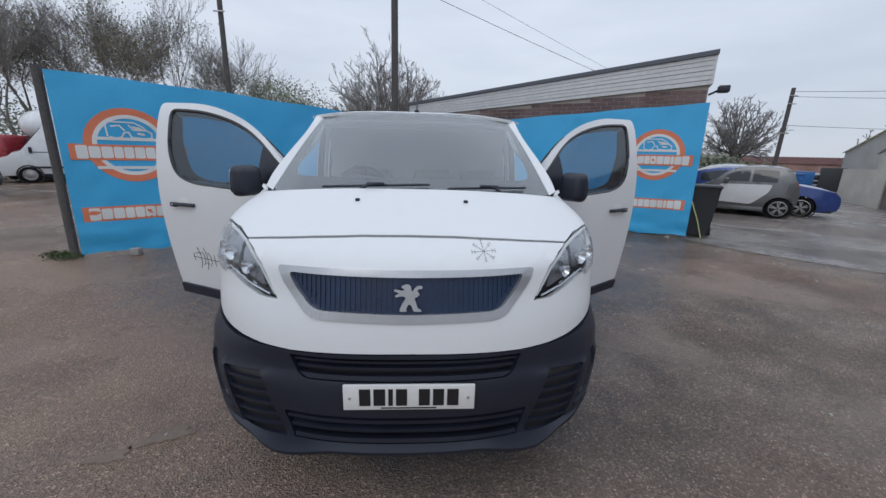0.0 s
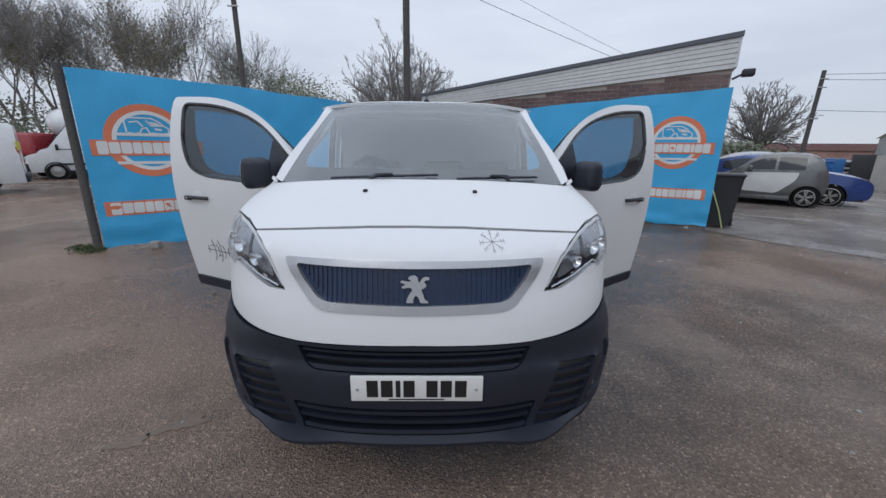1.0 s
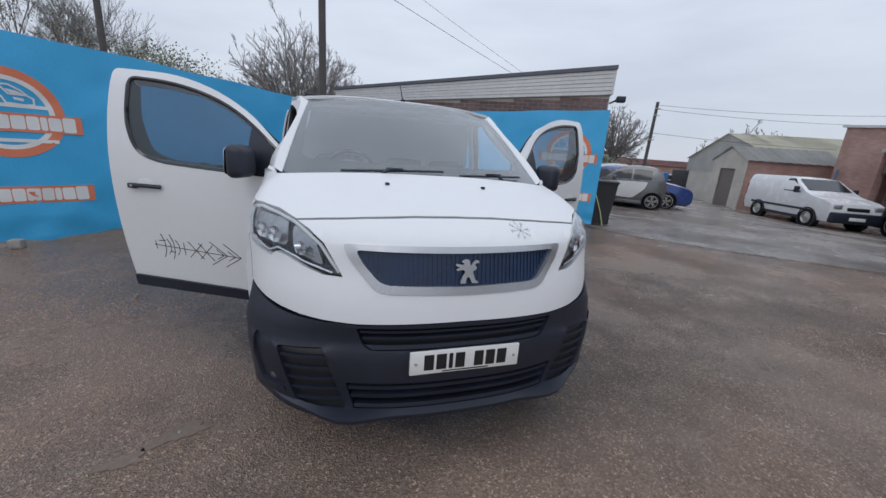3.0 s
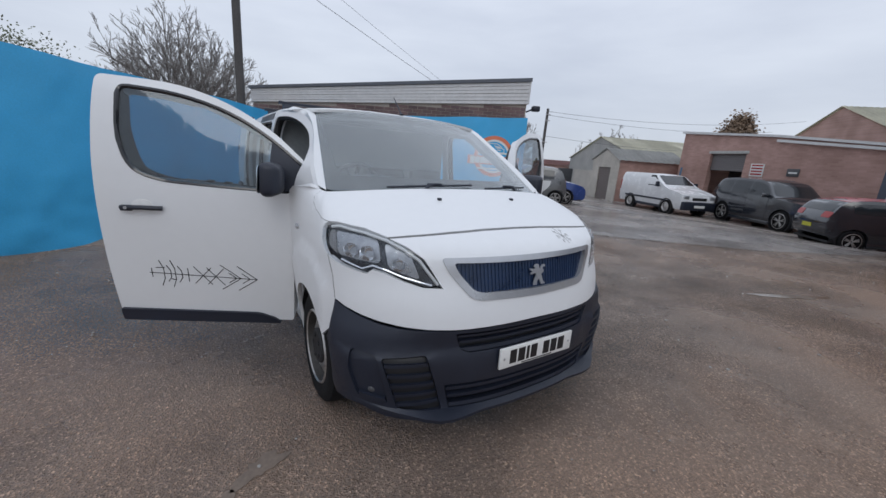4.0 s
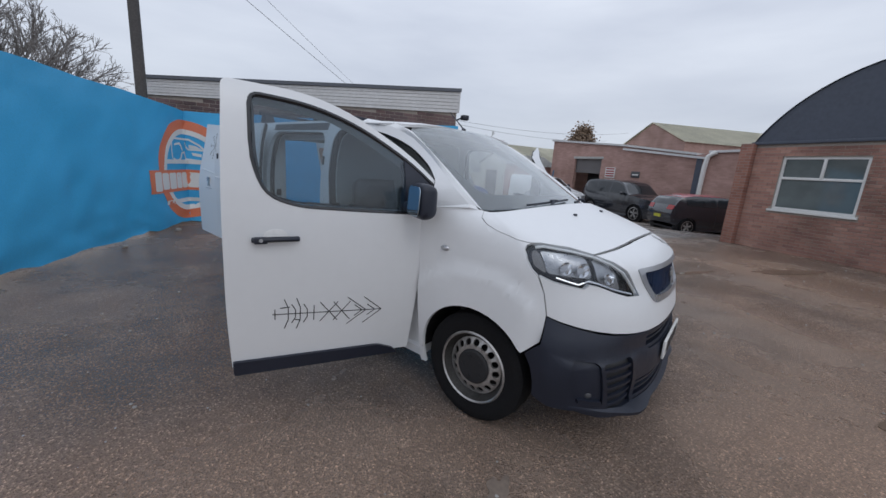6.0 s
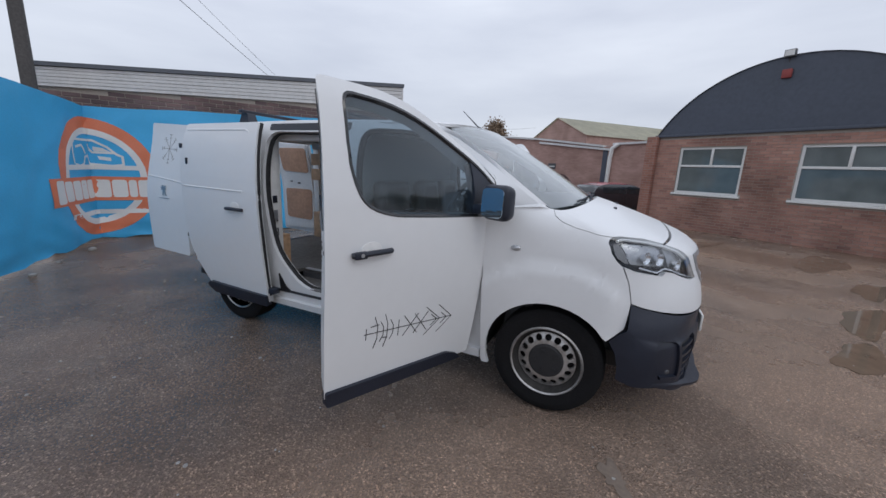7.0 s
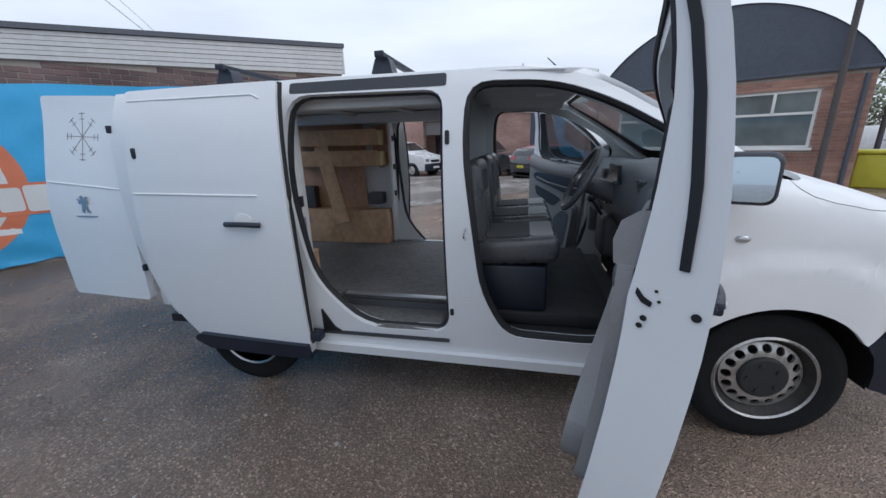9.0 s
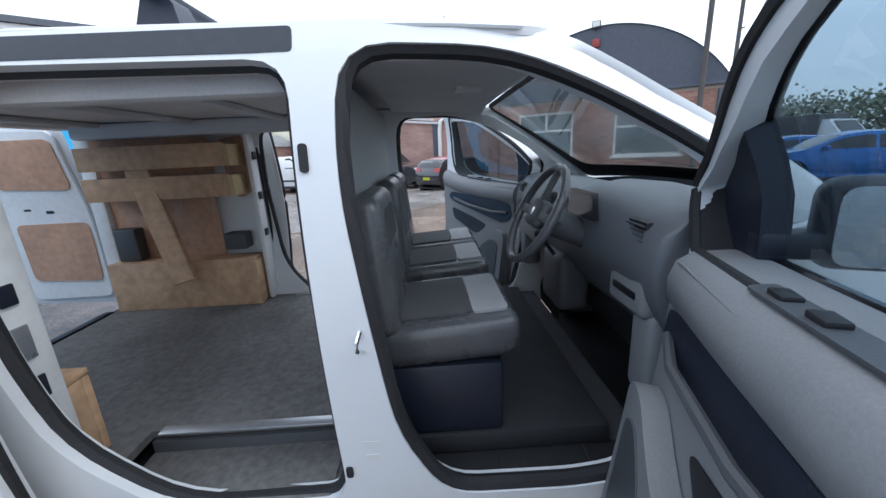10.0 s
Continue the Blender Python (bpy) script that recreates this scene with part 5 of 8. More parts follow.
# windscreen, scuttle, wipers
SCR = rounded([(-1, 0.0, .05), (1, 0.0, .05), (1, 1.0, .07), (-1, 1.0, .07)], 0.05)
part("windscreen", sheet(SCR, [], screen, 0.005, 0.12), SCREEN, van, "wide windscreen reflecting the pale sky")
band = [(-1, 0.0), (1, 0.0), (1, 1.0), (-1, 1.0)]
band_in = rounded([(-0.90, 0.150, .10), (-0.45, 0.125, .1), (0.45, 0.125, .1), (0.90, 0.150, .10), (0.968, 0.965, .04), (-0.968, 0.965, .04)], 0.05)
part("windscreen_border", sheet(SCR, [band_in], screen, 0.002, 0.06, 1, -0.007), INK, van, "dark printed border of the windscreen")
scut = [(-0.80, 0.885), (-0.70, 0.855), (-0.45, 0.785), (0, 0.74), (0.45, 0.785), (0.70, 0.855), (0.80, 0.885), (0.80, 0.96), (0.45, 0.87), (0, 0.815), (-0.45, 0.87), (-0.80, 0.96)]
part("scuttle", sheet(scut, [], lambda x, y: (x, y, bonnet_z(x, y) - 0.018), 0.02, 0.1), BLACK, van, "black scuttle panel below the windscreen")
for x0, x1, u0 in ((-0.50, 0.09, -0.05), (0.19, 0.66, 0.32)):
    wip = bmesh.new()
    a, b = screen(x0 / 0.82, 0.02), screen(x1 / 0.82, 0.04)
    pts = [Vector(screen((x0 + (x1 - x0) * i / 8) / 0.82, 0.018 + 0.03 * i / 8)) + Vector((0, -0.012, 0.010)) for i in range(9)]
    tube(wip, pts, 0.007, 6)
    w = part("wiper", wip, BLACK, van)
    arm = bmesh.new()
    base = Vector(screen(u0 - 0.30 if u0 < 0 else u0 + 0.28, 0.01)) + Vector((0, -0.03, 0.0))
    tube(arm, [base, (base + pts[4]) / 2 + Vector((0, -0.01, 0.016)), pts[4] + Vector((0, -0.008, 0.010))], 0.010, 6)
    box(arm, pts[4].x - 0.05, pts[4].x + 0.05, pts[4].y - 0.02, pts[4].y - 0.002, pts[4].z + 0.002, pts[4].z + 0.018, 0.004)
    part("wiper_arm", arm, BLACK, w)

# roof with aerial and two roof bars
ROOF = rounded([(-0.69, 1.655), (-0.35, 1.622), (0, 1.605), (0.35, 1.622), (0.69, 1.655), (0.805, 1.80), (0.835, 2.0), (0.825, 4.20, .05), (0.74, 4.30, .05), (-0.74, 4.30, .05), (-0.825, 4.20, .05), (-0.835, 2.0), (-0.805, 1.80)], 0.04)
part("roof", sheet(ROOF, [], roof_top, 0.02, 0.12), WHITE, van)
for side in (-1, 1):
    part("roof_channel", line_on([(side * 0.812, 1.82), (side * 0.840, 2.05), (side * 0.840, 2.4), (side * 0.830, 4.20)], lambda x, y: (x, y, roof_top(x, y)[2] - 0.003), 0.006, 6), WHITE, van)
aer = bmesh.new()
tube(aer, [(0.0, 1.705, 1.785), (0.0, 1.715, 1.80)], 0.022, 10, 0.012)
tube(aer, [(0.0, 1.712, 1.80), (0.0, 1.86, 1.935)], 0.006, 6, 0.003)
part("aerial", aer, BLACK, van)
for yb in (2.70, 3.62):
    bar = thing("roof_bar", "black steel roof bar clamped across the van roof", "roof bar", "roof bars on the van")
    bm = bmesh.new()
    box(bm, -0.76, 0.76, yb - 0.020, yb + 0.020, 1.852, 1.878, 0.006)
    part("bar", bm, BLACK, bar)
    for sx in (-1, 1):
        foot = bmesh.new()
        z0 = roof_top(0.70, yb)[2]
        vs = []
        for (hx, hy, z) in ((0.05, 0.055, z0 - 0.004), (0.04, 0.04, 1.84), (0.045, 0.03, 1.855)):
            vs.append([foot.verts.new((sx * 0.69 + a * hx, yb + b * hy, z)) for a, b in ((-1, -1), (1, -1), (1, 1), (-1, 1))])
        for A, B in zip(vs, vs[1:]):
            for j in range(4):
                foot.faces.new((A[j], A[(j + 1) % 4], B[(j + 1) % 4], B[j]))
        foot.faces.new(vs[0][::-1]); foot.faces.new(vs[-1])
        part("foot", foot, BLACK, bar)
        part("end_cap", mbox(sx * 0.76 - 0.008, sx * 0.76 + 0.012, yb - 0.024, yb + 0.024, 1.850, 1.880, 0.004), BLACK, bar)


# wheels
def wheel(parent, x, y, side, steel=True, r=0.333, w=0.215):
    M = Matrix.Translation((x, y, r))
    tyre = part("wheel", lathe(bmesh.new(), [(0.205, side * -0.09), (0.27, side * -0.105), (r - 0.035, side * -0.105), (r - 0.008, side * -0.088), (r, side * -0.05), (r, side * 0.05), (r - 0.008, side * 0.088), (r - 0.035, side * 0.105), (0.27, side * 0.108), (0.218, side * 0.098), (0.207, side * 0.085)], 44, M), TYRE, parent, "road wheel with a worn black tyre")
    rim = bmesh.new()
    lathe(rim, [(0.222, side * 0.096), (0.212, side * 0.107), (0.204, side * 0.100)], 44, M)
    n_hole = 16
    if steel:
        circ = lambda r_, n_: [(r_ * math.cos(2 * math.pi * k / n_), r_ * math.sin(2 * math.pi * k / n_)) for k in range(n_)]
        vents = []
        for k in range(n_hole):
            a = 2 * math.pi * k / n_hole
            vents.append([(0.146 * math.cos(a) + 0.0205 * math.cos(q * math.pi / 5), 0.146 * math.sin(a) + 0.0205 * math.sin(q * math.pi / 5)) for q in range(10)])
        face = sheet(circ(0.174, 64), [circ(0.104, 40), *vents], lambda a, b: (side * (0.060 + 0.018 * smooth_step(0.174, 0.125, math.hypot(a, b))), a, b), 0.012, 0.09, side)
        bmesh.ops.transform(face, matrix=M, verts=face.verts)
        part("rim_face", face, STEEL, tyre, "silver steel wheel face with round vents")
        part("rim", rim, STEEL, tyre, "silver rim lip")
        part("rim_well", lathe(bmesh.new(), [(0.2045, side * 0.100), (0.194, side * 0.07), (0.180, side * 0.052), (0.172, side * 0.050)], 44, M), RIMDARK, tyre, "dull dark rim well")
        part("rim_back", lathe(bmesh.new(), [(0.20, side * 0.0), (0.001, side * 0.0)], 30, M), INK, tyre)
        part("hub_cap", lathe(bmesh.new(), [(0.106, side * 0.070), (0.104, side * 0.088), (0.095, side * 0.096), (0.05, side * 0.098), (0.001, side * 0.098)], 30, M), RUBBER, tyre, "black plastic hub cap")
        for k in range(5):
            a = 2 * math.pi * k / 5
            bolts = lathe(bmesh.new(), [(0.012, side * 0.094), (0.012, side * 0.104), (0.001, side * 0.105)], 8, M @ Matrix.Translation((0, 0.066 * math.cos(a), 0.066 * math.sin(a))))
            part("wheel_bolt", bolts, RUBBER, tyre)
    else:
        lathe(rim, [(0.172, side * 0.052), (0.17, side * 0.03), (0.03, side * 0.03), (0.001, side * 0.03)], 30, M)
        part("rim", rim, STEEL, tyre)
        sp = bmesh.new()
        for k in range(7):
            box(sp, side * 0.05 - 0.015, side * 0.05 + 0.02, -0.018, 0.018, 0.03, 0.185, 0.006, 1, M @ pose(0, 0, 0, 360 * k / 7, 0, 0))
        lathe(sp, [(0.05, side * 0.05), (0.048, side * 0.085), (0.001, side * 0.088)], 20, M)
        part("spokes", sp, STEEL, tyre, "silver spokes")
    return tyre


for side in (-1, 1):
    wheel(van, side * 0.808, 0.853, side)
    wheel(van, side * 0.800, REAR_Y, side, steel=False)


# front doors, swung out on their hinges
def front_door(side):
    hx, hy = side * 0.925, 1.295
    f = flank(side, 0.0, (hx, hy))
    fi = lambda d: flank(side, d, (hx, hy))
    depth = lambda z: lerp_table(z, (0.3, 1.10, 1.30, 1.55, 1.8), (0.155, 0.155, 0.125, 0.085, 0.065))
    out = rounded([(1.325, 0.290, .02), (2.335, 0.372, .02), (2.352, 0.70, .2), (2.352, 1.30, .3), (2.325, 1.795, .035), (1.93, 1.785, .25), (1.66, 1.700, .25), (1.40, 1.545, .1), (1.222, 1.385, .03), (1.218, 1.30, .03), (1.292, 1.18, .05), (1.30, 0.80, .2)], 0.05)
    win = rounded([(1.235, 1.355, .02), (1.415, 1.505, .15), (1.66, 1.648, .25), (1.93, 1.727, .25), (2.218, 1.742, .05), (2.225, 1.45, .12), (2.17, 1.28, .16), (2.02, 1.225, .15), (1.70, 1.205, .1), (1.315, 1.188, .03), (1.245, 1.285, .03)], 0.05)
    shell = sheet(out, [win], f, 0.110, 0.09, side)
    for v in shell.verts:
        skin = side * half_width(v.co.y + hy, v.co.z) - hx
        if (skin - v.co.x) * side > 0.055:
            v.co.x = skin - side * depth(v.co.z)
            v.co.y -= depth(v.co.z) * 0.42 * smooth_step(0.80, 1.02, v.co.y)
    door = part("front_door", shell, WHITE, van, "white front door swung open")
    door.matrix_local = Matrix.Translation((hx, hy, 0)) @ pose(0, 0, 0, 0, 0, DOOR_ANGLE[side])
    part("door_glass", sheet(win, [], fi(0.010), 0.004, 0.12, side), DOORGLASS, door, "door window glass")
    part("window_seal", line_on(win, fi(0.010), 0.013, 6, closed=True), GLOSSBLACK, door)
    part("window_seal", line_on(win, lambda y, z: fi(depth(z) - 0.004)(y, z), 0.014, 6, closed=True), RUBBER, door)
    chan = bmesh.new()
    cy, cz = sum(p[0] for p in win) / len(win), sum(p[1] for p in win) / len(win)
    ins = lambda p: (p[0] + 0.006 * (cy - p[0]) / 0.4, p[1] + 0.006 * (cz - p[1]) / 0.25)
    ring_a = [chan.verts.new(fi(0.012)(*ins(p))) for p in win]
    def back_edge(p):
        """The inner rim of the window, drawn in where the door's rear frame tapers."""
        x, y, z = fi(depth(p[1]) + 0.002)(*ins(p))
        return (x, y - (depth(p[1]) * 0.42 + 0.006) * smooth_step(0.80, 1.02, y), z)
    ring_b = [chan.verts.new(back_edge(p)) for p in win]
    for i in range(len(win)):
        j = (i + 1) % len(win)
        chan.faces.new((ring_a[i], ring_a[j], ring_b[j], ring_b[i]))
    part("window_channel", chan, RUBBER, door, "black window channel")
    sail = rounded([(1.238, 1.350, .01), (1.42, 1.505, .02), (1.435, 1.195, .02), (1.318, 1.190, .03), (1.248, 1.285, .02)], 0.02)
    part("mirror_sail", sheet(sail, [], fi(0.004), 0.055, 0.1, side), BLACK, door, "black mirror mounting panel")
    strip = rounded([(1.44, 0.318, .02), (1.40, 0.278, .02), (2.33, 0.340, .015), (2.333, 0.420, .01), (1.54, 0.362, .03)], 0.02)
    part("door_trim", sheet(strip, [], f, 0.04, 0.12, side, 0.018), BLACK, door, "black lower door strip")
    cup = [(2.125 + 0.055 * math.cos(a), 1.083 + 0.034 * math.sin(a)) for a in [2 * math.pi * i / 18 for i in range(18)]]
    part("handle_cup", sheet(cup, [], f, 0.006, 0.1, side, 0.002), WHITE_IN, door)
    hb = bmesh.new()
    pts = [Vector(f(2.02 + 0.21 * i / 6, 1.066 + 0.005 * math.sin(math.pi * i / 6))) + Vector((side * (0.008 + 0.022 * math.sin(math.pi * i / 6) ** 0.6), 0, 0)) for i in range(7)]
    tube(hb, pts, 0.0135, 8)
    box(hb, pts[5].x - 0.012, pts[5].x + 0.012, pts[5].y - 0.03, pts[5].y + 0.03, 1.05, 1.083, 0.006)
    part("door_handle", hb, BLACK, door, "black pull handle")
    lock = lathe(bmesh.new(), [(0.009, -0.004), (0.009, side * 0.006), (0.001, side * 0.006)], 12, Matrix.Translation(pts[5] + Vector((side * 0.011, 0, 0))))
    part("lock", lock, SATIN, door)
    # mirror
    mz, my = 1.280, 1.405
    mb = bmesh.new()
    box(mb, -0.10, 0.10, -0.055, 0.055, -0.105, 0.105, 0.045, 4)
    for v in mb.verts:
        t = (v.co.y + 0.055) / 0.11
        v.co.x *= 0.80 + 0.2 * t
        v.co.z *= 0.82 + 0.18 * t
    mx = side * (half_width(my, mz) + (0.140 if side < 0 else 0.115)) - hx
    mirror_m = Matrix.Translation((mx, my - hy - 0.02, mz)) @ pose(0, 0, 0, 0, 0, side * 4)
    bmesh.ops.transform(mb, matrix=mirror_m, verts=mb.verts)
    part("door_mirror", mb, BLACK, door, "black mirror housing")
    arm = mbox(-0.09, 0.09, -0.03, 0.03, -0.03, 0.03, 0.012, 2, Matrix.Translation((side * (half_width(my, mz) + 0.03) - hx, my - hy, 1.235)))
    part("mirror_arm", arm, BLACK, door)
    gl = sheet(rounded([(-0.076, -0.080), (0.076, -0.080), (0.076, 0.080), (-0.076, 0.080)], 0.035), [], lambda u, v: (u, 0.0605 - 0.05 * v, v), 0.004, 0.3)
    bmesh.ops.transform(gl, matrix=mirror_m, verts=gl.verts)
    part("mirror_glass", gl, MIRROR, door, "mirror glass")
    # inner door card with pockets and switches
    card = rounded([(1.36, 0.36, .08), (2.20, 0.37, .12), (2.235, 0.70, .15), (2.275, 1.06, .08), (2.27, 1.19, .04), (1.34, 1.175, .04), (1.34, 0.8, .1)], 0.05)
    part("door_card", sheet(card, [], fi(0.152), 0.035, 0.12, side), GREYPLASTIC, door, "grey plastic door lining")
    # broad ledge under the glass
    ledge = bmesh.new()
    rows = []
    for k in range(13):
        y = 1.34 + 0.93 * k / 12
        zt = lerp_table(y, (1.34, 1.70, 2.02, 2.17, 2.27), (1.200, 1.215, 1.236, 1.262, 1.29))
        rows.append([ledge.verts.new(fi(o)(y, z)) for o, z in ((0.030, zt - 0.02), (0.032, zt), (0.075, zt + 0.002), (0.150, zt - 0.006), (0.185, zt - 0.030), (0.200, zt - 0.075), (0.196, zt - 0.13), (0.160, zt - 0.15))])
    for A, B in zip(rows, rows[1:]):
        for q in range(7):
            ledge.faces.new((A[q], A[q + 1], B[q + 1], B[q]))
    ledge.faces.new(rows[0]); ledge.faces.new(rows[-1][::-1])
    part("door_card_top", ledge, GREYPLASTIC, door, "rounded grey ledge under the glass", 60)
    recess = rounded([(1.37, 1.055, .03), (1.50, 1.075, .03), (2.14, 1.100, .04), (2.19, 1.06, .03), (2.12, 1.015, .03), (1.70, 0.945, .08), (1.44, 0.905, .05), (1.35, 0.96, .04)], 0.05)
    part("door_grip_recess", sheet(recess, [], fi(0.1885), 0.004, 0.15, side), BLACK, door, "dark grip recess")
    grip = tube(bmesh.new(), [fi(0.195)(1.40, 0.99), fi(0.222)(1.55, 0.985), fi(0.222)(1.85, 1.01), fi(0.195)(2.10, 1.045)], 0.013, 8)
    part("door_pull", grip, DARKGREY, door)
    opening = rounded([(1.64, 0.865, .04), (1.80, 0.905, .05), (2.14, 0.965, .04), (2.10, 0.87, .04), (1.76, 0.775, .05)], 0.04)
    # flat black patch on the card paints the shaded mouth of a pocket
    part("pocket_shade", sheet(opening, [], fi(0.1885), 0.004, 0.15, side), INK, door)
    pocket = rounded([(1.38, 0.38, .06), (2.12, 0.39, .08), (2.16, 0.58, .1), (1.95, 0.70, .12), (1.62, 0.78, .10), (1.48, 0.86, .06), (1.37, 0.84, .05)], 0.05)
    part("door_pocket", sheet(pocket, [], fi(0.190), 0.060, 0.10, side), GREYPLASTIC, door, "grey storage pocket")
    pin = rounded([(1.43, 0.44, .05), (1.62, 0.44, .05), (1.64, 0.70, .06), (1.50, 0.79, .05), (1.42, 0.76, .04)], 0.05)
    part("pocket_panel", sheet(pin, [], fi(0.2515), 0.004, 0.15, side), DARKGREY, door, "dark panel on the pocket")
    sw = rounded([(1.62, 0.105), (1.93, 0.105), (1.95, 0.158), (1.64, 0.158)], 0.012)
    part("window_switch", sheet(sw, [], lambda y, o: fi(o)(y, lerp_table(y, (1.34, 1.70, 2.02), (1.200, 1.215, 1.236)) + 0.004), 0.006, 0.2, side), DARKGREY, door)
    for y in (1.70, 1.80):
        a_ = fi(0.13)(y, lerp_table(y, (1.34, 1.70, 2.02), (1.206, 1.221, 1.242)))
        part("switch_key", mbox(a_[0] - 0.016, a_[0] + 0.016, a_[1] - 0.022, a_[1] + 0.022, a_[2] - 0.004, a_[2] + 0.008, 0.004), INK, door)
    # rear edge of the door: seal strip, bolt holes and latch slot
    end = lambda d, z: (side * (half_width(2.345, z) - d) - hx, lerp_table(z, (0.3, 0.7, 1.3, 1.79), (2.335, 2.353, 2.353, 2.326)) - hy + 0.0025 - 0.42 * d, z)
    if side < 0:
        part("edge_seal", sheet(rounded([(0.038, 1.74), (0.056, 1.74), (0.062, 1.35), (0.066, 1.178), (0.048, 1.178), (0.042, 1.35)], 0.002), [], end, 0.003, 0.12, -1, 0.001), INK, door, "black sealing strip on the door edge")
        for d, z, r in ((0.024, 1.088, 0.009), (0.092, 1.098, 0.0035), (0.100, 1.120, 0.0035), (0.116, 1.050, 0.007), (0.122, 1.030, 0.0065)):
            hole = [(d + r * math.cos(2 * math.pi * i / 12), z + r * math.sin(2 * math.pi * i / 12)) for i in range(12)]
            part("bolt_hole", sheet(hole, [], end, 0.002, 0.2, -1, 0.001), INK, door)
        part("latch_slot", sheet(rounded([(0.104, 1.092), (0.122, 1.100), (0.138, 1.118), (0.140, 1.104), (0.126, 1.086), (0.106, 1.080)], 0.003), [], end, 0.002, 0.2, -1, 0.001), INK, door)
        # arrow-like line drawing on the door
        dec = bmesh.new()
        a, b = Vector((2.145, 0.660)), Vector((1.538, 0.605))
        ax = (b - a)
        nn = Vector((0, 1))
        def seg(p, q):
            tube(dec, [Vector(f(*(Vector(p).lerp(Vector(q), k / 4)))) + Vector((side * 0.0008, 0, 0)) for k in range(5)], 0.0024, 4)
        def at(t, h):
            return a + ax * t + nn * h
        seg(at(0, 0), at(1, 0))
        for t, h in ((0.02, 0.03), (0.115, 0.085), (0.175, 0.055), (0.215, 0.09), (0.275, 0.055), (0.345, 0.045)):
            bow = 0.02 if h > 0.05 else 0.0
            seg(at(t - bow, h), at(t + bow * 0.6, h * 0.4))
            seg(at(t + bow * 0.6, h * 0.4), at(t + bow * 0.6, -h * 0.4))
            seg(at(t + bow * 0.6, -h * 0.4), at(t - bow, -h))
        for t in (0.09, 0.10):
            seg(at(t - 0.03, 0.035), at(t + 0.04, 0.04))
            seg(at(t + 0.09, -0.035), at(t + 0.13, -0.04))
        for t in (0.40, 0.52):
            seg(at(t, 0.06), at(t + 0.16, -0.055))
            seg(at(t, -0.055), at(t + 0.16, 0.06))
        for t, h in ((0.84, 0.085), (1.0, 0.085), (0.80, 0.035), (0.93, 0.035)):
            d = h * 1.35 / ax.length * 1.0
            seg(at(t, 0), at(t - d, h))
            seg(at(t, 0), at(t - d, -h))
        part("line_drawing", dec, INK, door, "black line drawing like arrows and crosses")
    return door


DOOR_ANGLE = {-1: 70.3, 1: -60.0}
for side in (-1, 1):
    front_door(side)


# sliding doors, pushed back along the flanks
def sliding_door(side):
    f = flank(side, -0.088)
    fi = lambda d: flank(side, -0.088 + d)
    out = rounded([(3.165, 0.258, .02), (3.90, 0.258, .03), (4.06, 0.50, .12), (4.135, 0.68, .15), (4.10, 1.20, .3), (4.075, 1.742, .03), (3.15, 1.742, .015), (3.128, 1.20, .3), (3.135, 0.80, .2)], 0.05)
    d = part("sliding_door", sheet(out, [], f, 0.05, 0.09, side), WHITE, van, "white sliding door pushed back")
    part("door_trim", sheet(rounded([(3.165, 0.243, .01), (3.87, 0.243, .02), (3.97, 0.300, .03), (3.92, 0.345, .03), (3.165, 0.335, .01)], 0.02), [], f, 0.05, 0.12, side, 0.026), BLACK, d, "black lower door strip")
    part("crease", line_on([(3.29, 1.205), (4.08, 1.212)], f, 0.006, 6), WHITE, d, "raised crease in the door skin")
    part("crease", line_on([(3.24, 1.665), (3.28, 1.685), (4.05, 1.69)], fi(0.001), 0.005, 6), WHITE, d)
    cup = [(3.40 + 0.055 * math.cos(a), 1.083 + 0.032 * math.sin(a)) for a in [2 * math.pi * i / 18 for i in range(18)]]
    part("handle_cup", sheet(cup, [], f, 0.006, 0.1, side, 0.002), WHITE_IN, d)
    hb = bmesh.new()
    pts = [Vector(f(3.295 + 0.21 * i / 6, 1.055 + 0.006 * math.sin(math.pi * i / 6))) + Vector((side * (0.008 + 0.022 * math.sin(math.pi * i / 6) ** 0.6), 0, 0)) for i in range(7)]
    tube(hb, pts, 0.014, 8)
    part("door_handle", hb, BLACK, d, "black pull handle")
    lx, ly, lz = f(4.03, 1.425)
    part("door_lock", mbox(lx - 0.012, lx + 0.012, ly - 0.012, ly + 0.012, lz - 0.028, lz + 0.028, 0.008, 2), BLACK, d, "small black lock")
    part("edge_seal", line_on([(3.150, 1.735), (3.130, 1.20), (3.137, 0.80), (3.166, 0.33)], fi(0.028), 0.014, 6), RUBBER, d, "black seal on the leading edge")
    inner = sheet(rounded([(3.22, 0.42), (3.86, 0.42), (4.03, 0.66), (4.03, 1.62), (3.22, 1.62)], 0.08), [], fi(0.052), 0.03, 0.12, side)
    part("door_inner", inner, WHITE_IN, d)
    if side > 0:
        part("plywood_lining", sheet(rounded([(3.25, 1.22), (3.60, 1.22), (3.95, 1.22), (3.95, 1.60), (3.25, 1.60)], 0.06), [], fi(0.083), 0.006, 0.15, side), PLY, d, "brown plywood lining")
    roller = mbox(-0.02, 0.05, -0.05, 0.03, 0, 0.05, 0.008, 2, Matrix.Translation((side * 0.93 - 0.015, 3.15, 0.35)))
    part("roller_arm", roller, BLACK, d, "black roller arm")
    return d


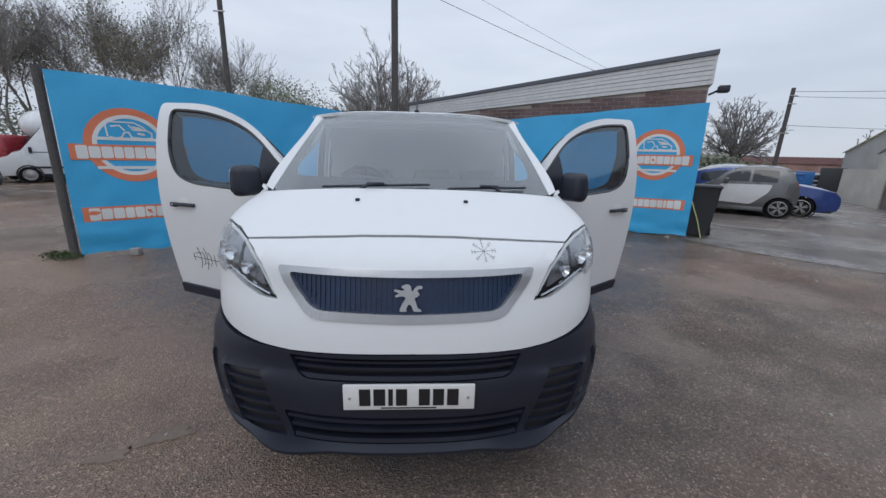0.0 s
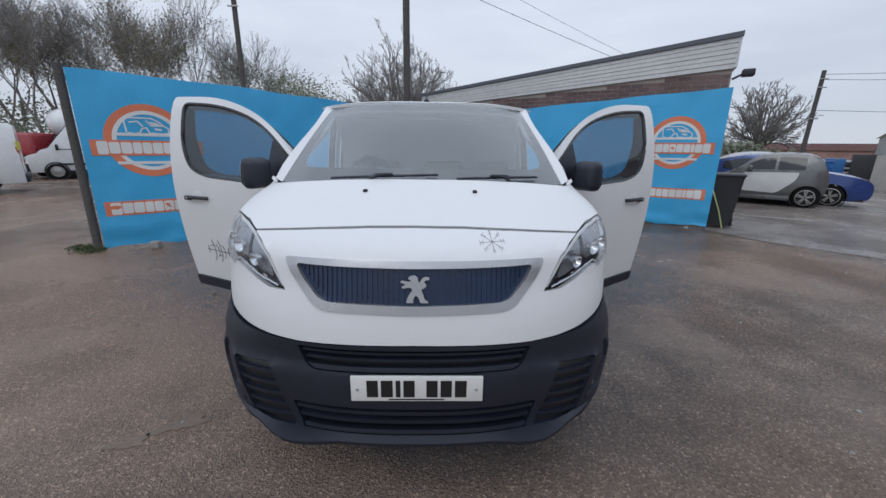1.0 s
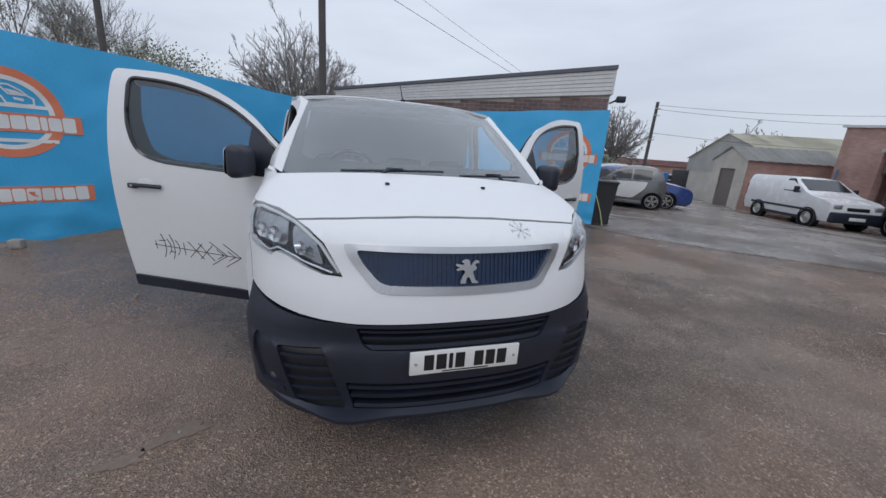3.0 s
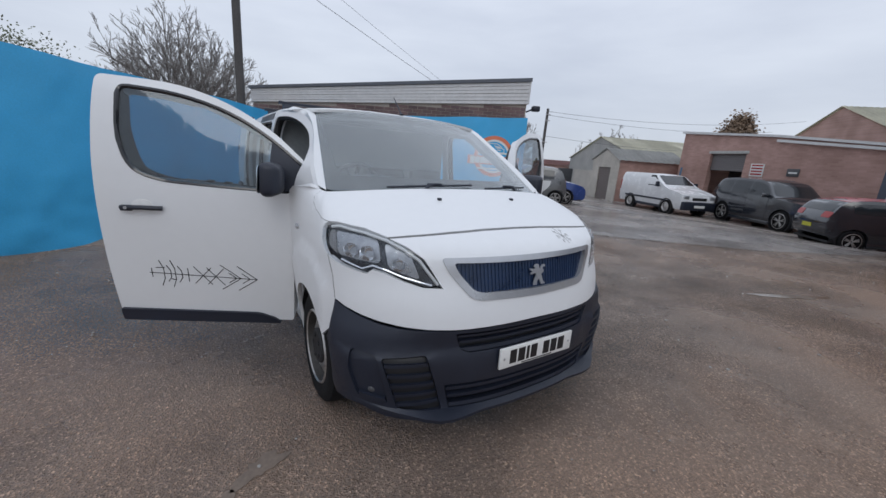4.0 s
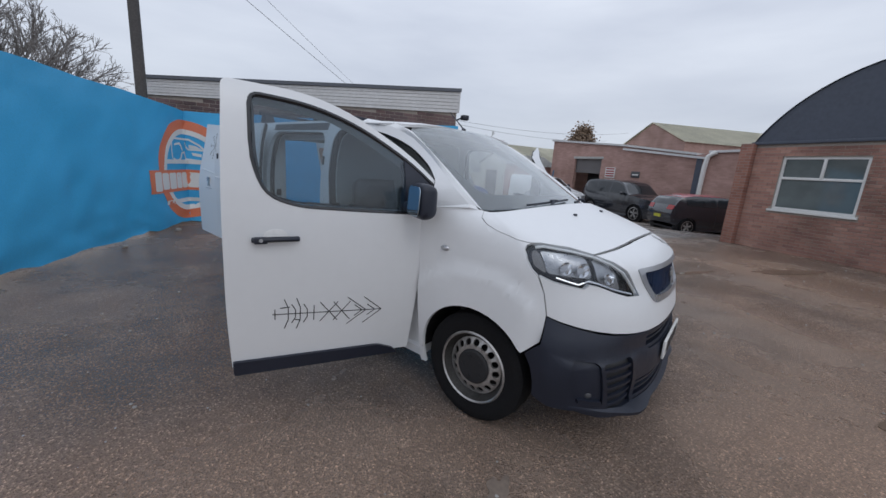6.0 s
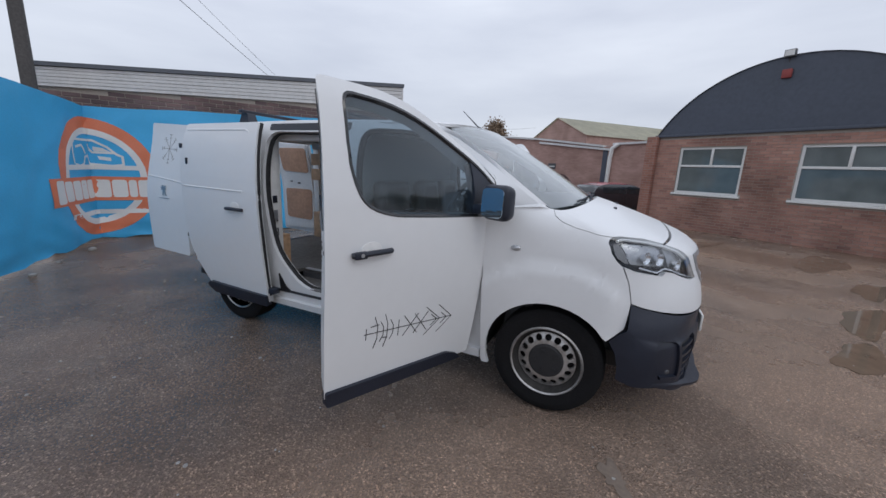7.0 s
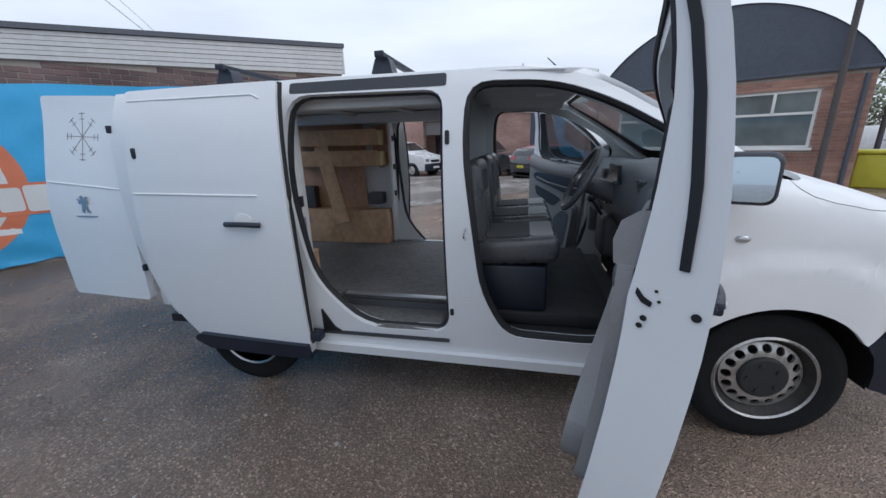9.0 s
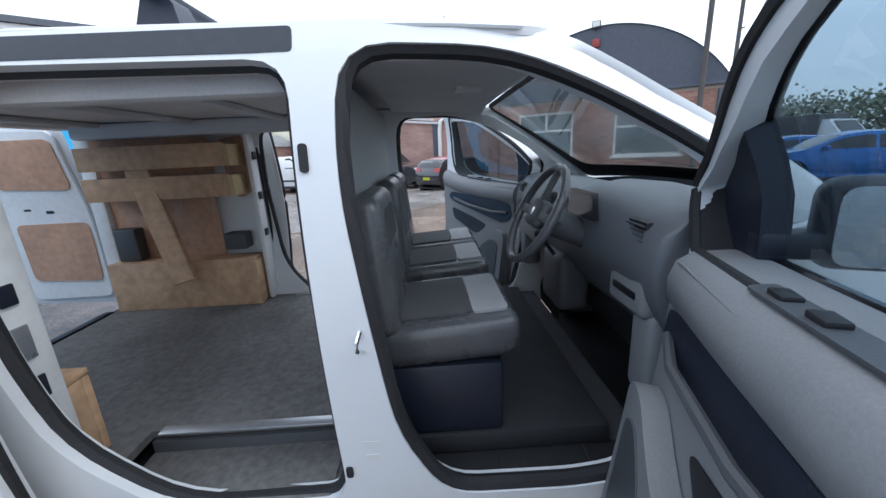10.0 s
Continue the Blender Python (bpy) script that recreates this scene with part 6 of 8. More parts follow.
for side in (-1, 1):
    sliding_door(side)
    part("slide_track", line_on([(2.36, 0.372), (3.25, 0.366)], flank(side, 0.022), 0.011, 6), INK, van, "dark slot of the sliding door track")
    part("head_track", sheet(rounded([(2.345, 1.688), (3.150, 1.692), (3.150, 1.742), (2.345, 1.744)], 0.012), [], flank(side, 0.030), 0.03, 0.12, side, 0.004), mat("dark_track_grey", (0.020, 0.024, 0.034), 0.5, var=0.2) if "dark_track_grey" not in bpy.data.materials else bpy.data.materials["dark_track_grey"], van, "dark upper track of the sliding door")
    part("track_bracket", sheet(rounded([(3.125, 0.375), (3.005, 0.375), (3.05, 0.405), (3.115, 0.53)], 0.015), [], flank(side, 0.024), 0.01, 0.1, side, 0.006), INK, van)
    for y, z, h in ((2.30, 1.46, 0.032), (2.30, 0.56, 0.02)):
        part("pillar_stop", sheet(rounded([(y + 0.028, z - h), (y + 0.048, z - h), (y + 0.048, z + h), (y + 0.028, z + h)], 0.009), [], flank(side, 0.026), 0.008, 0.1, side, 0.004), RUBBER, van)
    hook = bmesh.new()
    hp = Vector(flank(side, 0.026)(2.258, 1.005))
    tube(hook, [hp + Vector((0, -0.005, 0.03)), hp + Vector((side * 0.03, 0, 0.012)), hp + Vector((side * 0.03, 0, -0.012)), hp + Vector((0, -0.005, -0.03))], 0.006, 6)
    part("latch_hook", hook, CHROME, van)
    for z0 in (0.66, 0.61):
        part("sticker", sheet(rounded([(2.24, z0 - 0.014), (2.285, z0 - 0.014), (2.285, z0 + 0.014), (2.24, z0 + 0.014)], 0.002), [], flank(side, 0.0275), 0.001, 0.2, side, 0.001), PLATEW, van)
    part("sill", sheet([(1.29, 0.225), (3.40, 0.235), (3.40, 0.29), (1.29, 0.285)], [], flank(side, 0.0), 0.05, 0.15, side), WHITE, van, "white sill below the doors")


# rear doors, swung back square to the tail
def rear_door(side):
    def lean(z):
        return 0.13 * smooth_step(0.95, 1.85, z) ** 1.2
    f = lambda s, z: (side * (0.885 - lean(z)), 4.335 + s, z)
    out = rounded([(0.0, 0.50, .03), (0.61, 0.52, .03), (0.635, 1.0, .2), (0.62, 1.785, .03), (0.02, 1.755, .04), (0.0, 1.2, .2)], 0.04)
    d = part("rear_door", sheet(out, [], f, 0.045, 0.1, side), WHITE, van, "white rear door swung open")
    part("crease", line_on([(0.05, 1.215), (0.61, 1.265)], f, 0.006, 6), WHITE, d)
    part("door_inner", sheet(rounded([(0.03, 0.56), (0.57, 0.56), (0.57, 1.70), (0.03, 1.69)], 0.06), [], lambda s, z: (side * (0.835 - lean(z)), 4.335 + s, z), 0.02, 0.15, side), WHITE_IN, d)
    for z0, z1 in ((0.68, 1.10), (1.32, 1.64)):
        part("plywood_lining", sheet(rounded([(0.06, z0), (0.52, z0 + 0.02), (0.53, z1), (0.05, z1)], 0.05), [], lambda s, z: (side * (0.812 - lean(z)), 4.335 + s, z), 0.006, 0.15, side), PLY, d, "brown plywood lining")
    for z in (0.72, 1.56):
        part("hinge", mbox(side * 0.872 - 0.014, side * 0.872 + 0.010, 4.32, 4.345, z - 0.022, z + 0.022, 0.006), BLACK, d)
    if side < 0:
        st = bmesh.new()
        star(st, f, 0.31, 1.53, 0.125, 0.0022, 1, 1.15)
        part("drawn_star", st, SHUTTER, d, "thin grey star drawing")
        part("emblem", sheet([(x, z) for x, z in EMBLEM], [], lambda q, z: (side * 0.885, 4.665 - q, 1.075 + z), 0.004, 0.03, side, 0.003), SATIN, d, "silver emblem")
        em = bmesh.new()
        box(em, side * 0.885 - 0.004, side * 0.885 + 0.002, 4.585, 4.745, 1.048, 1.054)
        part("name_strip", em, SATIN, d, "thin silver strip")
    else:
        for y, z in ((4.58, 1.17), (4.72, 1.19), (4.62, 1.24)):
            part("latch", mbox(side * 0.795, side * 0.81, y, y + 0.05, z, z + 0.02, 0.004), INK, d)
    return d


for side in (-1, 1):
    rear_door(side)
part("rear_bumper", mbox(-0.68, 0.68, 4.20, 4.33, 0.42, 0.50, 0.03, 3), BLACK, van, "black rear bumper")
part("rear_header", mbox(-0.70, 0.70, 4.22, 4.30, 1.68, 1.75, 0.02), WHITE_IN, van)
part("underbody", mbox(-0.55, 0.55, 0.16, 4.10, 0.24, 0.34), INK, van)
part("floor_pan", mbox(-0.84, 0.84, 1.30, 4.26, 0.335, 0.385), INK, van)


# ---- inside the van: load space ----
part("load_floor", mbox(-0.575, 0.83, 2.31, 4.26, 0.47, 0.50), MAT_FLOOR, van, "dark scuffed load floor")
part("load_floor", mbox(-0.83, -0.575, 3.14, 4.26, 0.47, 0.50), MAT_FLOOR, van)
part("step_well", mbox(-0.86, -0.575, 2.34, 3.13, 0.405, 0.425), MAT_FLOOR, van, "dark step well at the sliding door")
part("step_riser", mbox(-0.60, -0.578, 2.34, 3.13, 0.425, 0.47), DARKGREY, van)
part("floor_edge_strip", mbox(-0.605, -0.560, 2.36, 3.10, 0.500, 0.508, 0.003), SATIN, van, "bright aluminium floor edge")
part("floor_edge_strip", mbox(0.76, 0.80, 2.40, 3.06, 0.500, 0.507, 0.003), SATIN, van)
well = bmesh.new()
box(well, -0.84, -0.62, 2.42, 3.05, 0.425, 0.433, 0.003, 2)
part("step_tray", well, MAT_FLOOR, van)
part("bulkhead", mbox(-0.81, 0.81, 2.325, 2.35, 0.40, 1.70, 0.005), mat("grey_bulkhead_panel", (0.34, 0.35, 0.35), 0.6, var=0.12, scale=2, fine=60), van, "grey bulkhead between cab and load space")
part("roof_lining", mbox(-0.70, 0.70, 2.36, 4.22, 1.715, 1.73, 0.004), HEADLIN, van, "grey roof lining of the load space")
for y in (2.42, 2.95, 3.5, 4.05):
    part("roof_bow", mbox(-0.70, 0.70, y - 0.03, y + 0.03, 1.685, 1.714, 0.008), HEADLIN, van)
for side in (-1, 1):
    part("cant_rail", mbox(side * 0.70 - 0.05, side * 0.70 + 0.03, 2.36, 4.22, 1.62, 1.712, 0.02), HEADLIN, van)
    part("wheel_box", mbox(side * 0.76 - 0.08, side * 0.76 + 0.08, 3.36, 4.22, 0.50, 0.80, 0.03), WHITE_IN, van)
    part("rear_post", mbox(side * 0.80 - 0.05, side * 0.80 + 0.03, 4.20, 4.30, 0.45, 1.66, 0.02), WHITE_IN, van)
part("side_lining", mbox(0.792, 0.80, 3.50, 4.20, 0.82, 1.38, 0.002), PLY, van, "brown plywood side lining")
upl = sheet([(3.48, 1.385), (4.20, 1.385), (4.20, 1.62), (3.48, 1.62)], [], flank(1, 0.135), 0.006, 0.3, 1)
part("side_lining", upl, PLY, van)
part("side_lining", sheet(rounded([(3.235, 1.27), (3.36, 1.20), (3.42, 1.30), (3.42, 1.60), (3.25, 1.62)], 0.04), [], flank(1, 0.112), 0.006, 0.2, 1, -0.004), PLY, van)
part("door_jamb", mbox(0.735, 0.865, 3.200, 3.232, 0.50, 1.64, 0.012, 2), WHITE_IN, van, "white jamb of the far sliding door opening")
part("jamb_seal", tube(bmesh.new(), [(0.845, 3.192, 0.52), (0.85, 3.190, 1.1), (0.835, 3.192, 1.62)], 0.012, 6), RUBBER, van)
for z in (0.95, 1.20, 1.46):
    part("jamb_latch", mbox(0.755, 0.80, 3.188, 3.1995, z, z + 0.05, 0.004), BLACK, van)
part("door_jamb", mbox(-0.855, -0.735, 3.206, 3.236, 0.50, 1.64, 0.012, 2), WHITE_IN, van, "white jamb of the sliding door opening")
for z, h in ((0.86, 0.035), (1.00, 0.05), (1.14, 0.03)):
    part("jamb_latch", mbox(-0.835, -0.79, 3.196, 3.2055, z - h, z + h, 0.004), BLACK if h < 0.04 else SATIN, van)
rack = thing("timber_rack", "brown timber shelving frame fixed along the load space side", "shelf frame")
part("lower_board", mbox(0.635, 0.665, 3.24, 4.20, 0.502, 0.83, 0.004), PINE, rack, "wide brown lower board")
part("board_top", mbox(0.666, 0.79, 3.25, 4.20, 0.805, 0.828, 0.003), PINE, rack)
part("board_end", mbox(0.666, 0.79, 3.24, 3.262, 0.502, 0.804, 0.003), PINE, rack)
for z0, z1 in ((1.43, 1.57), (1.245, 1.385)):
    part("shelf_rail", mbox(0.60, 0.628, 3.30, 4.18, z0, z1, 0.004), PINE, rack, "brown rail")
    part("rail_bracket", mbox(0.60, 0.79, 3.268, 3.299, z0, z1 - 0.01, 0.003), PINEEND, rack, "pale sawn bracket")
    part("rail_bracket", mbox(0.629, 0.79, 4.15, 4.18, z0, z1 - 0.01, 0.003), PINE, rack)
post = bmesh.new()
box(post, -0.02, 0.02, -0.07, 0.07, -0.42, 0.42, 0.004, 1, pose(0.595, 3.765, 1.12, -16, 8, 0))
part("upright", post, PINE, rack, "leaning brown upright")
for y in (3.42, 3.62):
    part("hook", tube(bmesh.new(), [(0.61, y, 1.245), (0.61, y, 1.17), (0.60, y + 0.015, 1.15)], 0.004, 6), SATIN, rack)
part("black_box", mbox(0.68, 0.79, 3.30, 3.44, 0.88, 0.99, 0.01), DARKGREY, rack)
part("black_box", mbox(0.70, 0.79, 4.02, 4.16, 0.83, 1.05, 0.01), DARKGREY, rack)
box_r = thing("timber_wheel_box", "brown timber boxing over the wheel arch", "timber box")
part("front_board", mbox(-0.66, -0.632, 3.24, 4.20, 0.502, 0.79, 0.004), PINE, box_r)
part("end_board", mbox(-0.80, -0.662, 3.24, 3.266, 0.502, 0.79, 0.004), PINE, box_r)
part("top_board", mbox(-0.80, -0.630, 3.24, 4.20, 0.792, 0.815, 0.004), PINE, box_r)

# ---- inside the van: cab ----
part("cab_floor", mbox(-0.82, 0.82, 1.32, 2.32, 0.39, 0.415), DARKGREY, van, "black rubber cab floor")
for side in (-1, 1):
    part("cab_step", mbox(side * 0.76 - 0.08, side * 0.76 + 0.08, 1.42, 2.10, 0.405, 0.418, 0.005), RUBBER, van)
    for k in range(4):
        part("step_rib", mbox(side * 0.76 - 0.075, side * 0.76 + 0.07, 1.55 + 0.1 * k, 1.57 + 0.1 * k, 0.418, 0.423, 0.002), RUBBER, van)
part("cab_riser", mbox(-0.70, 0.70, 1.46, 2.27, 0.416, 0.50, 0.02), RUBBER, van)
part("firewall", mbox(-0.83, 0.83, 0.98, 1.02, 0.40, 1.20), INK, van)
part("cab_roof_lining", sheet([(-0.68, 1.70), (0.68, 1.70), (0.70, 2.27), (-0.70, 2.27)], [], lambda x, y: (x, y, roof_top(x, y)[2] - 0.06), 0.015, 0.2), HEADLIN, van, "grey cab roof lining")
part("interior_lamp", mbox(-0.07, 0.07, 1.80, 1.92, 1.715, 1.735, 0.008), PLATEW, van)
# moulded dashboard
prof = [(0.95, 1.225), (1.10, 1.265), (1.26, 1.285), (1.37, 1.265), (1.43, 1.20), (1.45, 1.10), (1.43, 1.0), (1.38, 0.90), (1.31, 0.82), (1.18, 0.74), (1.03, 0.72)]
dash = bmesh.new()
rows = []
xs = [-0.835, -0.815, -0.70, -0.55, -0.42, -0.30, -0.15, 0.0, 0.2, 0.45, 0.70, 0.815, 0.835]
for x in xs:
    bulge = 0.05 * math.exp(-((x + 0.42) / 0.22) ** 2)
    dip = 0.03 * math.exp(-((x - 0.05) / 0.15) ** 2)
    rows.append([dash.verts.new((x, y + (bulge if z > 1.0 else 0) - (0.02 if abs(x) > 0.82 else 0), z + (bulge * 0.9 if z > 1.15 else 0) - (dip if y > 1.3 else 0))) for y, z in prof])
for A, B in zip(rows, rows[1:]):
    for j in range(len(prof) - 1):
        dash.faces.new((A[j], A[j + 1], B[j + 1], B[j]))
dash.faces.new(rows[0]); dash.faces.new(rows[-1][::-1])
dsh = part("dashboard", dash, DASH, van, "black moulded dashboard", 50)
part("glovebox", mbox(0.28, 0.74, 1.405, 1.45, 0.90, 1.05, 0.02, 3), GREYPLASTIC, dsh, "grey glovebox lid")
part("dash_shelf", mbox(0.30, 0.72, 1.40, 1.452, 1.085, 1.13, 0.015), INK, dsh)
part("kick_panel", mbox(-0.80, -0.68, 1.30, 1.42, 0.66, 0.95, 0.03, 3), GREYPLASTIC, dsh)
part("kick_panel", mbox(0.68, 0.80, 1.30, 1.42, 0.66, 0.95, 0.03, 3), GREYPLASTIC, dsh)
for x in (-0.70, -0.14, 0.14, 0.72):
    v = part("air_vent", mbox(x - 0.055, x + 0.055, 1.405, 1.438, 1.165, 1.235, 0.012, 2), INK, dsh)
    for k in range(4):
        part("vent_slat", mbox(x - 0.048, x + 0.048, 1.432, 1.444, 1.173 + 0.015 * k, 1.178 + 0.015 * k), DARKGREY, v)
part("lower_panel", mbox(-0.78, -0.56, 1.36, 1.442, 0.93, 1.07, 0.025, 3), GREYPLASTIC, dsh, "grey lower dash panel")
part("coin_slot", mbox(-0.74, -0.60, 1.438, 1.446, 0.985, 1.01, 0.004), INK, dsh)
part("radio", mbox(-0.09, 0.09, 1.40, 1.455, 1.02, 1.115, 0.008), GLOSSBLACK, dsh)
cl = sheet([(-0.54, 1.20), (-0.30, 1.20), (-0.32, 1.295), (-0.52, 1.295)], [], lambda x, z: (x, 1.478, z), 0.02, 0.2)
part("instrument_panel", cl, GLOSSBLACK, dsh, "dark instrument panel")
con = bmesh.new()
box(con, -0.12, 0.16, 1.30, 1.46, 0.66, 0.95, 0.04, 3)
part("gear_console", con, DARKGREY, dsh)
gs = tube(bmesh.new(), [(-0.04, 1.46, 0.94), (-0.04, 1.53, 1.04)], 0.010, 8)
bmesh.ops.create_uvsphere(gs, u_segments=12, v_segments=8, radius=0.026, matrix=Matrix.Translation((-0.04, 1.535, 1.05)))
part("gear_lever", gs, BLACK, dsh)
# steering wheel
sw = thing("steering_wheel", "black three-spoke steering wheel in the van cab", "steering wheel", at=(-0.40, 1.66, 1.215))
sw.rotation_euler = (radians(-62), 0, 0)
rim = tube(bmesh.new(), [(0.188 * math.cos(2 * math.pi * i / 40), 0.188 * math.sin(2 * math.pi * i / 40), 0) for i in range(40)], 0.0165, 10, closed=True)
part("rim", rim, SEATVINYL, sw)
hub = bmesh.new()
box(hub, -0.07, 0.07, -0.06, 0.05, -0.035, 0.015, 0.025, 3)
part("hub", hub, DARKGREY, sw)
for a in (0, 180, 270):
    part("spoke", mbox(0.05, 0.185, -0.018, 0.018, -0.012, 0.008, 0.006, 2, pose(0, 0, 0, 0, 0, a)), DARKGREY, sw)
part("hub_emblem", mbox(-0.012, 0.012, -0.02, 0.012, 0.014, 0.018, 0.002), CHROME, sw)
col = tube(bmesh.new(), [(-0.40, 1.63, 1.19), (-0.40, 1.36, 1.08)], 0.05, 12, 0.06)
part("steering_column", col, DARKGREY, dsh)
for sx in (-1, 1):
    part("stalk", tube(bmesh.new(), [(-0.40, 1.60, 1.18), (-0.40 + sx * 0.15, 1.62, 1.20)], 0.009, 6), BLACK, dsh)


def seat(x, w):
    s = thing("van_seat", "black and grey upholstered van seat with vinyl bolsters", "seat", "seats in the van cab", at=(x, 2.02, 0.50))
    base = bmesh.new()
    box(base, -w * 0.46, w * 0.46, -0.18, 0.24, 0.0, 0.27, 0.02, 2)
    part("seat_base", base, BLACK, s, "black plastic seat base")
    cu = bmesh.new()
    box(cu, -w / 2, w / 2, -0.24, 0.23, 0.25, 0.40, 0.05, 4)
    for v in cu.verts:
        v.co.z += 0.035 * max(0, -v.co.y / 0.26) + 0.02 * (abs(v.co.x) / (w / 2)) ** 4
    c = part("cushion", cu, SEATVINYL, s, "black vinyl cushion", 60)
    def top(u, v):
        return (u, v, 0.413 + 0.0256 * (0.18 - v) / 0.37)
    part("cushion_panel", sheet(rounded([(-w * 0.36, -0.08), (w * 0.36, -0.08), (w * 0.36, 0.22), (-w * 0.36, 0.22)], 0.02), [], top, 0.01, 0.06, 1, 0.004), SEATFAB, c, "dark fabric panel")
    part("cushion_band", sheet(rounded([(-w * 0.36, -0.205), (w * 0.36, -0.205), (w * 0.36, -0.085), (-w * 0.36, -0.085)], 0.02), [], top, 0.01, 0.06, 1, 0.004), SEATGREY, c, "pale grey fabric band")
    bk = bmesh.new()
    box(bk, -w / 2, w / 2, -0.055, 0.055, 0.0, 0.47, 0.05, 4)
    for v in bk.verts:
        v.co.x *= 1 - 0.18 * (max(0, v.co.z) / 0.47) ** 2
        v.co.y += -0.018 * (abs(v.co.x) / (w / 2)) ** 3
    bmesh.ops.transform(bk, matrix=pose(0, 0.215, 0.37, -5, 0, 0), verts=bk.verts)
    b = part("backrest", bk, SEATVINYL, s, "black vinyl backrest", 60)
    pan = sheet(rounded([(-w * 0.33, 0.06), (w * 0.33, 0.06), (w * 0.27, 0.41), (-w * 0.27, 0.41)], 0.04), [], lambda u, v: (u, -0.056, v), 0.008, 0.1, 1, 0.006)
    bmesh.ops.transform(pan, matrix=pose(0, 0.215, 0.37, -5, 0, 0), verts=pan.verts)
    part("backrest_panel", pan, SEATFAB, b)
    return s


seat(-0.46, 0.50)
seat(0.14, 0.42)
seat(0.57, 0.42)


# ---- parked vehicles ----
def car(name, label, cat, x, y, heading, L, W, prof, belt, wheel_r, axles, glass, screens, body, roofm=None, lower=None, doors=(), crown=0.05, group="parked vehicles", extra=None):
    """A parked car. prof: its outline seen from the side, (distance from the nose, height) from the foot of the nose over the roof to the foot of the tail; belt: waist height;
    glass: stretches of the side windows; screens: the two stretches of windscreen and rear window; doors: places of the door gaps."""
    c = thing(name, label, cat, group, at=(x, y, ground_z(x, y)))
    c.rotation_euler = (0, 0, radians(heading))
    P = rounded([(a, b, 0.22) for a, b in prof], 0.22, 5)
    top_y = [p[0] for p in P if p[1] > belt - 0.35]
    top_z = [p[1] for p in P if p[1] > belt - 0.35]
    H = max(top_z)
    def roof_z(yy):
        return lerp_table(yy, top_y, top_z)
    def hw(yy):
        k = abs(yy - L / 2) / (L / 2)
        return W / 2 * (1 - 0.20 * k ** 5)
    def skin(yy, z):
        if z <= belt:
            t = lerp_table(z, (0.18, 0.40, 0.62, belt), (0.92, 0.985, 1.0, 0.965))
        else:
            t = 0.965 - 0.20 * ((z - belt) / max(0.1, H - belt)) ** 1.2
        return hw(yy) * t
    dist = [0.0]
    for p, q in zip(P, P[1:]):
        dist.append(dist[-1] + math.hypot(q[0] - p[0], q[1] - p[1]))
    PY, PZ = [p[0] for p in P], [p[1] for p in P]
    def over(u, d):
        """The skin across the car: u from -1 to 1, d along the outline."""
        yy, z = lerp_table(d, dist, PY), lerp_table(d, dist, PZ)
        w = skin(yy, z)
        lift = crown * (1 - abs(u) ** 2.5)
        steep = smooth_step(0.0, 0.5, abs(lerp_table(d + 0.05, dist, PZ) - lerp_table(d - 0.05, dist, PZ)) / 0.1)
        fwd = -1 if yy < L / 2 else 1
        return (u * w, yy + fwd * lift * steep * 0.8, z + lift * (1 - steep))
    R = wheel_r * 1.13
    low = 0.20
    under = [(P[-1][0], low + 0.06)]
    for ya in reversed(axles):
        a0 = math.asin(min(1, (low - wheel_r) / R))
        under += [(ya + R * math.cos(a), wheel_r + R * math.sin(a)) for a in [a0 + (math.pi - 2 * a0) * k / 14 for k in range(15)]]
    under.append((P[0][0], low + 0.06))
    side_outline = list(P) + under
    for sx in (-1, 1):
        part("side_panel", sheet(side_outline, [], lambda yy, z: (sx * skin(yy, z), yy, z), 0.03, 0.22, sx), body, c, smooth=50)
        for ga, gb in glass:
            ys_ = [ga + (gb - ga) * k / 8 for k in range(9)]
            poly = [(ga, belt + 0.035), (gb, belt + 0.045)] + [(yy, max(belt + 0.06, roof_z(yy) - 0.085)) for yy in reversed(ys_)]
            part("side_window", sheet(rounded(poly, 0.03, 2), [], lambda yy, z: (sx * skin(yy, z), yy, z), 0.006, 0.25, sx, 0.005), CARGLASS, c, "dark side window", 50)
        for yd in doors:
            part("door_gap", line_on([(yd, 0.34), (yd + 0.02, belt)], lambda yy, z: (sx * (skin(yy, z) + 0.001), yy, z), 0.006, 4), INK, c)
            hy_ = yd - 0.20
            part("door_handle", mbox(sx * skin(hy_, belt - 0.13) - 0.012, sx * skin(hy_, belt - 0.13) + 0.016, hy_ - 0.08, hy_ + 0.08, belt - 0.145, belt - 0.115, 0.006), body, c)
        part("sill_trim", mbox(sx * W / 2 * 0.93 - 0.03, sx * W / 2 * 0.93 + 0.02, axles[0] + R, axles[1] - R, 0.17, 0.30, 0.02), lower or BLACK, c)
        ym = glass[0][0] + 0.06
        part("door_mirror", mbox(sx * (skin(ym, belt) + 0.09) - 0.10, sx * (skin(ym, belt) + 0.09) + 0.07, ym - 0.06, ym + 0.05, belt, belt + 0.14, 0.035, 3), body if lower is None else lower, c)
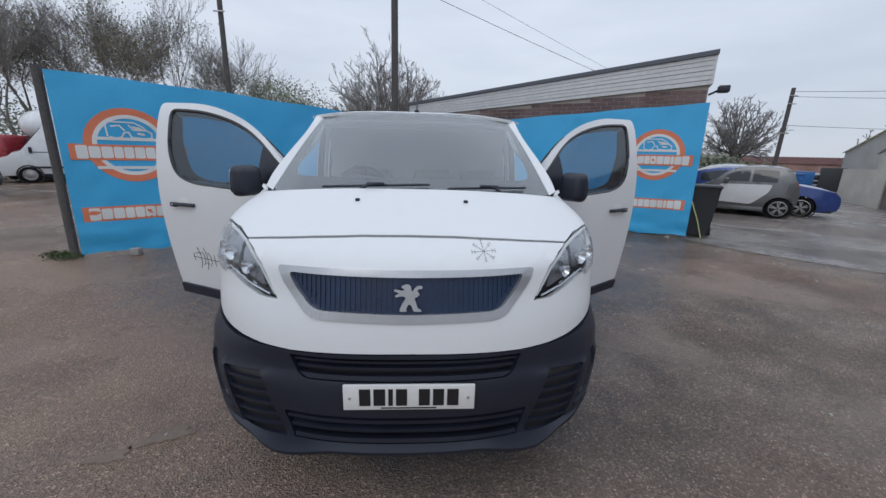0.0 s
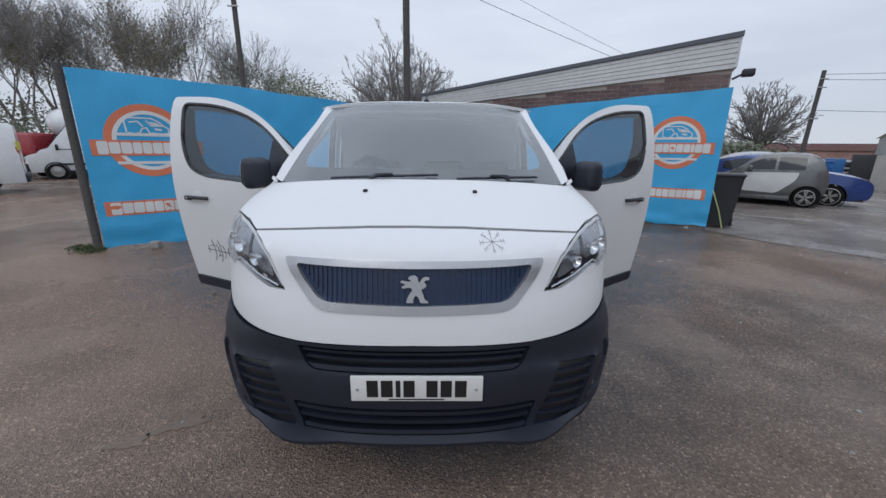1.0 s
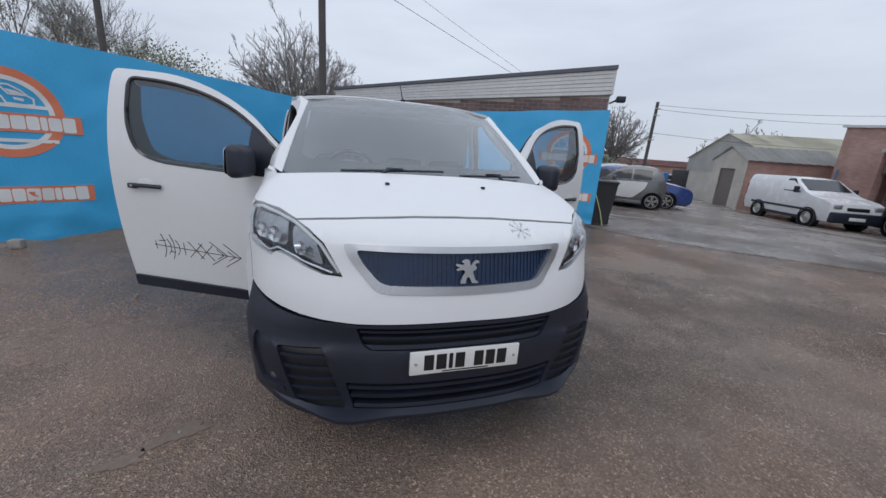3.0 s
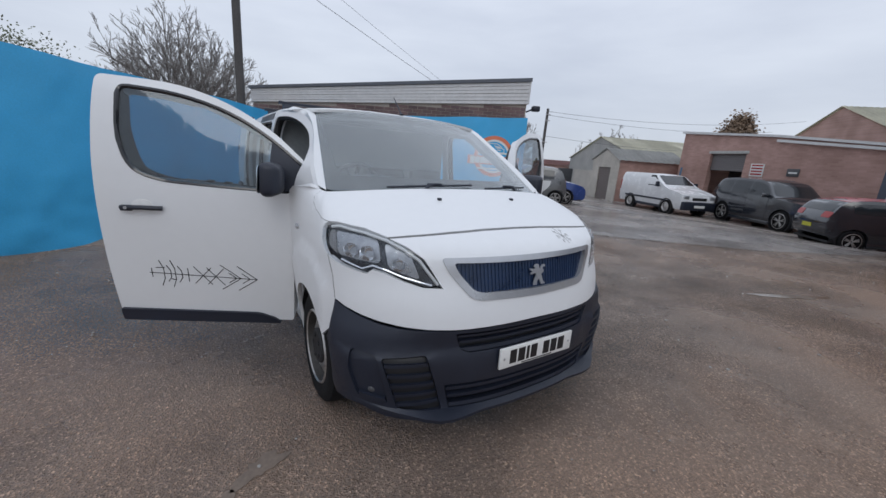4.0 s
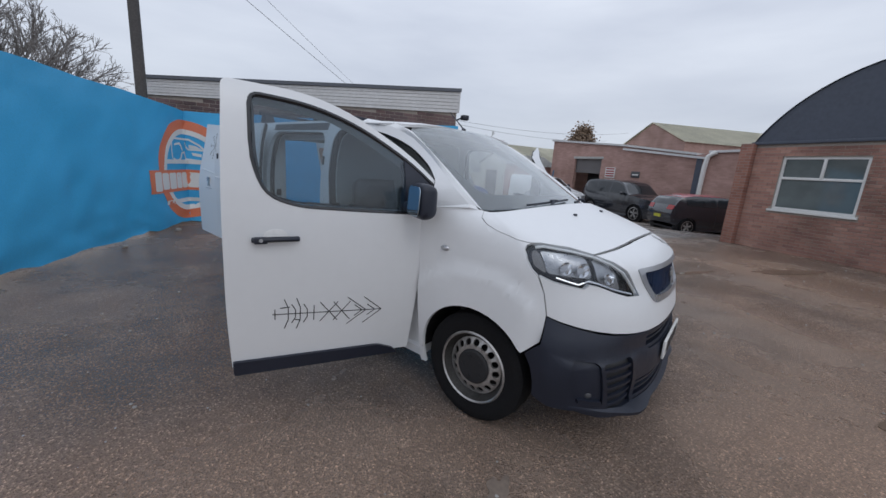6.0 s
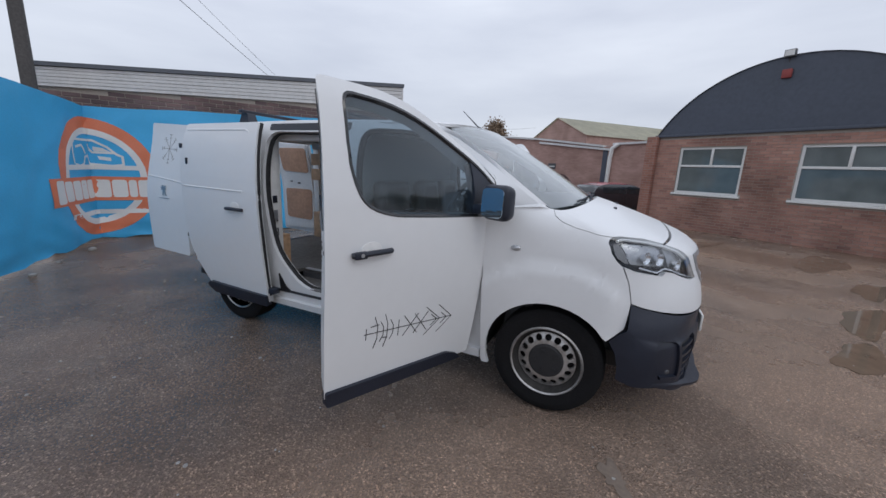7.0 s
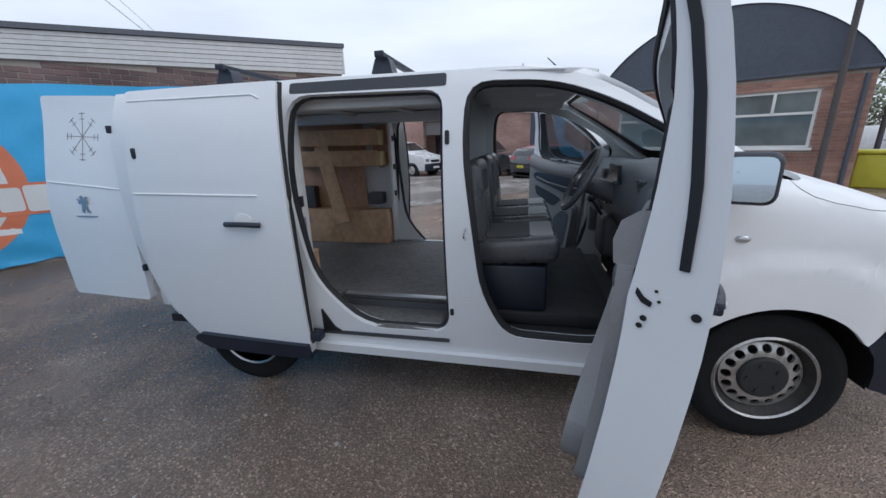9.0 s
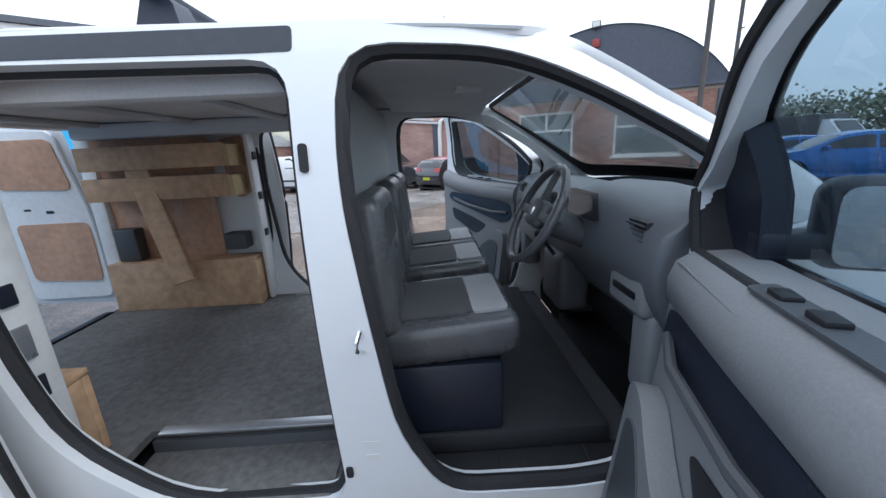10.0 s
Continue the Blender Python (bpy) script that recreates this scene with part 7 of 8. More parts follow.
        for ya in axles:
            part("wheel_arch", lathe(bmesh.new(), [(R + 0.012, sx * (skin(ya, wheel_r) - 0.24)), (R + 0.012, sx * (skin(ya, wheel_r) - 0.005)), (R - 0.012, sx * (skin(ya, wheel_r) - 0.004))], 26, Matrix.Translation((0, ya, wheel_r))), INK, c)
            k = wheel_r / 0.333
            wm = Matrix.Translation((sx * (W / 2 - 0.125), ya, wheel_r))
            ty = part("wheel", lathe(bmesh.new(), [(0.19 * k, -0.1), (wheel_r - 0.02, -0.1), (wheel_r, -0.06), (wheel_r, 0.06), (wheel_r - 0.02, 0.1), (0.24 * k, 0.105), (0.235 * k, 0.06)], 28, wm), TYRE, c, "road wheel")
            sp = bmesh.new()
            lathe(sp, [(0.245 * k, sx * 0.106), (0.225 * k, sx * 0.110), (0.22 * k, sx * 0.07)], 28, wm)
            for q in range(5):
                for e in (-9, 9):
                    box(sp, sx * 0.085 - 0.010, sx * 0.085 + 0.014, -0.014, 0.014, 0.02, 0.225 * k, 0.005, 1, wm @ pose(0, 0, 0, 72 * q + e, 0, 0))
            part("rim", sp, STEEL, ty, "silver spoked rim")
            part("rim_back", lathe(bmesh.new(), [(0.23 * k, sx * 0.03), (0.001, sx * 0.03)], 20, wm), INK, ty)
    skin_bm = bmesh.new()
    rows = []
    for d in [dist[-1] * k / 56 for k in range(57)]:
        rows.append([skin_bm.verts.new(over(u, d)) for u in (-1, -0.93, -0.75, -0.4, 0, 0.4, 0.75, 0.93, 1)])
    for A, B in zip(rows, rows[1:]):
        for q in range(8):
            skin_bm.faces.new((A[q], A[q + 1], B[q + 1], B[q]))
    part("top_shell", skin_bm, body, c, smooth=50)
    def along(yy, first=True):
        """Distance along the outline where it passes yy on top."""
        best = [d for d, a, b in zip(dist, PY, PZ) if b > belt - 0.3]
        ya = [a for a, b in zip(PY, PZ) if b > belt - 0.3]
        return lerp_table(yy, ya, best)
    for k, (a, b) in enumerate(screens):
        d0, d1 = along(a), along(b)
        part("windscreen" if k == 0 else "rear_window", sheet(rounded([(-0.88, d0, .05), (0.88, d0, .05), (0.86, d1, .05), (-0.86, d1, .05)], 0.05), [], over, 0.006, 0.25, 1, 0.006), CARGLASS, c, "dark glass", 50)
    if roofm:
        d0, d1 = along(screens[0][1] + 0.03), along(screens[1][0] - 0.03)
        part("roof", sheet([(-0.97, d0), (0.97, d0), (0.97, d1), (-0.97, d1)], [], over, 0.006, 0.25, 1, 0.006), roofm, c, "red roof", 50)
    d_h, d_t = along(prof[2][0] + 0.02), along(prof[-3][0] + 0.02)
    for sx in (-1, 1):
        for nm, d0, h, mm, lb in (("headlamp", d_h, 0.075, SATIN, "clear headlamp"), ("tail_lamp", d_t - 0.02, 0.09, REDLENS, "red tail lamp")):
            part(nm, sheet(rounded([(min(sx * 0.56, sx * 0.98), d0 - h), (max(sx * 0.56, sx * 0.98), d0 - h), (max(sx * 0.56, sx * 0.98), d0 + h), (min(sx * 0.56, sx * 0.98), d0 + h)], 0.06), [], over, 0.01, 0.12, 1, 0.008), mm, c, lb, 50)
    for nm, zc, hh, ww, front in (("grille", 0.58, 0.06, 0.50, True), ("lower_grille", 0.33, 0.05, 0.62, True), ("number_plate", 0.45, 0.055, 0.28, True), ("number_plate", 0.62, 0.055, 0.28, False)):
        idx = [d for d, b, a in zip(dist, PZ, PY) if (a < L / 2) == front]
        zz = [b for b, a in zip(PZ, PY) if (a < L / 2) == front]
        if not front:
            idx, zz = idx[::-1], zz[::-1]
        d0, d1 = lerp_table(zc - hh, zz, idx), lerp_table(zc + hh, zz, idx)
        mm = (PLATEW if front else YELLOW) if nm == "number_plate" else INK
        part(nm, sheet([(-ww, min(d0, d1)), (ww, min(d0, d1)), (ww, max(d0, d1)), (-ww, max(d0, d1))], [], over, 0.008, 0.3, 1, 0.006 if mm is INK else 0.012), mm, c, "" if mm is INK else ("white front number plate" if front else "yellow rear number plate"), 50)
    part("rear_bumper", sheet([(-0.96, dist[-1] - 0.22), (0.96, dist[-1] - 0.22), (0.96, dist[-1]), (-0.96, dist[-1])], [], over, 0.03, 0.3, 1, 0.012), lower or BLACK, c, smooth=50)
    part("underside", mbox(-W / 2 * 0.85, W / 2 * 0.85, 0.15, L - 0.15, 0.20, 0.26), INK, c)
    if extra:
        extra(c, skin)
    return c


P_WHITE = mat("car_white", (0.68, 0.69, 0.70), 0.25, coat=0.4, var=0.04)
P_SILVER = mat("car_grey", (0.14, 0.145, 0.15), 0.3, 0.4, coat=0.4, var=0.05)
P_DBLUE = mat("car_dark_blue", (0.03, 0.065, 0.24), 0.22, 0.2, coat=0.5, var=0.08)
P_BLUE = mat("car_blue", (0.012, 0.13, 0.42), 0.25, 0.3, coat=0.5, var=0.08)
P_BLACK = mat("car_black", (0.018, 0.021, 0.028), 0.18, 0.0, coat=1.0, var=0.1)
P_RED = mat("roof_red", (0.30, 0.03, 0.04), 0.3, coat=0.4, var=0.05)

# side outlines: distance from the nose and height
CITY = [(0.04, 0.26), (0.0, 0.50), (0.05, 0.66), (0.26, 0.80), (0.62, 0.93), (1.02, 1.29), (1.30, 1.39), (1.78, 1.42), (2.24, 1.38), (2.40, 1.31), (2.55, 0.98), (2.63, 0.74), (2.61, 0.30)]
HATCH = [(0.05, 0.24), (0.0, 0.46), (0.03, 0.66), (0.13, 0.78), (0.40, 0.86), (1.05, 0.97), (1.85, 1.36), (2.40, 1.44), (3.05, 1.41), (3.72, 1.24), (4.06, 0.99), (4.19, 0.78), (4.16, 0.30)]
SUV = [(0.04, 0.34), (0.0, 0.72), (0.06, 0.97), (0.36, 1.06), (1.35, 1.15), (1.88, 1.70), (2.25, 1.80), (3.55, 1.82), (4.36, 1.75), (4.66, 1.20), (4.75, 0.92), (4.70, 0.36)]
MINI = [(0.04, 0.30), (0.0, 0.54), (0.06, 0.74), (0.36, 0.87), (1.05, 0.98), (1.42, 1.34), (1.75, 1.41), (2.95, 1.40), (3.40, 1.32), (3.62, 1.0), (3.71, 0.76), (3.66, 0.32)]


def city_doors(c, skin):
    for sx in (-1, 1):
        pts = rounded([(0.80, 0.40, .08), (1.62, 0.36, .10), (1.98, 0.72, .12), (2.02, 0.93, .03), (0.84, 0.90, .05), (0.76, 0.66, .1)], 0.05)
        part("white_door", sheet(pts, [], lambda yy, z: (sx * skin(yy, z), yy, z), 0.012, 0.2, sx, 0.008), P_WHITE, c, "white door panel")


car("city_car", "small two-door city car with white doors and grey shell", "car", 8.75, 10.60, -131.3, 2.64, 1.58, CITY, 0.95, 0.28, (0.45, 2.24), ((0.92, 1.50), (1.56, 2.12)), ((0.66, 1.16), (2.34, 2.56)), P_SILVER, lower=P_SILVER, extra=city_doors)
car("blue_hatchback", "dark blue hatchback parked nose out", "car", 12.5, 9.3, 48.7, 4.2, 1.75, HATCH, 0.95, 0.315, (0.85, 3.40), ((1.45, 2.40), (2.46, 3.45)), ((1.12, 1.88), (3.30, 3.95)), P_DBLUE, lower=P_DBLUE, doors=(1.40, 2.45))
car("black_off_roader", "large black off-road car beside the brick wall", "car", 16.3, 2.2, -32, 4.76, 1.95, SUV, 1.16, 0.38, (0.92, 3.75), ((1.62, 2.55), (2.62, 3.50), (3.56, 4.30)), ((1.42, 1.98), (4.42, 4.62)), P_BLACK, lower=P_BLACK, doors=(1.55, 2.58))
car("black_small_hatchback", "black small hatchback with a red roof", "car", 15.9, -0.6, 43, 3.72, 1.70, MINI, 1.0, 0.30, (0.68, 3.10), ((1.22, 2.05), (2.12, 3.20)), ((1.08, 1.46), (3.32, 3.58)), P_BLACK, roofm=P_RED, lower=P_BLACK, doors=(1.15, 2.10))
car("bright_blue_coupe", "bright blue three-door car parked across the yard", "car", 10.2, -8.4, 153, 4.2, 1.75, HATCH, 0.95, 0.32, (0.85, 3.40), ((1.45, 2.55), (2.62, 3.45)), ((1.12, 1.88), (3.30, 3.95)), P_BLUE, lower=P_BLUE, doors=(1.40, 2.60))
car("blue_saloon", "blue car parked behind the bright blue one", "car", 12.6, -8.8, 150, 4.2, 1.75, HATCH, 0.95, 0.31, (0.85, 3.40), ((1.45, 2.40), (2.46, 3.45)), ((1.12, 1.88), (3.30, 3.95)), P_BLUE, lower=P_BLUE, doors=(1.40, 2.45))


def parked_van(name, label, x, y, heading, L=4.8, W=1.9, H=1.95, nose=1.2, stripe=None, short_nose=False, group="parked vans"):
    c = thing(name, label, "van", group, at=(x, y, ground_z(x, y)))
    c.rotation_euler = (0, 0, radians(heading))
    hw = W / 2
    bm = bmesh.new()
    st = [(0.0, 0.72, 0.82), (0.08, 0.95, 0.93), (0.35, 1.04, 0.97), (nose - 0.25, 1.16, 1.0), (nose, 1.25, 1.0), (nose + 0.75, H - 0.06, 1.0), (nose + 1.1, H, 1.0), (L - 0.1, H, 1.0), (L, H - 0.06, 0.98)]
    rows = []
    for yy, zt, ws in st:
        prof = [(0.92, 0.30), (0.98, 0.50), (1.0, 0.85), (0.99, 1.15), (0.94, 1.5), (0.86, H - 0.08), (0.80, H)]
        pr = []
        for w, z in prof:
            z2 = min(z, zt)
            k = 1.0 if z <= zt else 0.93
            pr.append((hw * ws * w * k if z <= zt else pr[-1][0] * 0.985, z2))
        full = [(-w, z) for w, z in pr] + [(0, zt + 0.02)] + [(w, z) for w, z in reversed(pr)]
        rows.append([bm.verts.new((a, yy, b)) for a, b in full])
    for A, B in zip(rows, rows[1:]):
        for j in range(len(A) - 1):
            bm.faces.new((A[j], A[j + 1], B[j + 1], B[j]))
    bm.faces.new(rows[0]); bm.faces.new(rows[-1][::-1])
    part("body", bm, P_WHITE, c, "white painted body", 40)
    ws = sheet(rounded([(-0.72, 0.08), (0.72, 0.08), (0.66, 0.93), (-0.66, 0.93)], 0.06), [], lambda u, v: (u * hw / 0.9, nose + 0.01 + 0.74 * v, 1.26 + (H - 0.06 - 1.25) * v + 0.012), 0.006, 0.3, 1, 0.012)
    part("windscreen", ws, CARGLASS, c, "dark windscreen")
    for sx in (-1, 1):
        wn_ = sheet(rounded([(nose + 0.20, 1.20), (nose + 1.05, 1.20), (nose + 1.05, 1.68), (nose + 0.72, 1.70)], 0.05), [], lambda yy, z: (sx * hw * (0.985 - 0.16 * max(0, z - 1.15) / 0.7), yy, z), 0.006, 0.3, sx, 0.012)
        part("side_window", wn_, CARGLASS, c, "dark side window")
        part("side_strip", mbox(sx * hw * 1.0 - 0.015, sx * hw * 1.0 + 0.02, 0.9, L - 0.5, 0.58, 0.66, 0.012), BLACK, c)
        part("sill", mbox(sx * hw * 0.95 - 0.02, sx * hw * 0.95 + 0.02, 1.2, L - 1.2, 0.24, 0.36, 0.012), BLACK, c)
        part("headlamp", mbox(sx * hw * 0.70 - 0.13, sx * hw * 0.70 + 0.13, -0.01, 0.14, 0.76, 0.92, 0.03), SATIN, c)
        part("tail_lamp", mbox(sx * hw * 0.93 - 0.06, sx * hw * 0.93 + 0.04, L - 0.05, L + 0.012, 0.85, 1.35, 0.02), REDLENS, c)
        part("door_mirror", mbox(sx * (hw + 0.10) - 0.09, sx * (hw + 0.10) + 0.08, nose + 0.22, nose + 0.32, 1.18, 1.42, 0.03), BLACK, c)
        for ya in (0.85, L - 0.95):
            wm = Matrix.Translation((sx * (hw - 0.10), ya, 0.33))
            part("wheel_arch", lathe(bmesh.new(), [(0.33, sx * (hw - 0.22)), (0.385, sx * (hw - 0.2)), (0.385, sx * hw * 1.004), (0.34, sx * hw * 1.004)], 26, Matrix.Translation((0, ya, 0.33))), INK, c)
            ty = part("wheel", lathe(bmesh.new(), [(0.19, -0.1), (0.31, -0.1), (0.33, -0.06), (0.33, 0.06), (0.31, 0.1), (0.21, 0.105), (0.20, 0.05)], 28, wm), TYRE, c)
            part("rim", lathe(bmesh.new(), [(0.215, sx * 0.106), (0.19, sx * 0.108), (0.17, sx * 0.07), (0.08, sx * 0.09), (0.001, sx * 0.10)], 24, wm), STEEL, ty)
    part("front_bumper", mbox(-hw * 0.90, hw * 0.90, -0.06, 0.10, 0.28, 0.66, 0.05, 3), BLACK, c, "black front bumper")
    part("rear_bumper", mbox(-hw * 0.92, hw * 0.92, L - 0.05, L + 0.09, 0.32, 0.55, 0.04, 3), BLACK, c)
    part("grille", mbox(-0.35, 0.35, -0.015, 0.03, 0.72, 0.84, 0.01), INK, c)
    part("number_plate", mbox(-0.26, 0.26, -0.075, -0.062, 0.40, 0.51, 0.003), PLATEW, c)
    if stripe:
        part("side_stripe", mbox(-hw * 1.0, hw * 1.0, L - 0.02, L + 0.008, 1.25, 1.50), stripe, c, "yellow sticker")
    return c


parked_van("white_panel_van", "older white panel van parked outside the workshop", 16.9, 6.55, -23.2, 4.35, 1.85, 1.76)
parked_van("white_delivery_van", "large white delivery van behind the banner's end", -17.0, 14.8, -45, 5.4, 2.0, 2.3, 0.72)
parked_van("white_works_van", "white works van with a yellow sticker", -16.1, 7.55, -45, 4.6, 1.9, 2.0, stripe=YELLOW)
parked_van("white_pickup_van", "white van in the row behind the blue cars", 19.5, -17.5, -75, 4.8, 1.9, 1.95)
tr = parked_van("grey_box_van", "white van with a dark box behind the blue cars", 14.0, -18.0, -80, 5.0, 1.9, 2.2)
part("dark_box", mbox(-1.0, 1.0, 2.3, 4.9, 0.9, 2.45, 0.04), DARKGREY, tr, "dark curtain-sided box")


# ---- clutter beyond the car park ----
skip = thing("blue_container", "bright blue storage container in front of the distant roofs", "container", at=(29.1, 26.2, -0.3))
skip.rotation_euler = (0, 0, radians(-42))
skip.scale = (0.67, 0.67, 0.68)
part("container_body", mbox(-0.75, 0.75, -1.2, 1.2, 0.1, 2.0, 0.03), mat("container_blue", (0.03, 0.16, 0.42), 0.5), skip)
for k in range(7):
    part("rib", mbox(-0.68 + 0.21 * k, -0.60 + 0.21 * k, -1.235, -1.202, 0.2, 1.9, 0.01), bpy.data.materials["container_blue"], skip)
dark = thing("dark_container", "dark grey steel container beside the cream wall", "container", at=(30.1, 25.1, -0.3))
dark.rotation_euler = (0, 0, radians(-45))
dark.scale = (0.67, 0.67, 0.78)
part("container_body", mbox(-1.0, 1.0, -1.0, 1.0, 0.08, 2.15, 0.03), mat("container_grey", (0.055, 0.058, 0.065), 0.6), dark)
for k in range(6):
    part("rib", mbox(-0.92 + 0.33 * k, -0.78 + 0.33 * k, -1.04, -1.002, 0.2, 2.0, 0.012), bpy.data.materials["container_grey"], dark)
lorry = thing("white_lorry", "white lorry cab facing the yard between the containers", "lorry", at=(29.6, 25.6, -0.3))
lorry.rotation_euler = (0, 0, radians(-42))
lorry.scale = (0.62, 0.62, 0.62)
part("cab", mbox(-0.85, 0.85, -0.8, 0.8, 0.45, 2.05, 0.10, 3), P_WHITE, lorry)
part("windscreen", mbox(-0.74, 0.74, -0.835, -0.79, 1.25, 1.85, 0.02), CARGLASS, lorry, "dark windscreen")
part("grille", mbox(-0.6, 0.6, -0.83, -0.79, 0.75, 1.1, 0.02), INK, lorry)
part("bumper", mbox(-0.85, 0.85, -0.90, -0.70, 0.30, 0.60, 0.04), BLACK, lorry)
for sx in (-1, 1):
    part("wheel", lathe(bmesh.new(), [(0.001, sx * 0.12), (0.40, sx * 0.12), (0.42, 0), (0.40, -sx * 0.12)], 20, Matrix.Translation((sx * 0.72, -0.1, 0.42))), TYRE, lorry)
pergola = thing("garden_pergola", "pale timber pergola standing among brown bushes", "pergola", at=(22.0, 26.0, -0.3))
for k, (dx, lean) in enumerate(((-1.2, 0.35), (0.0, 0.0), (1.2, 0.0))):
    part("post", tube(bmesh.new(), [(dx, 0, 0), (dx + lean, 0, 1.75)], 0.06, 6), PINE, pergola)
part("beam", tube(bmesh.new(), [(-0.95, 0, 1.72), (1.25, 0, 1.75)], 0.06, 6), PINE, pergola)
digger = thing("yellow_machine", "small yellow machine half hidden behind the bin", "digger", at=(16.2, 19.6, -0.25))
part("body", mbox(-0.9, 0.9, -0.5, 0.5, 0.45, 1.05, 0.12, 3), mat("machine_yellow", (0.55, 0.33, 0.04), 0.5), digger)
part("arm", tube(bmesh.new(), [(-0.8, 0, 0.95), (-1.6, 0, 1.25), (-2.2, 0, 0.8)], 0.09, 8), bpy.data.materials["machine_yellow"], digger)
part("track", mbox(-1.0, 1.0, -0.62, 0.62, 0.0, 0.42, 0.15, 3), TYRE, digger)
car("silver_hatchback", "silver hatchback parked beside the small city car", "car", 8.9, 13.2, -131, 4.0, 1.70, HATCH, 0.95, 0.30, (0.85, 3.30), ((1.45, 2.40), (2.46, 3.45)), ((1.12, 1.88), (3.30, 3.95)), mat("car_pale_silver", (0.46, 0.47, 0.48), 0.3, 0.3, coat=0.5, var=0.04), doors=(1.40, 2.45))


# ---- poles, wires and trees ----
def pole(x, y, h, r, lean=(0.0, 0.0), fittings=True):
    p = thing("utility_pole", "dark weathered wooden utility pole", "utility pole", "poles round the yard", at=(x, y, 0))
    part("shaft", tube(bmesh.new(), [(0, 0, -0.4), (lean[0] * 0.5, lean[1] * 0.5, h / 2), (lean[0], lean[1], h)], r, 14, r * 0.8), GREYWOOD, p)
    if fittings:
        fit_b = bmesh.new()
        for i, z in enumerate((h * 0.93, h * 0.86, h * 0.60)):
            t = z / h
            box(fit_b, lean[0] * t - r - 0.08, lean[0] * t + r + 0.08, lean[1] * t - r - 0.03, lean[1] * t - r + 0.01, z - 0.02, z + 0.02, 0.004)
        part("pole_fittings", fit_b, STEEL, p)
    return p


pole(-0.63, 7.99, 9.0, 0.085)
pole(-6.4, 12.2, 9.5, 0.09)
pole(16.0, 15.3, 4.75, 0.095, (0.1, 0.0))
pole(7.50, -4.57, 8.0, 0.065)
pole(12.3, -9.1, 8.5, 0.075)


def wire(a, b, sag, r=0.008):
    A, B = Vector(a), Vector(b)
    bm = tube(bmesh.new(), [A.lerp(B, i / 16) - Vector((0, 0, sag * 4 * (i / 16) * (1 - i / 16))) for i in range(17)], r, 5)
    tagged(finish("overhead_wire", bm, INK), "thin black overhead wire", "wire", "overhead wires")


wire((-0.63, 7.99, 5.2), (9.0, 12.1, 3.35), 0.06, 0.006)
wire((-0.63, 7.99, 5.75), (9.0, 12.1, 3.42), 0.10, 0.004)
wire((16.1, 15.3, 4.6), (40, 10, 6.4), 0.5, 0.009)
wire((16.1, 15.3, 4.4), (40, 12, 5.6), 0.4, 0.009)
wire((16.1, 15.3, 3.2), (30, 14.5, 3.3), 0.1, 0.009)


def branch_tree(seed, h, trunk_r, spread, depth=6, upright=0.5, twig=0.011, clear=0.22, kids=(2, 3), limbs=0, fork=0.75):
    """Points and radii of a bare branching crown."""
    rnd = random.Random(seed)
    segs = []
    tips = []
    def grow(p, d, L, r, k):
        n = 3
        q = p
        for i in range(n):
            d2 = (d + Vector((rnd.uniform(-1, 1), rnd.uniform(-1, 1), rnd.uniform(-0.5, 0.9) * upright)) * 0.16).normalized()
            e = q + d2 * (L / n)
            r2 = max(twig * 0.6, r * (0.88 if i < 2 else 0.78))
            segs.append((q, e, r, r2, k))
            q, d, r = e, d2, r2
            if k >= 2 and i < 2 and rnd.random() < fork:
                side(q, d, L * rnd.uniform(0.45, 0.7), r * 0.55, k + 1)
        if k == 0 and limbs:
            for j in range(limbs):
                a = 2 * math.pi * j / limbs + rnd.uniform(-0.3, 0.3)
                e = radians(rnd.choice((28, 45, 60, 75)) + rnd.uniform(-8, 8))
                d2 = Vector((math.cos(a) * math.cos(e), math.sin(a) * math.cos(e), math.sin(e)))
                grow(q - Vector((0, 0, rnd.uniform(0, 0.12) * h * clear)), d2, h * rnd.uniform(0.20, 0.26), r * 0.5, 1)
        elif k < depth:
            for _ in range(rnd.randint(*kids)):
                side(q, d, L * rnd.uniform(0.66, 0.84), r * rnd.uniform(0.62, 0.8), k + 1)
        else:
            tips.append(q)
    def side(p, d, L, r, k):
        if k > depth:
            tips.append(p)
            return
        a = d.orthogonal().normalized()
        a.rotate(Matrix.Rotation(rnd.uniform(0, 2 * math.pi), 3, d))
        d2 = (d + a * spread * rnd.uniform(0.55, 1.15) + Vector((0, 0, 0.12 * upright))).normalized()
        grow(p, d2, L, max(r, twig * 0.6), k)
    grow(Vector((0, 0, 0)), Vector((0, 0, 1)), h * clear, trunk_r, 0)
    return segs, tips


def seg_mesh(bm, segs):
    for a, b, r0, r1, k in segs:
        n = 8 if k < 2 else (5 if k < 4 else 3)
        d = (b - a)
        if d.length < 1e-5:
            continue
        d.normalize()
        s = d.orthogonal().normalized()
        t = d.cross(s)
        A = [bm.verts.new(a + (s * math.cos(2 * math.pi * j / n) + t * math.sin(2 * math.pi * j / n)) * r0) for j in range(n)]
        B = [bm.verts.new(b + (s * math.cos(2 * math.pi * j / n) + t * math.sin(2 * math.pi * j / n)) * r1) for j in range(n)]
        for j in range(n):
            bm.faces.new((A[j], A[(j + 1) % n], B[(j + 1) % n], B[j]))


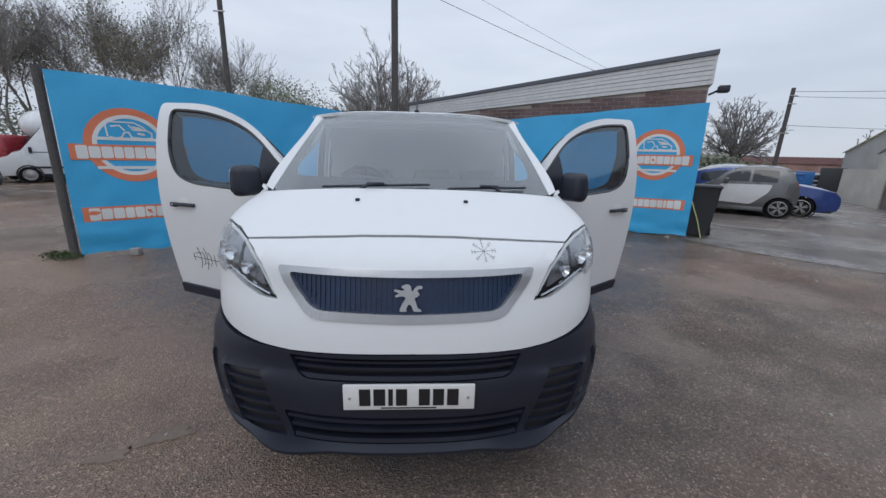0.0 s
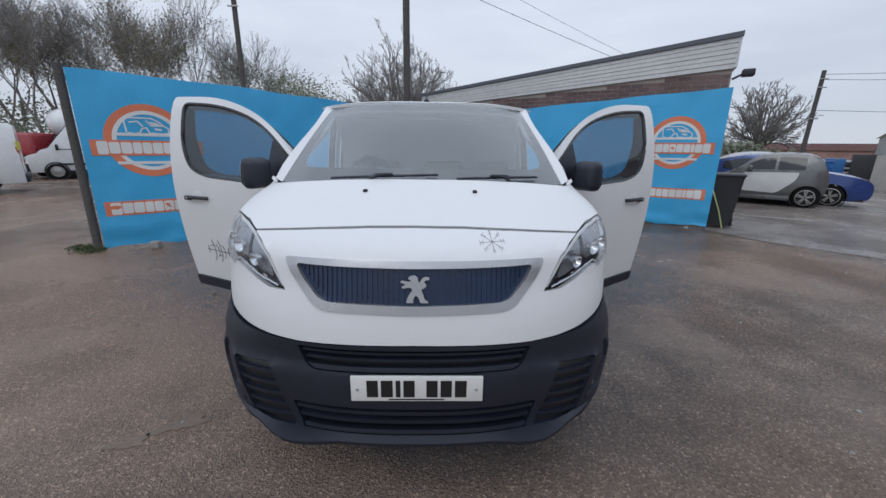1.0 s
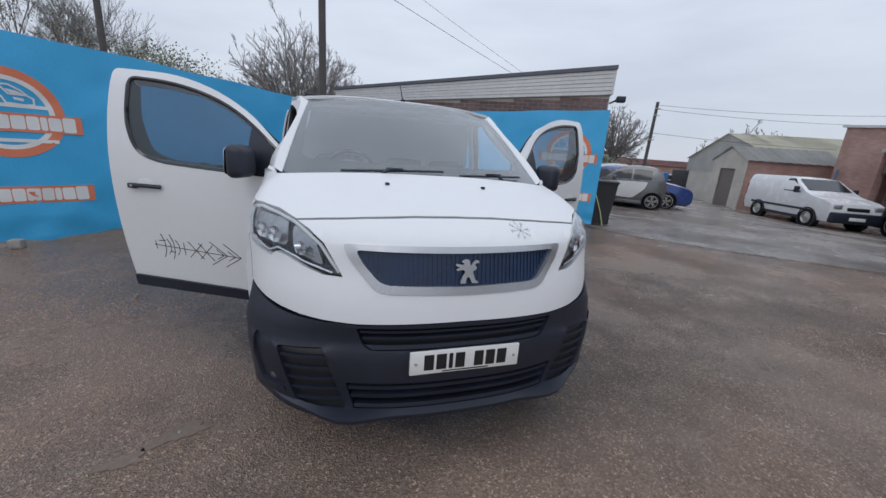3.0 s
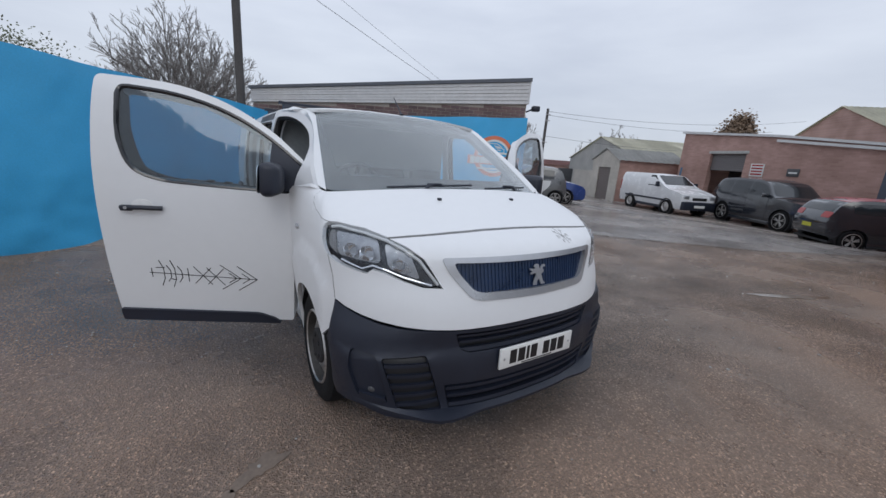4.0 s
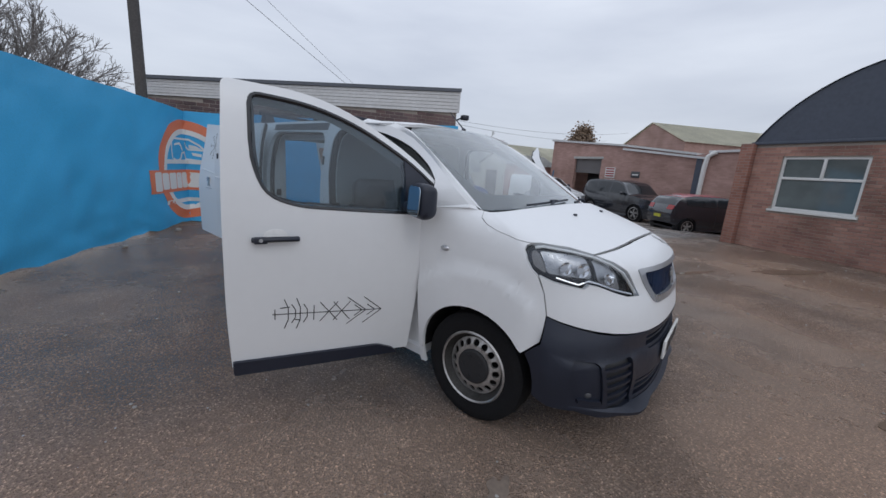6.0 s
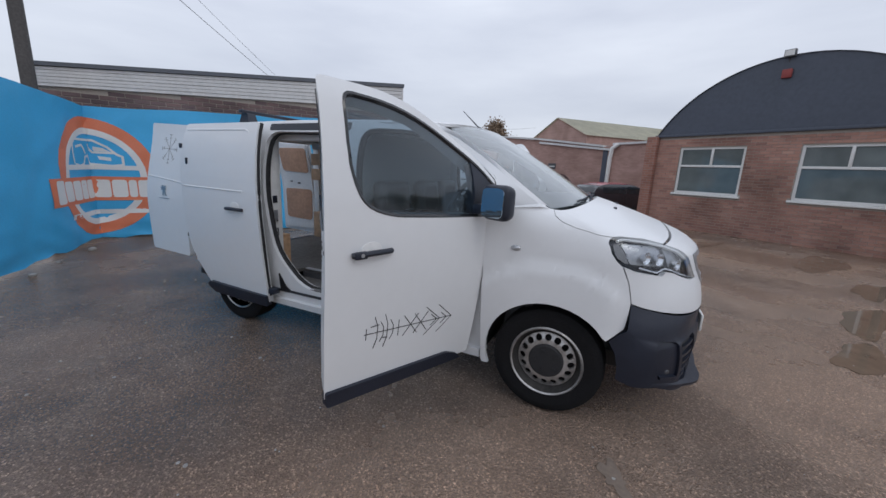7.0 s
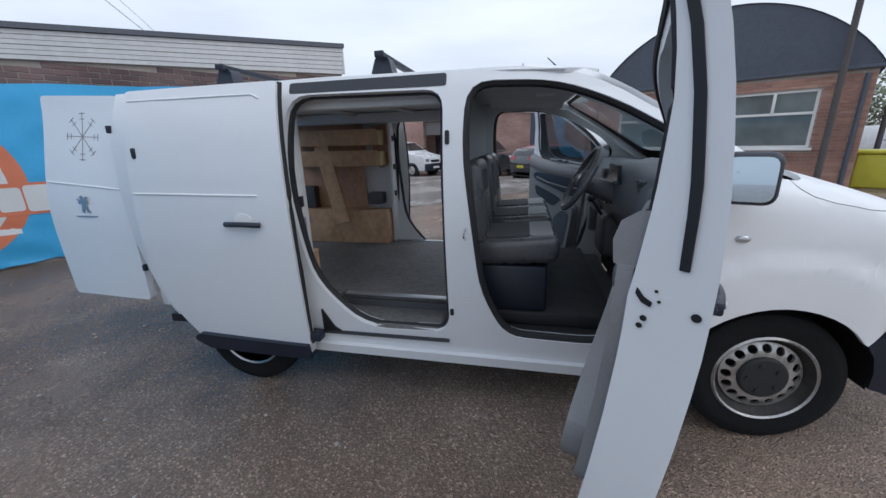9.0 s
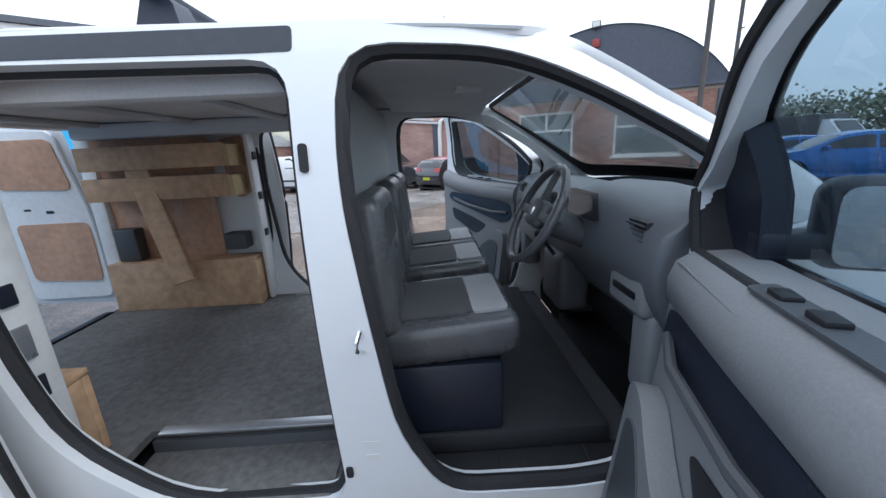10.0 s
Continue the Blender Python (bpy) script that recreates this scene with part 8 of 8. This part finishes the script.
def leaf_mesh(bm, pts, rnd, per, size, spreadr):
    for p in pts:
        for _ in range(per):
            c = p + Vector((rnd.gauss(0, spreadr), rnd.gauss(0, spreadr), rnd.gauss(0, spreadr * 0.8)))
            u = Vector((rnd.uniform(-1, 1), rnd.uniform(-1, 1), rnd.uniform(-1, 1))).normalized() * size * rnd.uniform(0.6, 1.3)
            v = u.orthogonal().normalized() * size * rnd.uniform(0.4, 0.8)
            q = [bm.verts.new(c - u), bm.verts.new(c + v), bm.verts.new(c + u), bm.verts.new(c - v)]
            bm.faces.new(q)


def tree(x, y, seed, h, r, spread, depth, label, leaf=None, per=2, size=0.09, clear=0.22, upright=0.5, twig=0.012, scale=1.0, kids=(2, 3), lspread=0.25, width=0.0, limbs=0, fork=0.75):
    segs, tips = branch_tree(seed, h, r, spread, depth, upright, twig, clear, kids, limbs, fork)
    top = max(b.z for a, b, *_ in segs)
    far = max(math.hypot(b.x, b.y) for a, b, *_ in segs)
    k = Vector((width / 2 / far, width / 2 / far, h / top)) if width else Vector((h / top,) * 3)
    segs = [(a * k, b * k, r0, r1, q) for a, b, r0, r1, q in segs]
    tips = [p * k for p in tips]
    t = thing("tree", label, "tree", "trees round the yard", at=(x, y, -0.1))
    bm = bmesh.new()
    seg_mesh(bm, [s for s in segs if s[4] < 3])
    part("trunk", bm, BARK, t, smooth=60)
    bm = bmesh.new()
    seg_mesh(bm, [s for s in segs if s[4] >= 3])
    part("crown", bm, TWIG, t, smooth=60)
    if leaf is not None:
        bm = bmesh.new()
        leaf_mesh(bm, tips, random.Random(seed + 5), per, size, lspread)
        part("leaves", bm, leaf, t, smooth=0)
    return t


def dome_tree(x, y, seed, h, width, clear, label, trunk_r=0.22, limbs=26, subs=8, twig=0.008, flat=1.0, leaf=None, per=1, size=0.06):
    """A bare broad-crowned tree: limbs fan out from the trunk to a rounded outline and break up into fine twigs."""
    rnd = random.Random(seed)
    segs, tips = [], []
    base = Vector((0, 0, h * clear))
    rad = Vector((width / 2, width / 2, h * (1 - clear)))
    segs.append((Vector((0, 0, -0.1)), base * 0.5, trunk_r * 1.15, trunk_r, 0))
    segs.append((base * 0.5, base, trunk_r, trunk_r * 0.85, 0))
    def bough(a, ctrl, b, r0, r1, n, k):
        pts = [a * (1 - t) ** 2 + ctrl * 2 * t * (1 - t) + b * t * t for t in [q / n for q in range(n + 1)]]
        wob = 0.02 * (b - a).length
        pts = [pts[0]] + [p + Vector((rnd.gauss(0, wob), rnd.gauss(0, wob), rnd.gauss(0, wob))) for p in pts[1:]]
        for q in range(n):
            segs.append((pts[q], pts[q + 1], r0 + (r1 - r0) * q / n, r0 + (r1 - r0) * (q + 1) / n, k))
        return pts
    def spray(p, d, length, r, k):
        e = p + d * length
        pts = bough(p, p + d * length * 0.5 + Vector((0, 0, 0.06 * length)), e, r, twig * 0.7, 3, k)
        tips.append(e)
        if k < 5:
            for q in range(3 if k == 3 else 4):
                t = rnd.uniform(0.25, 0.95)
                o = p.lerp(e, t)
                d2 = (d + Vector((rnd.uniform(-1, 1), rnd.uniform(-1, 1), rnd.uniform(-0.6, 1))) * 0.75).normalized()
                spray(o, d2, length * rnd.uniform(0.35, 0.6), max(twig, r * 0.5), k + 1)
    for i in range(limbs):
        az = i * 2.399963 + rnd.uniform(-0.25, 0.25)
        up = (i + 0.5) / limbs
        el = math.asin(min(0.99, up ** 0.8)) - 0.08
        d = Vector((math.cos(az) * math.cos(el), math.sin(az) * math.cos(el), math.sin(el) * flat))
        reach = rnd.uniform(0.70, 0.92)
        end = base + Vector((d.x * rad.x, d.y * rad.y, d.z * rad.z)) * reach
        start = base * rnd.uniform(0.72, 1.0)
        ctrl = start.lerp(end, 0.45) + Vector((0, 0, 0.13 * rad.z * (1 - up)))
        r0 = trunk_r * rnd.uniform(0.14, 0.32)
        pts = bough(start, ctrl, end, r0, twig * 1.6, 8, 1)
        for q in range(subs):
            t = 0.30 + 0.70 * (q + rnd.random()) / subs
            j = min(7, int(t * 8))
            p = pts[j].lerp(pts[j + 1], t * 8 - j if t < 1 else 1.0)
            out = (p - base)
            out = out.normalized() if out.length > 0.01 else d
            d2 = (out * 0.8 + (pts[j + 1] - pts[j]).normalized() * 0.5 + Vector((rnd.uniform(-1, 1), rnd.uniform(-1, 1), rnd.uniform(-0.5, 0.9))) * 0.8).normalized()
            spray(p, d2, min(rad) * rnd.uniform(0.16, 0.32), max(twig * 1.5, r0 * 0.28), 3)
    t = thing("tree", label, "tree", "trees round the yard", at=(x, y, -0.1))
    bm = bmesh.new()
    seg_mesh(bm, [q for q in segs if q[4] < 3])
    part("trunk", bm, BARK, t, smooth=60)
    bm = bmesh.new()
    seg_mesh(bm, [q for q in segs if q[4] >= 3])
    part("crown", bm, TWIG, t, smooth=60)
    if leaf is not None:
        bm = bmesh.new()
        leaf_mesh(bm, tips, random.Random(seed + 5), per, size, size * 2)
        part("leaves", bm, leaf, t, smooth=0)
    return t


dome_tree(-1.75, 19.0, 21, 6.9, 7.0, 0.26, "bare winter oak with a wide rounded crown", 0.19, 60, 16, 0.0085)
dome_tree(23.3, 26.3, 33, 6.9, 5.6, 0.30, "bare spreading tree with dark heavy limbs beyond the car park", 0.30, 34, 14, 0.013)
dome_tree(17.5, 24.0, 35, 4.2, 4.0, 0.2, "slim bare tree beyond the car park", 0.08, 14, 6, 0.009)
for i, (x, y, h, w) in enumerate(((36.3, 24.8, 6.9, 6.0), (37.5, 22.9, 5.9, 4.5), (35, 26.5, 5.0, 4.0), (39.5, 23.2, 5.8, 4.6))):
    dome_tree(x, y, 50 + i, h, w, 0.26, "bare tree far behind the roofs", 0.2, 16, 6, 0.018)
tree(43.2, 16.0, 61, 7.8, 0.25, 0.7, 5, "tree with the last brown leaves behind the roofs", LEAFB, 16, 0.17, clear=0.28, twig=0.03, lspread=0.45, width=3.8)
# the wooded bank behind the left of the fence
rnd = random.Random(8)
for i in range(24):
    a = i / 23
    x = -31 + 20.0 * a + rnd.uniform(-1.2, 1.2)
    y = 19 + 6 * a + rnd.uniform(-2.5, 2.5)
    h = rnd.uniform(9.0, 12.0) * (1.0 - 0.16 * a)
    leafy = i % 3 == 0
    tree(x, y, 100 + i, h, 0.13, 0.5, 6 if i % 2 == 0 else 5, "tall thin bare tree in the wooded bank" if not leafy else "thin tree with a few dull leaves in the wooded bank", (LEAFG if i % 2 else LEAFO) if leafy else None, 1, 0.05, clear=0.24, upright=0.9, twig=0.011, kids=(2, 3), lspread=0.35)


def hedge(name, label, pts, n, size, leafm, rr, hh, seed):
    rnd = random.Random(seed)
    bm = bmesh.new()
    for _ in range(n):
        k = rnd.uniform(0, len(pts) - 1.001)
        i = int(k)
        x = pts[i][0] + (pts[i + 1][0] - pts[i][0]) * (k - i)
        y = pts[i][1] + (pts[i + 1][1] - pts[i][1]) * (k - i)
        top = hh * (0.65 + 0.5 * noise.noise((x * 0.45, y * 0.45, seed)) + 0.12 * noise.noise((x * 2, y * 2, 4)))
        c = Vector((x + rnd.gauss(0, rr), y + rnd.gauss(0, rr), max(0.02, top * rnd.random() ** 0.6)))
        u = Vector((rnd.uniform(-1, 1), rnd.uniform(-1, 1), rnd.uniform(-1, 1))).normalized() * size * rnd.uniform(0.5, 1.4)
        v = u.orthogonal().normalized() * size * rnd.uniform(0.4, 0.9)
        bm.faces.new([bm.verts.new(c - u), bm.verts.new(c + v), bm.verts.new(c + u), bm.verts.new(c - v)])
    return tagged(finish(name, bm, leafm, smooth=0), label, "bushes", kind="stuff")


hedge("dark_undergrowth", "dense dark green undergrowth under the trees", [(-36, 19), (-24, 20.5), (-16, 22.5), (-11.5, 24)], 17000, 0.075, LEAFG, 1.5, 4.8, 3)
hedge("evergreen_bank", "dull green bushy bank behind the fence", [(-12.5, 25), (-9.5, 25.5), (-6.0, 26)], 30000, 0.070, LEAFG, 1.3, 7.2, 4)
hedge("far_bushes", "dark bushes in front of the distant roofs", [(18, 27), (22, 26), (24, 25)], 5000, 0.13, LEAFG, 0.9, 3.0, 5)
hedge("brown_bushes", "yellow-brown bushes beside the car park", [(9, 20), (13, 19)], 3000, 0.10, LEAFB, 0.8, 2.0, 6)
hedge("far_tree_line", "dark tree line behind the parked vans", [(10, -34), (24, -34), (40, -26), (52, -18)], 20000, 0.17, LEAFG, 1.6, 6.4, 7)
hedge("weeds", "tuft of grass and weeds at the end post", [(-4.95, 3.85), (-4.62, 3.72)], 700, 0.014, GRASS, 0.08, 0.10, 8)
hedge("twiggy_growth", "thin leafy growth behind the banner", [(-3.2, 7.0), (-1.6, 8.6)], 500, 0.06, LEAFG, 0.35, 3.0, 9)


# ---- small things ----
def wheelie_bin(x, y, heading):
    b = thing("wheelie_bin", "dark grey plastic wheelie bin with a green strap", "bin", at=(x, y, 0))
    b.rotation_euler = (0, 0, radians(heading))
    bm = bmesh.new()
    rows = []
    for z, hx, hy in ((0.06, 0.20, 0.22), (0.5, 0.245, 0.27), (0.95, 0.285, 0.32), (1.0, 0.30, 0.335)):
        rows.append([bm.verts.new((sx * hx, sy * hy, z)) for sx, sy in ((-1, -1), (1, -1), (1, 1), (-1, 1))])
    for A, B in zip(rows, rows[1:]):
        for j in range(4):
            bm.faces.new((A[j], A[(j + 1) % 4], B[(j + 1) % 4], B[j]))
    bm.faces.new(rows[0][::-1]); bm.faces.new(rows[-1])
    bmesh.ops.bevel(bm, geom=[e for e in bm.edges if abs(e.verts[0].co.z - e.verts[1].co.z) > 0.01], offset=0.04, segments=3, affect='EDGES')
    part("bin_body", bm, BINGREY, b)
    lid = mbox(-0.31, 0.31, -0.35, 0.36, 1.0, 1.05, 0.02, 3)
    part("lid", lid, BINGREY, b)
    part("lid_handle", tube(bmesh.new(), [(-0.25, 0.40, 1.0), (0.25, 0.40, 1.0)], 0.02, 8), BINGREY, b)
    for sx in (-1, 1):
        part("wheel", lathe(bmesh.new(), [(0.02, sx * 0.02), (0.1, sx * 0.02), (0.1, sx * -0.03), (0.02, sx * -0.03)], 18, Matrix.Translation((sx * 0.24, 0.26, 0.10))), RUBBER, b)
    part("strap", tube(bmesh.new(), [(-0.27, -0.345, 1.05), (-0.16, -0.34, 0.75), (0.0, -0.29, 0.35), (0.10, -0.26, 0.02)], 0.012, 6), PALEGREEN, b, "pale green hose hanging down")
    return b


wheelie_bin(5.66, 5.95, -36)
bn = thing("yellow_bin", "bright yellow grit bin beside the workshop", "bin", at=(9.3, -6.9, 0))
bn.rotation_euler = (0, 0, radians(-33))
part("bin_body", mbox(-0.45, 0.45, -0.35, 0.35, 0.0, 0.85, 0.05, 3), YELLOW, bn)
part("lid", mbox(-0.48, 0.48, -0.38, 0.38, 0.852, 0.95, 0.04, 3), YELLOW, bn)
cont = thing("blue_container", "blue skip behind the parked cars", "container", at=(19.5, 18.5, -0.3))
part("bin_body", mbox(-0.9, 0.9, -0.6, 0.6, 0.0, 1.3, 0.04), P_BLUE, cont)
part("lid", mbox(-0.93, 0.93, -0.63, 0.63, 1.302, 1.36, 0.02), P_BLUE, cont)
skip = thing("red_canopy", "red covered trailer behind the delivery van", "trailer", at=(-18.5, 16.6, 0))
part("canopy", mbox(-0.9, 0.9, -0.8, 0.8, 0.9, 1.9, 0.15, 4), P_RED, skip)
part("chassis", mbox(-0.8, 0.8, -0.7, 0.7, 0.25, 0.9, 0.05), BLACK, skip)
for y in (-0.5, 0.5):
    part("wheel", lathe(bmesh.new(), [(0.02, -0.1), (0.28, -0.1), (0.3, 0.0), (0.28, 0.1), (0.02, 0.1)], 18, Matrix.Translation((0.8, y, 0.3))), TYRE, skip)
tank = thing("white_tank", "white rounded tank standing behind the van", "tank", at=(-17.2, 17.6, 0))
bm = bmesh.new()
bmesh.ops.create_uvsphere(bm, u_segments=20, v_segments=12, radius=1.0)
bmesh.ops.transform(bm, matrix=Matrix.Translation((0, 0, 2.35)) @ Matrix.Diagonal((0.85, 1.1, 0.75, 1)), verts=bm.verts)
part("tank_shell", bm, P_WHITE, tank)
part("tank_frame", mbox(-0.6, 0.6, -0.8, 0.8, 0.0, 1.8, 0.05), DARKGREY, tank)


# ---- bricks, laid last ----
brickwork(bld, S0 + 0.02, S1 - 0.04, 2.12, lambda s: 2.44 + (2.86 - 2.44) * (s - S0) / (S1 - S0), [], DARK_COLS, 300, (0.0, 2.3))
for obj in bld.children:
    if obj.name.startswith("brick_wall"):
        obj.data.materials[0] = MORTAR
brickwork(arch_b, -0.29, 5.54, 0.0, lambda s: EAVE - 0.05, [(0.357, 2.003, 1.072, 2.384), (3.097, 4.743, 1.072, 2.384), (0.30, 2.06, 1.012, 1.072), (3.04, 4.80, 1.012, 1.072), (5.36, 5.45, 0.0, 2.7)], RED_COLS, 300, (2.55, 1.4))
for obj in arch_b.children:
    if obj.name.startswith("brick_wall"):
        obj.data.materials[0] = MORTAR
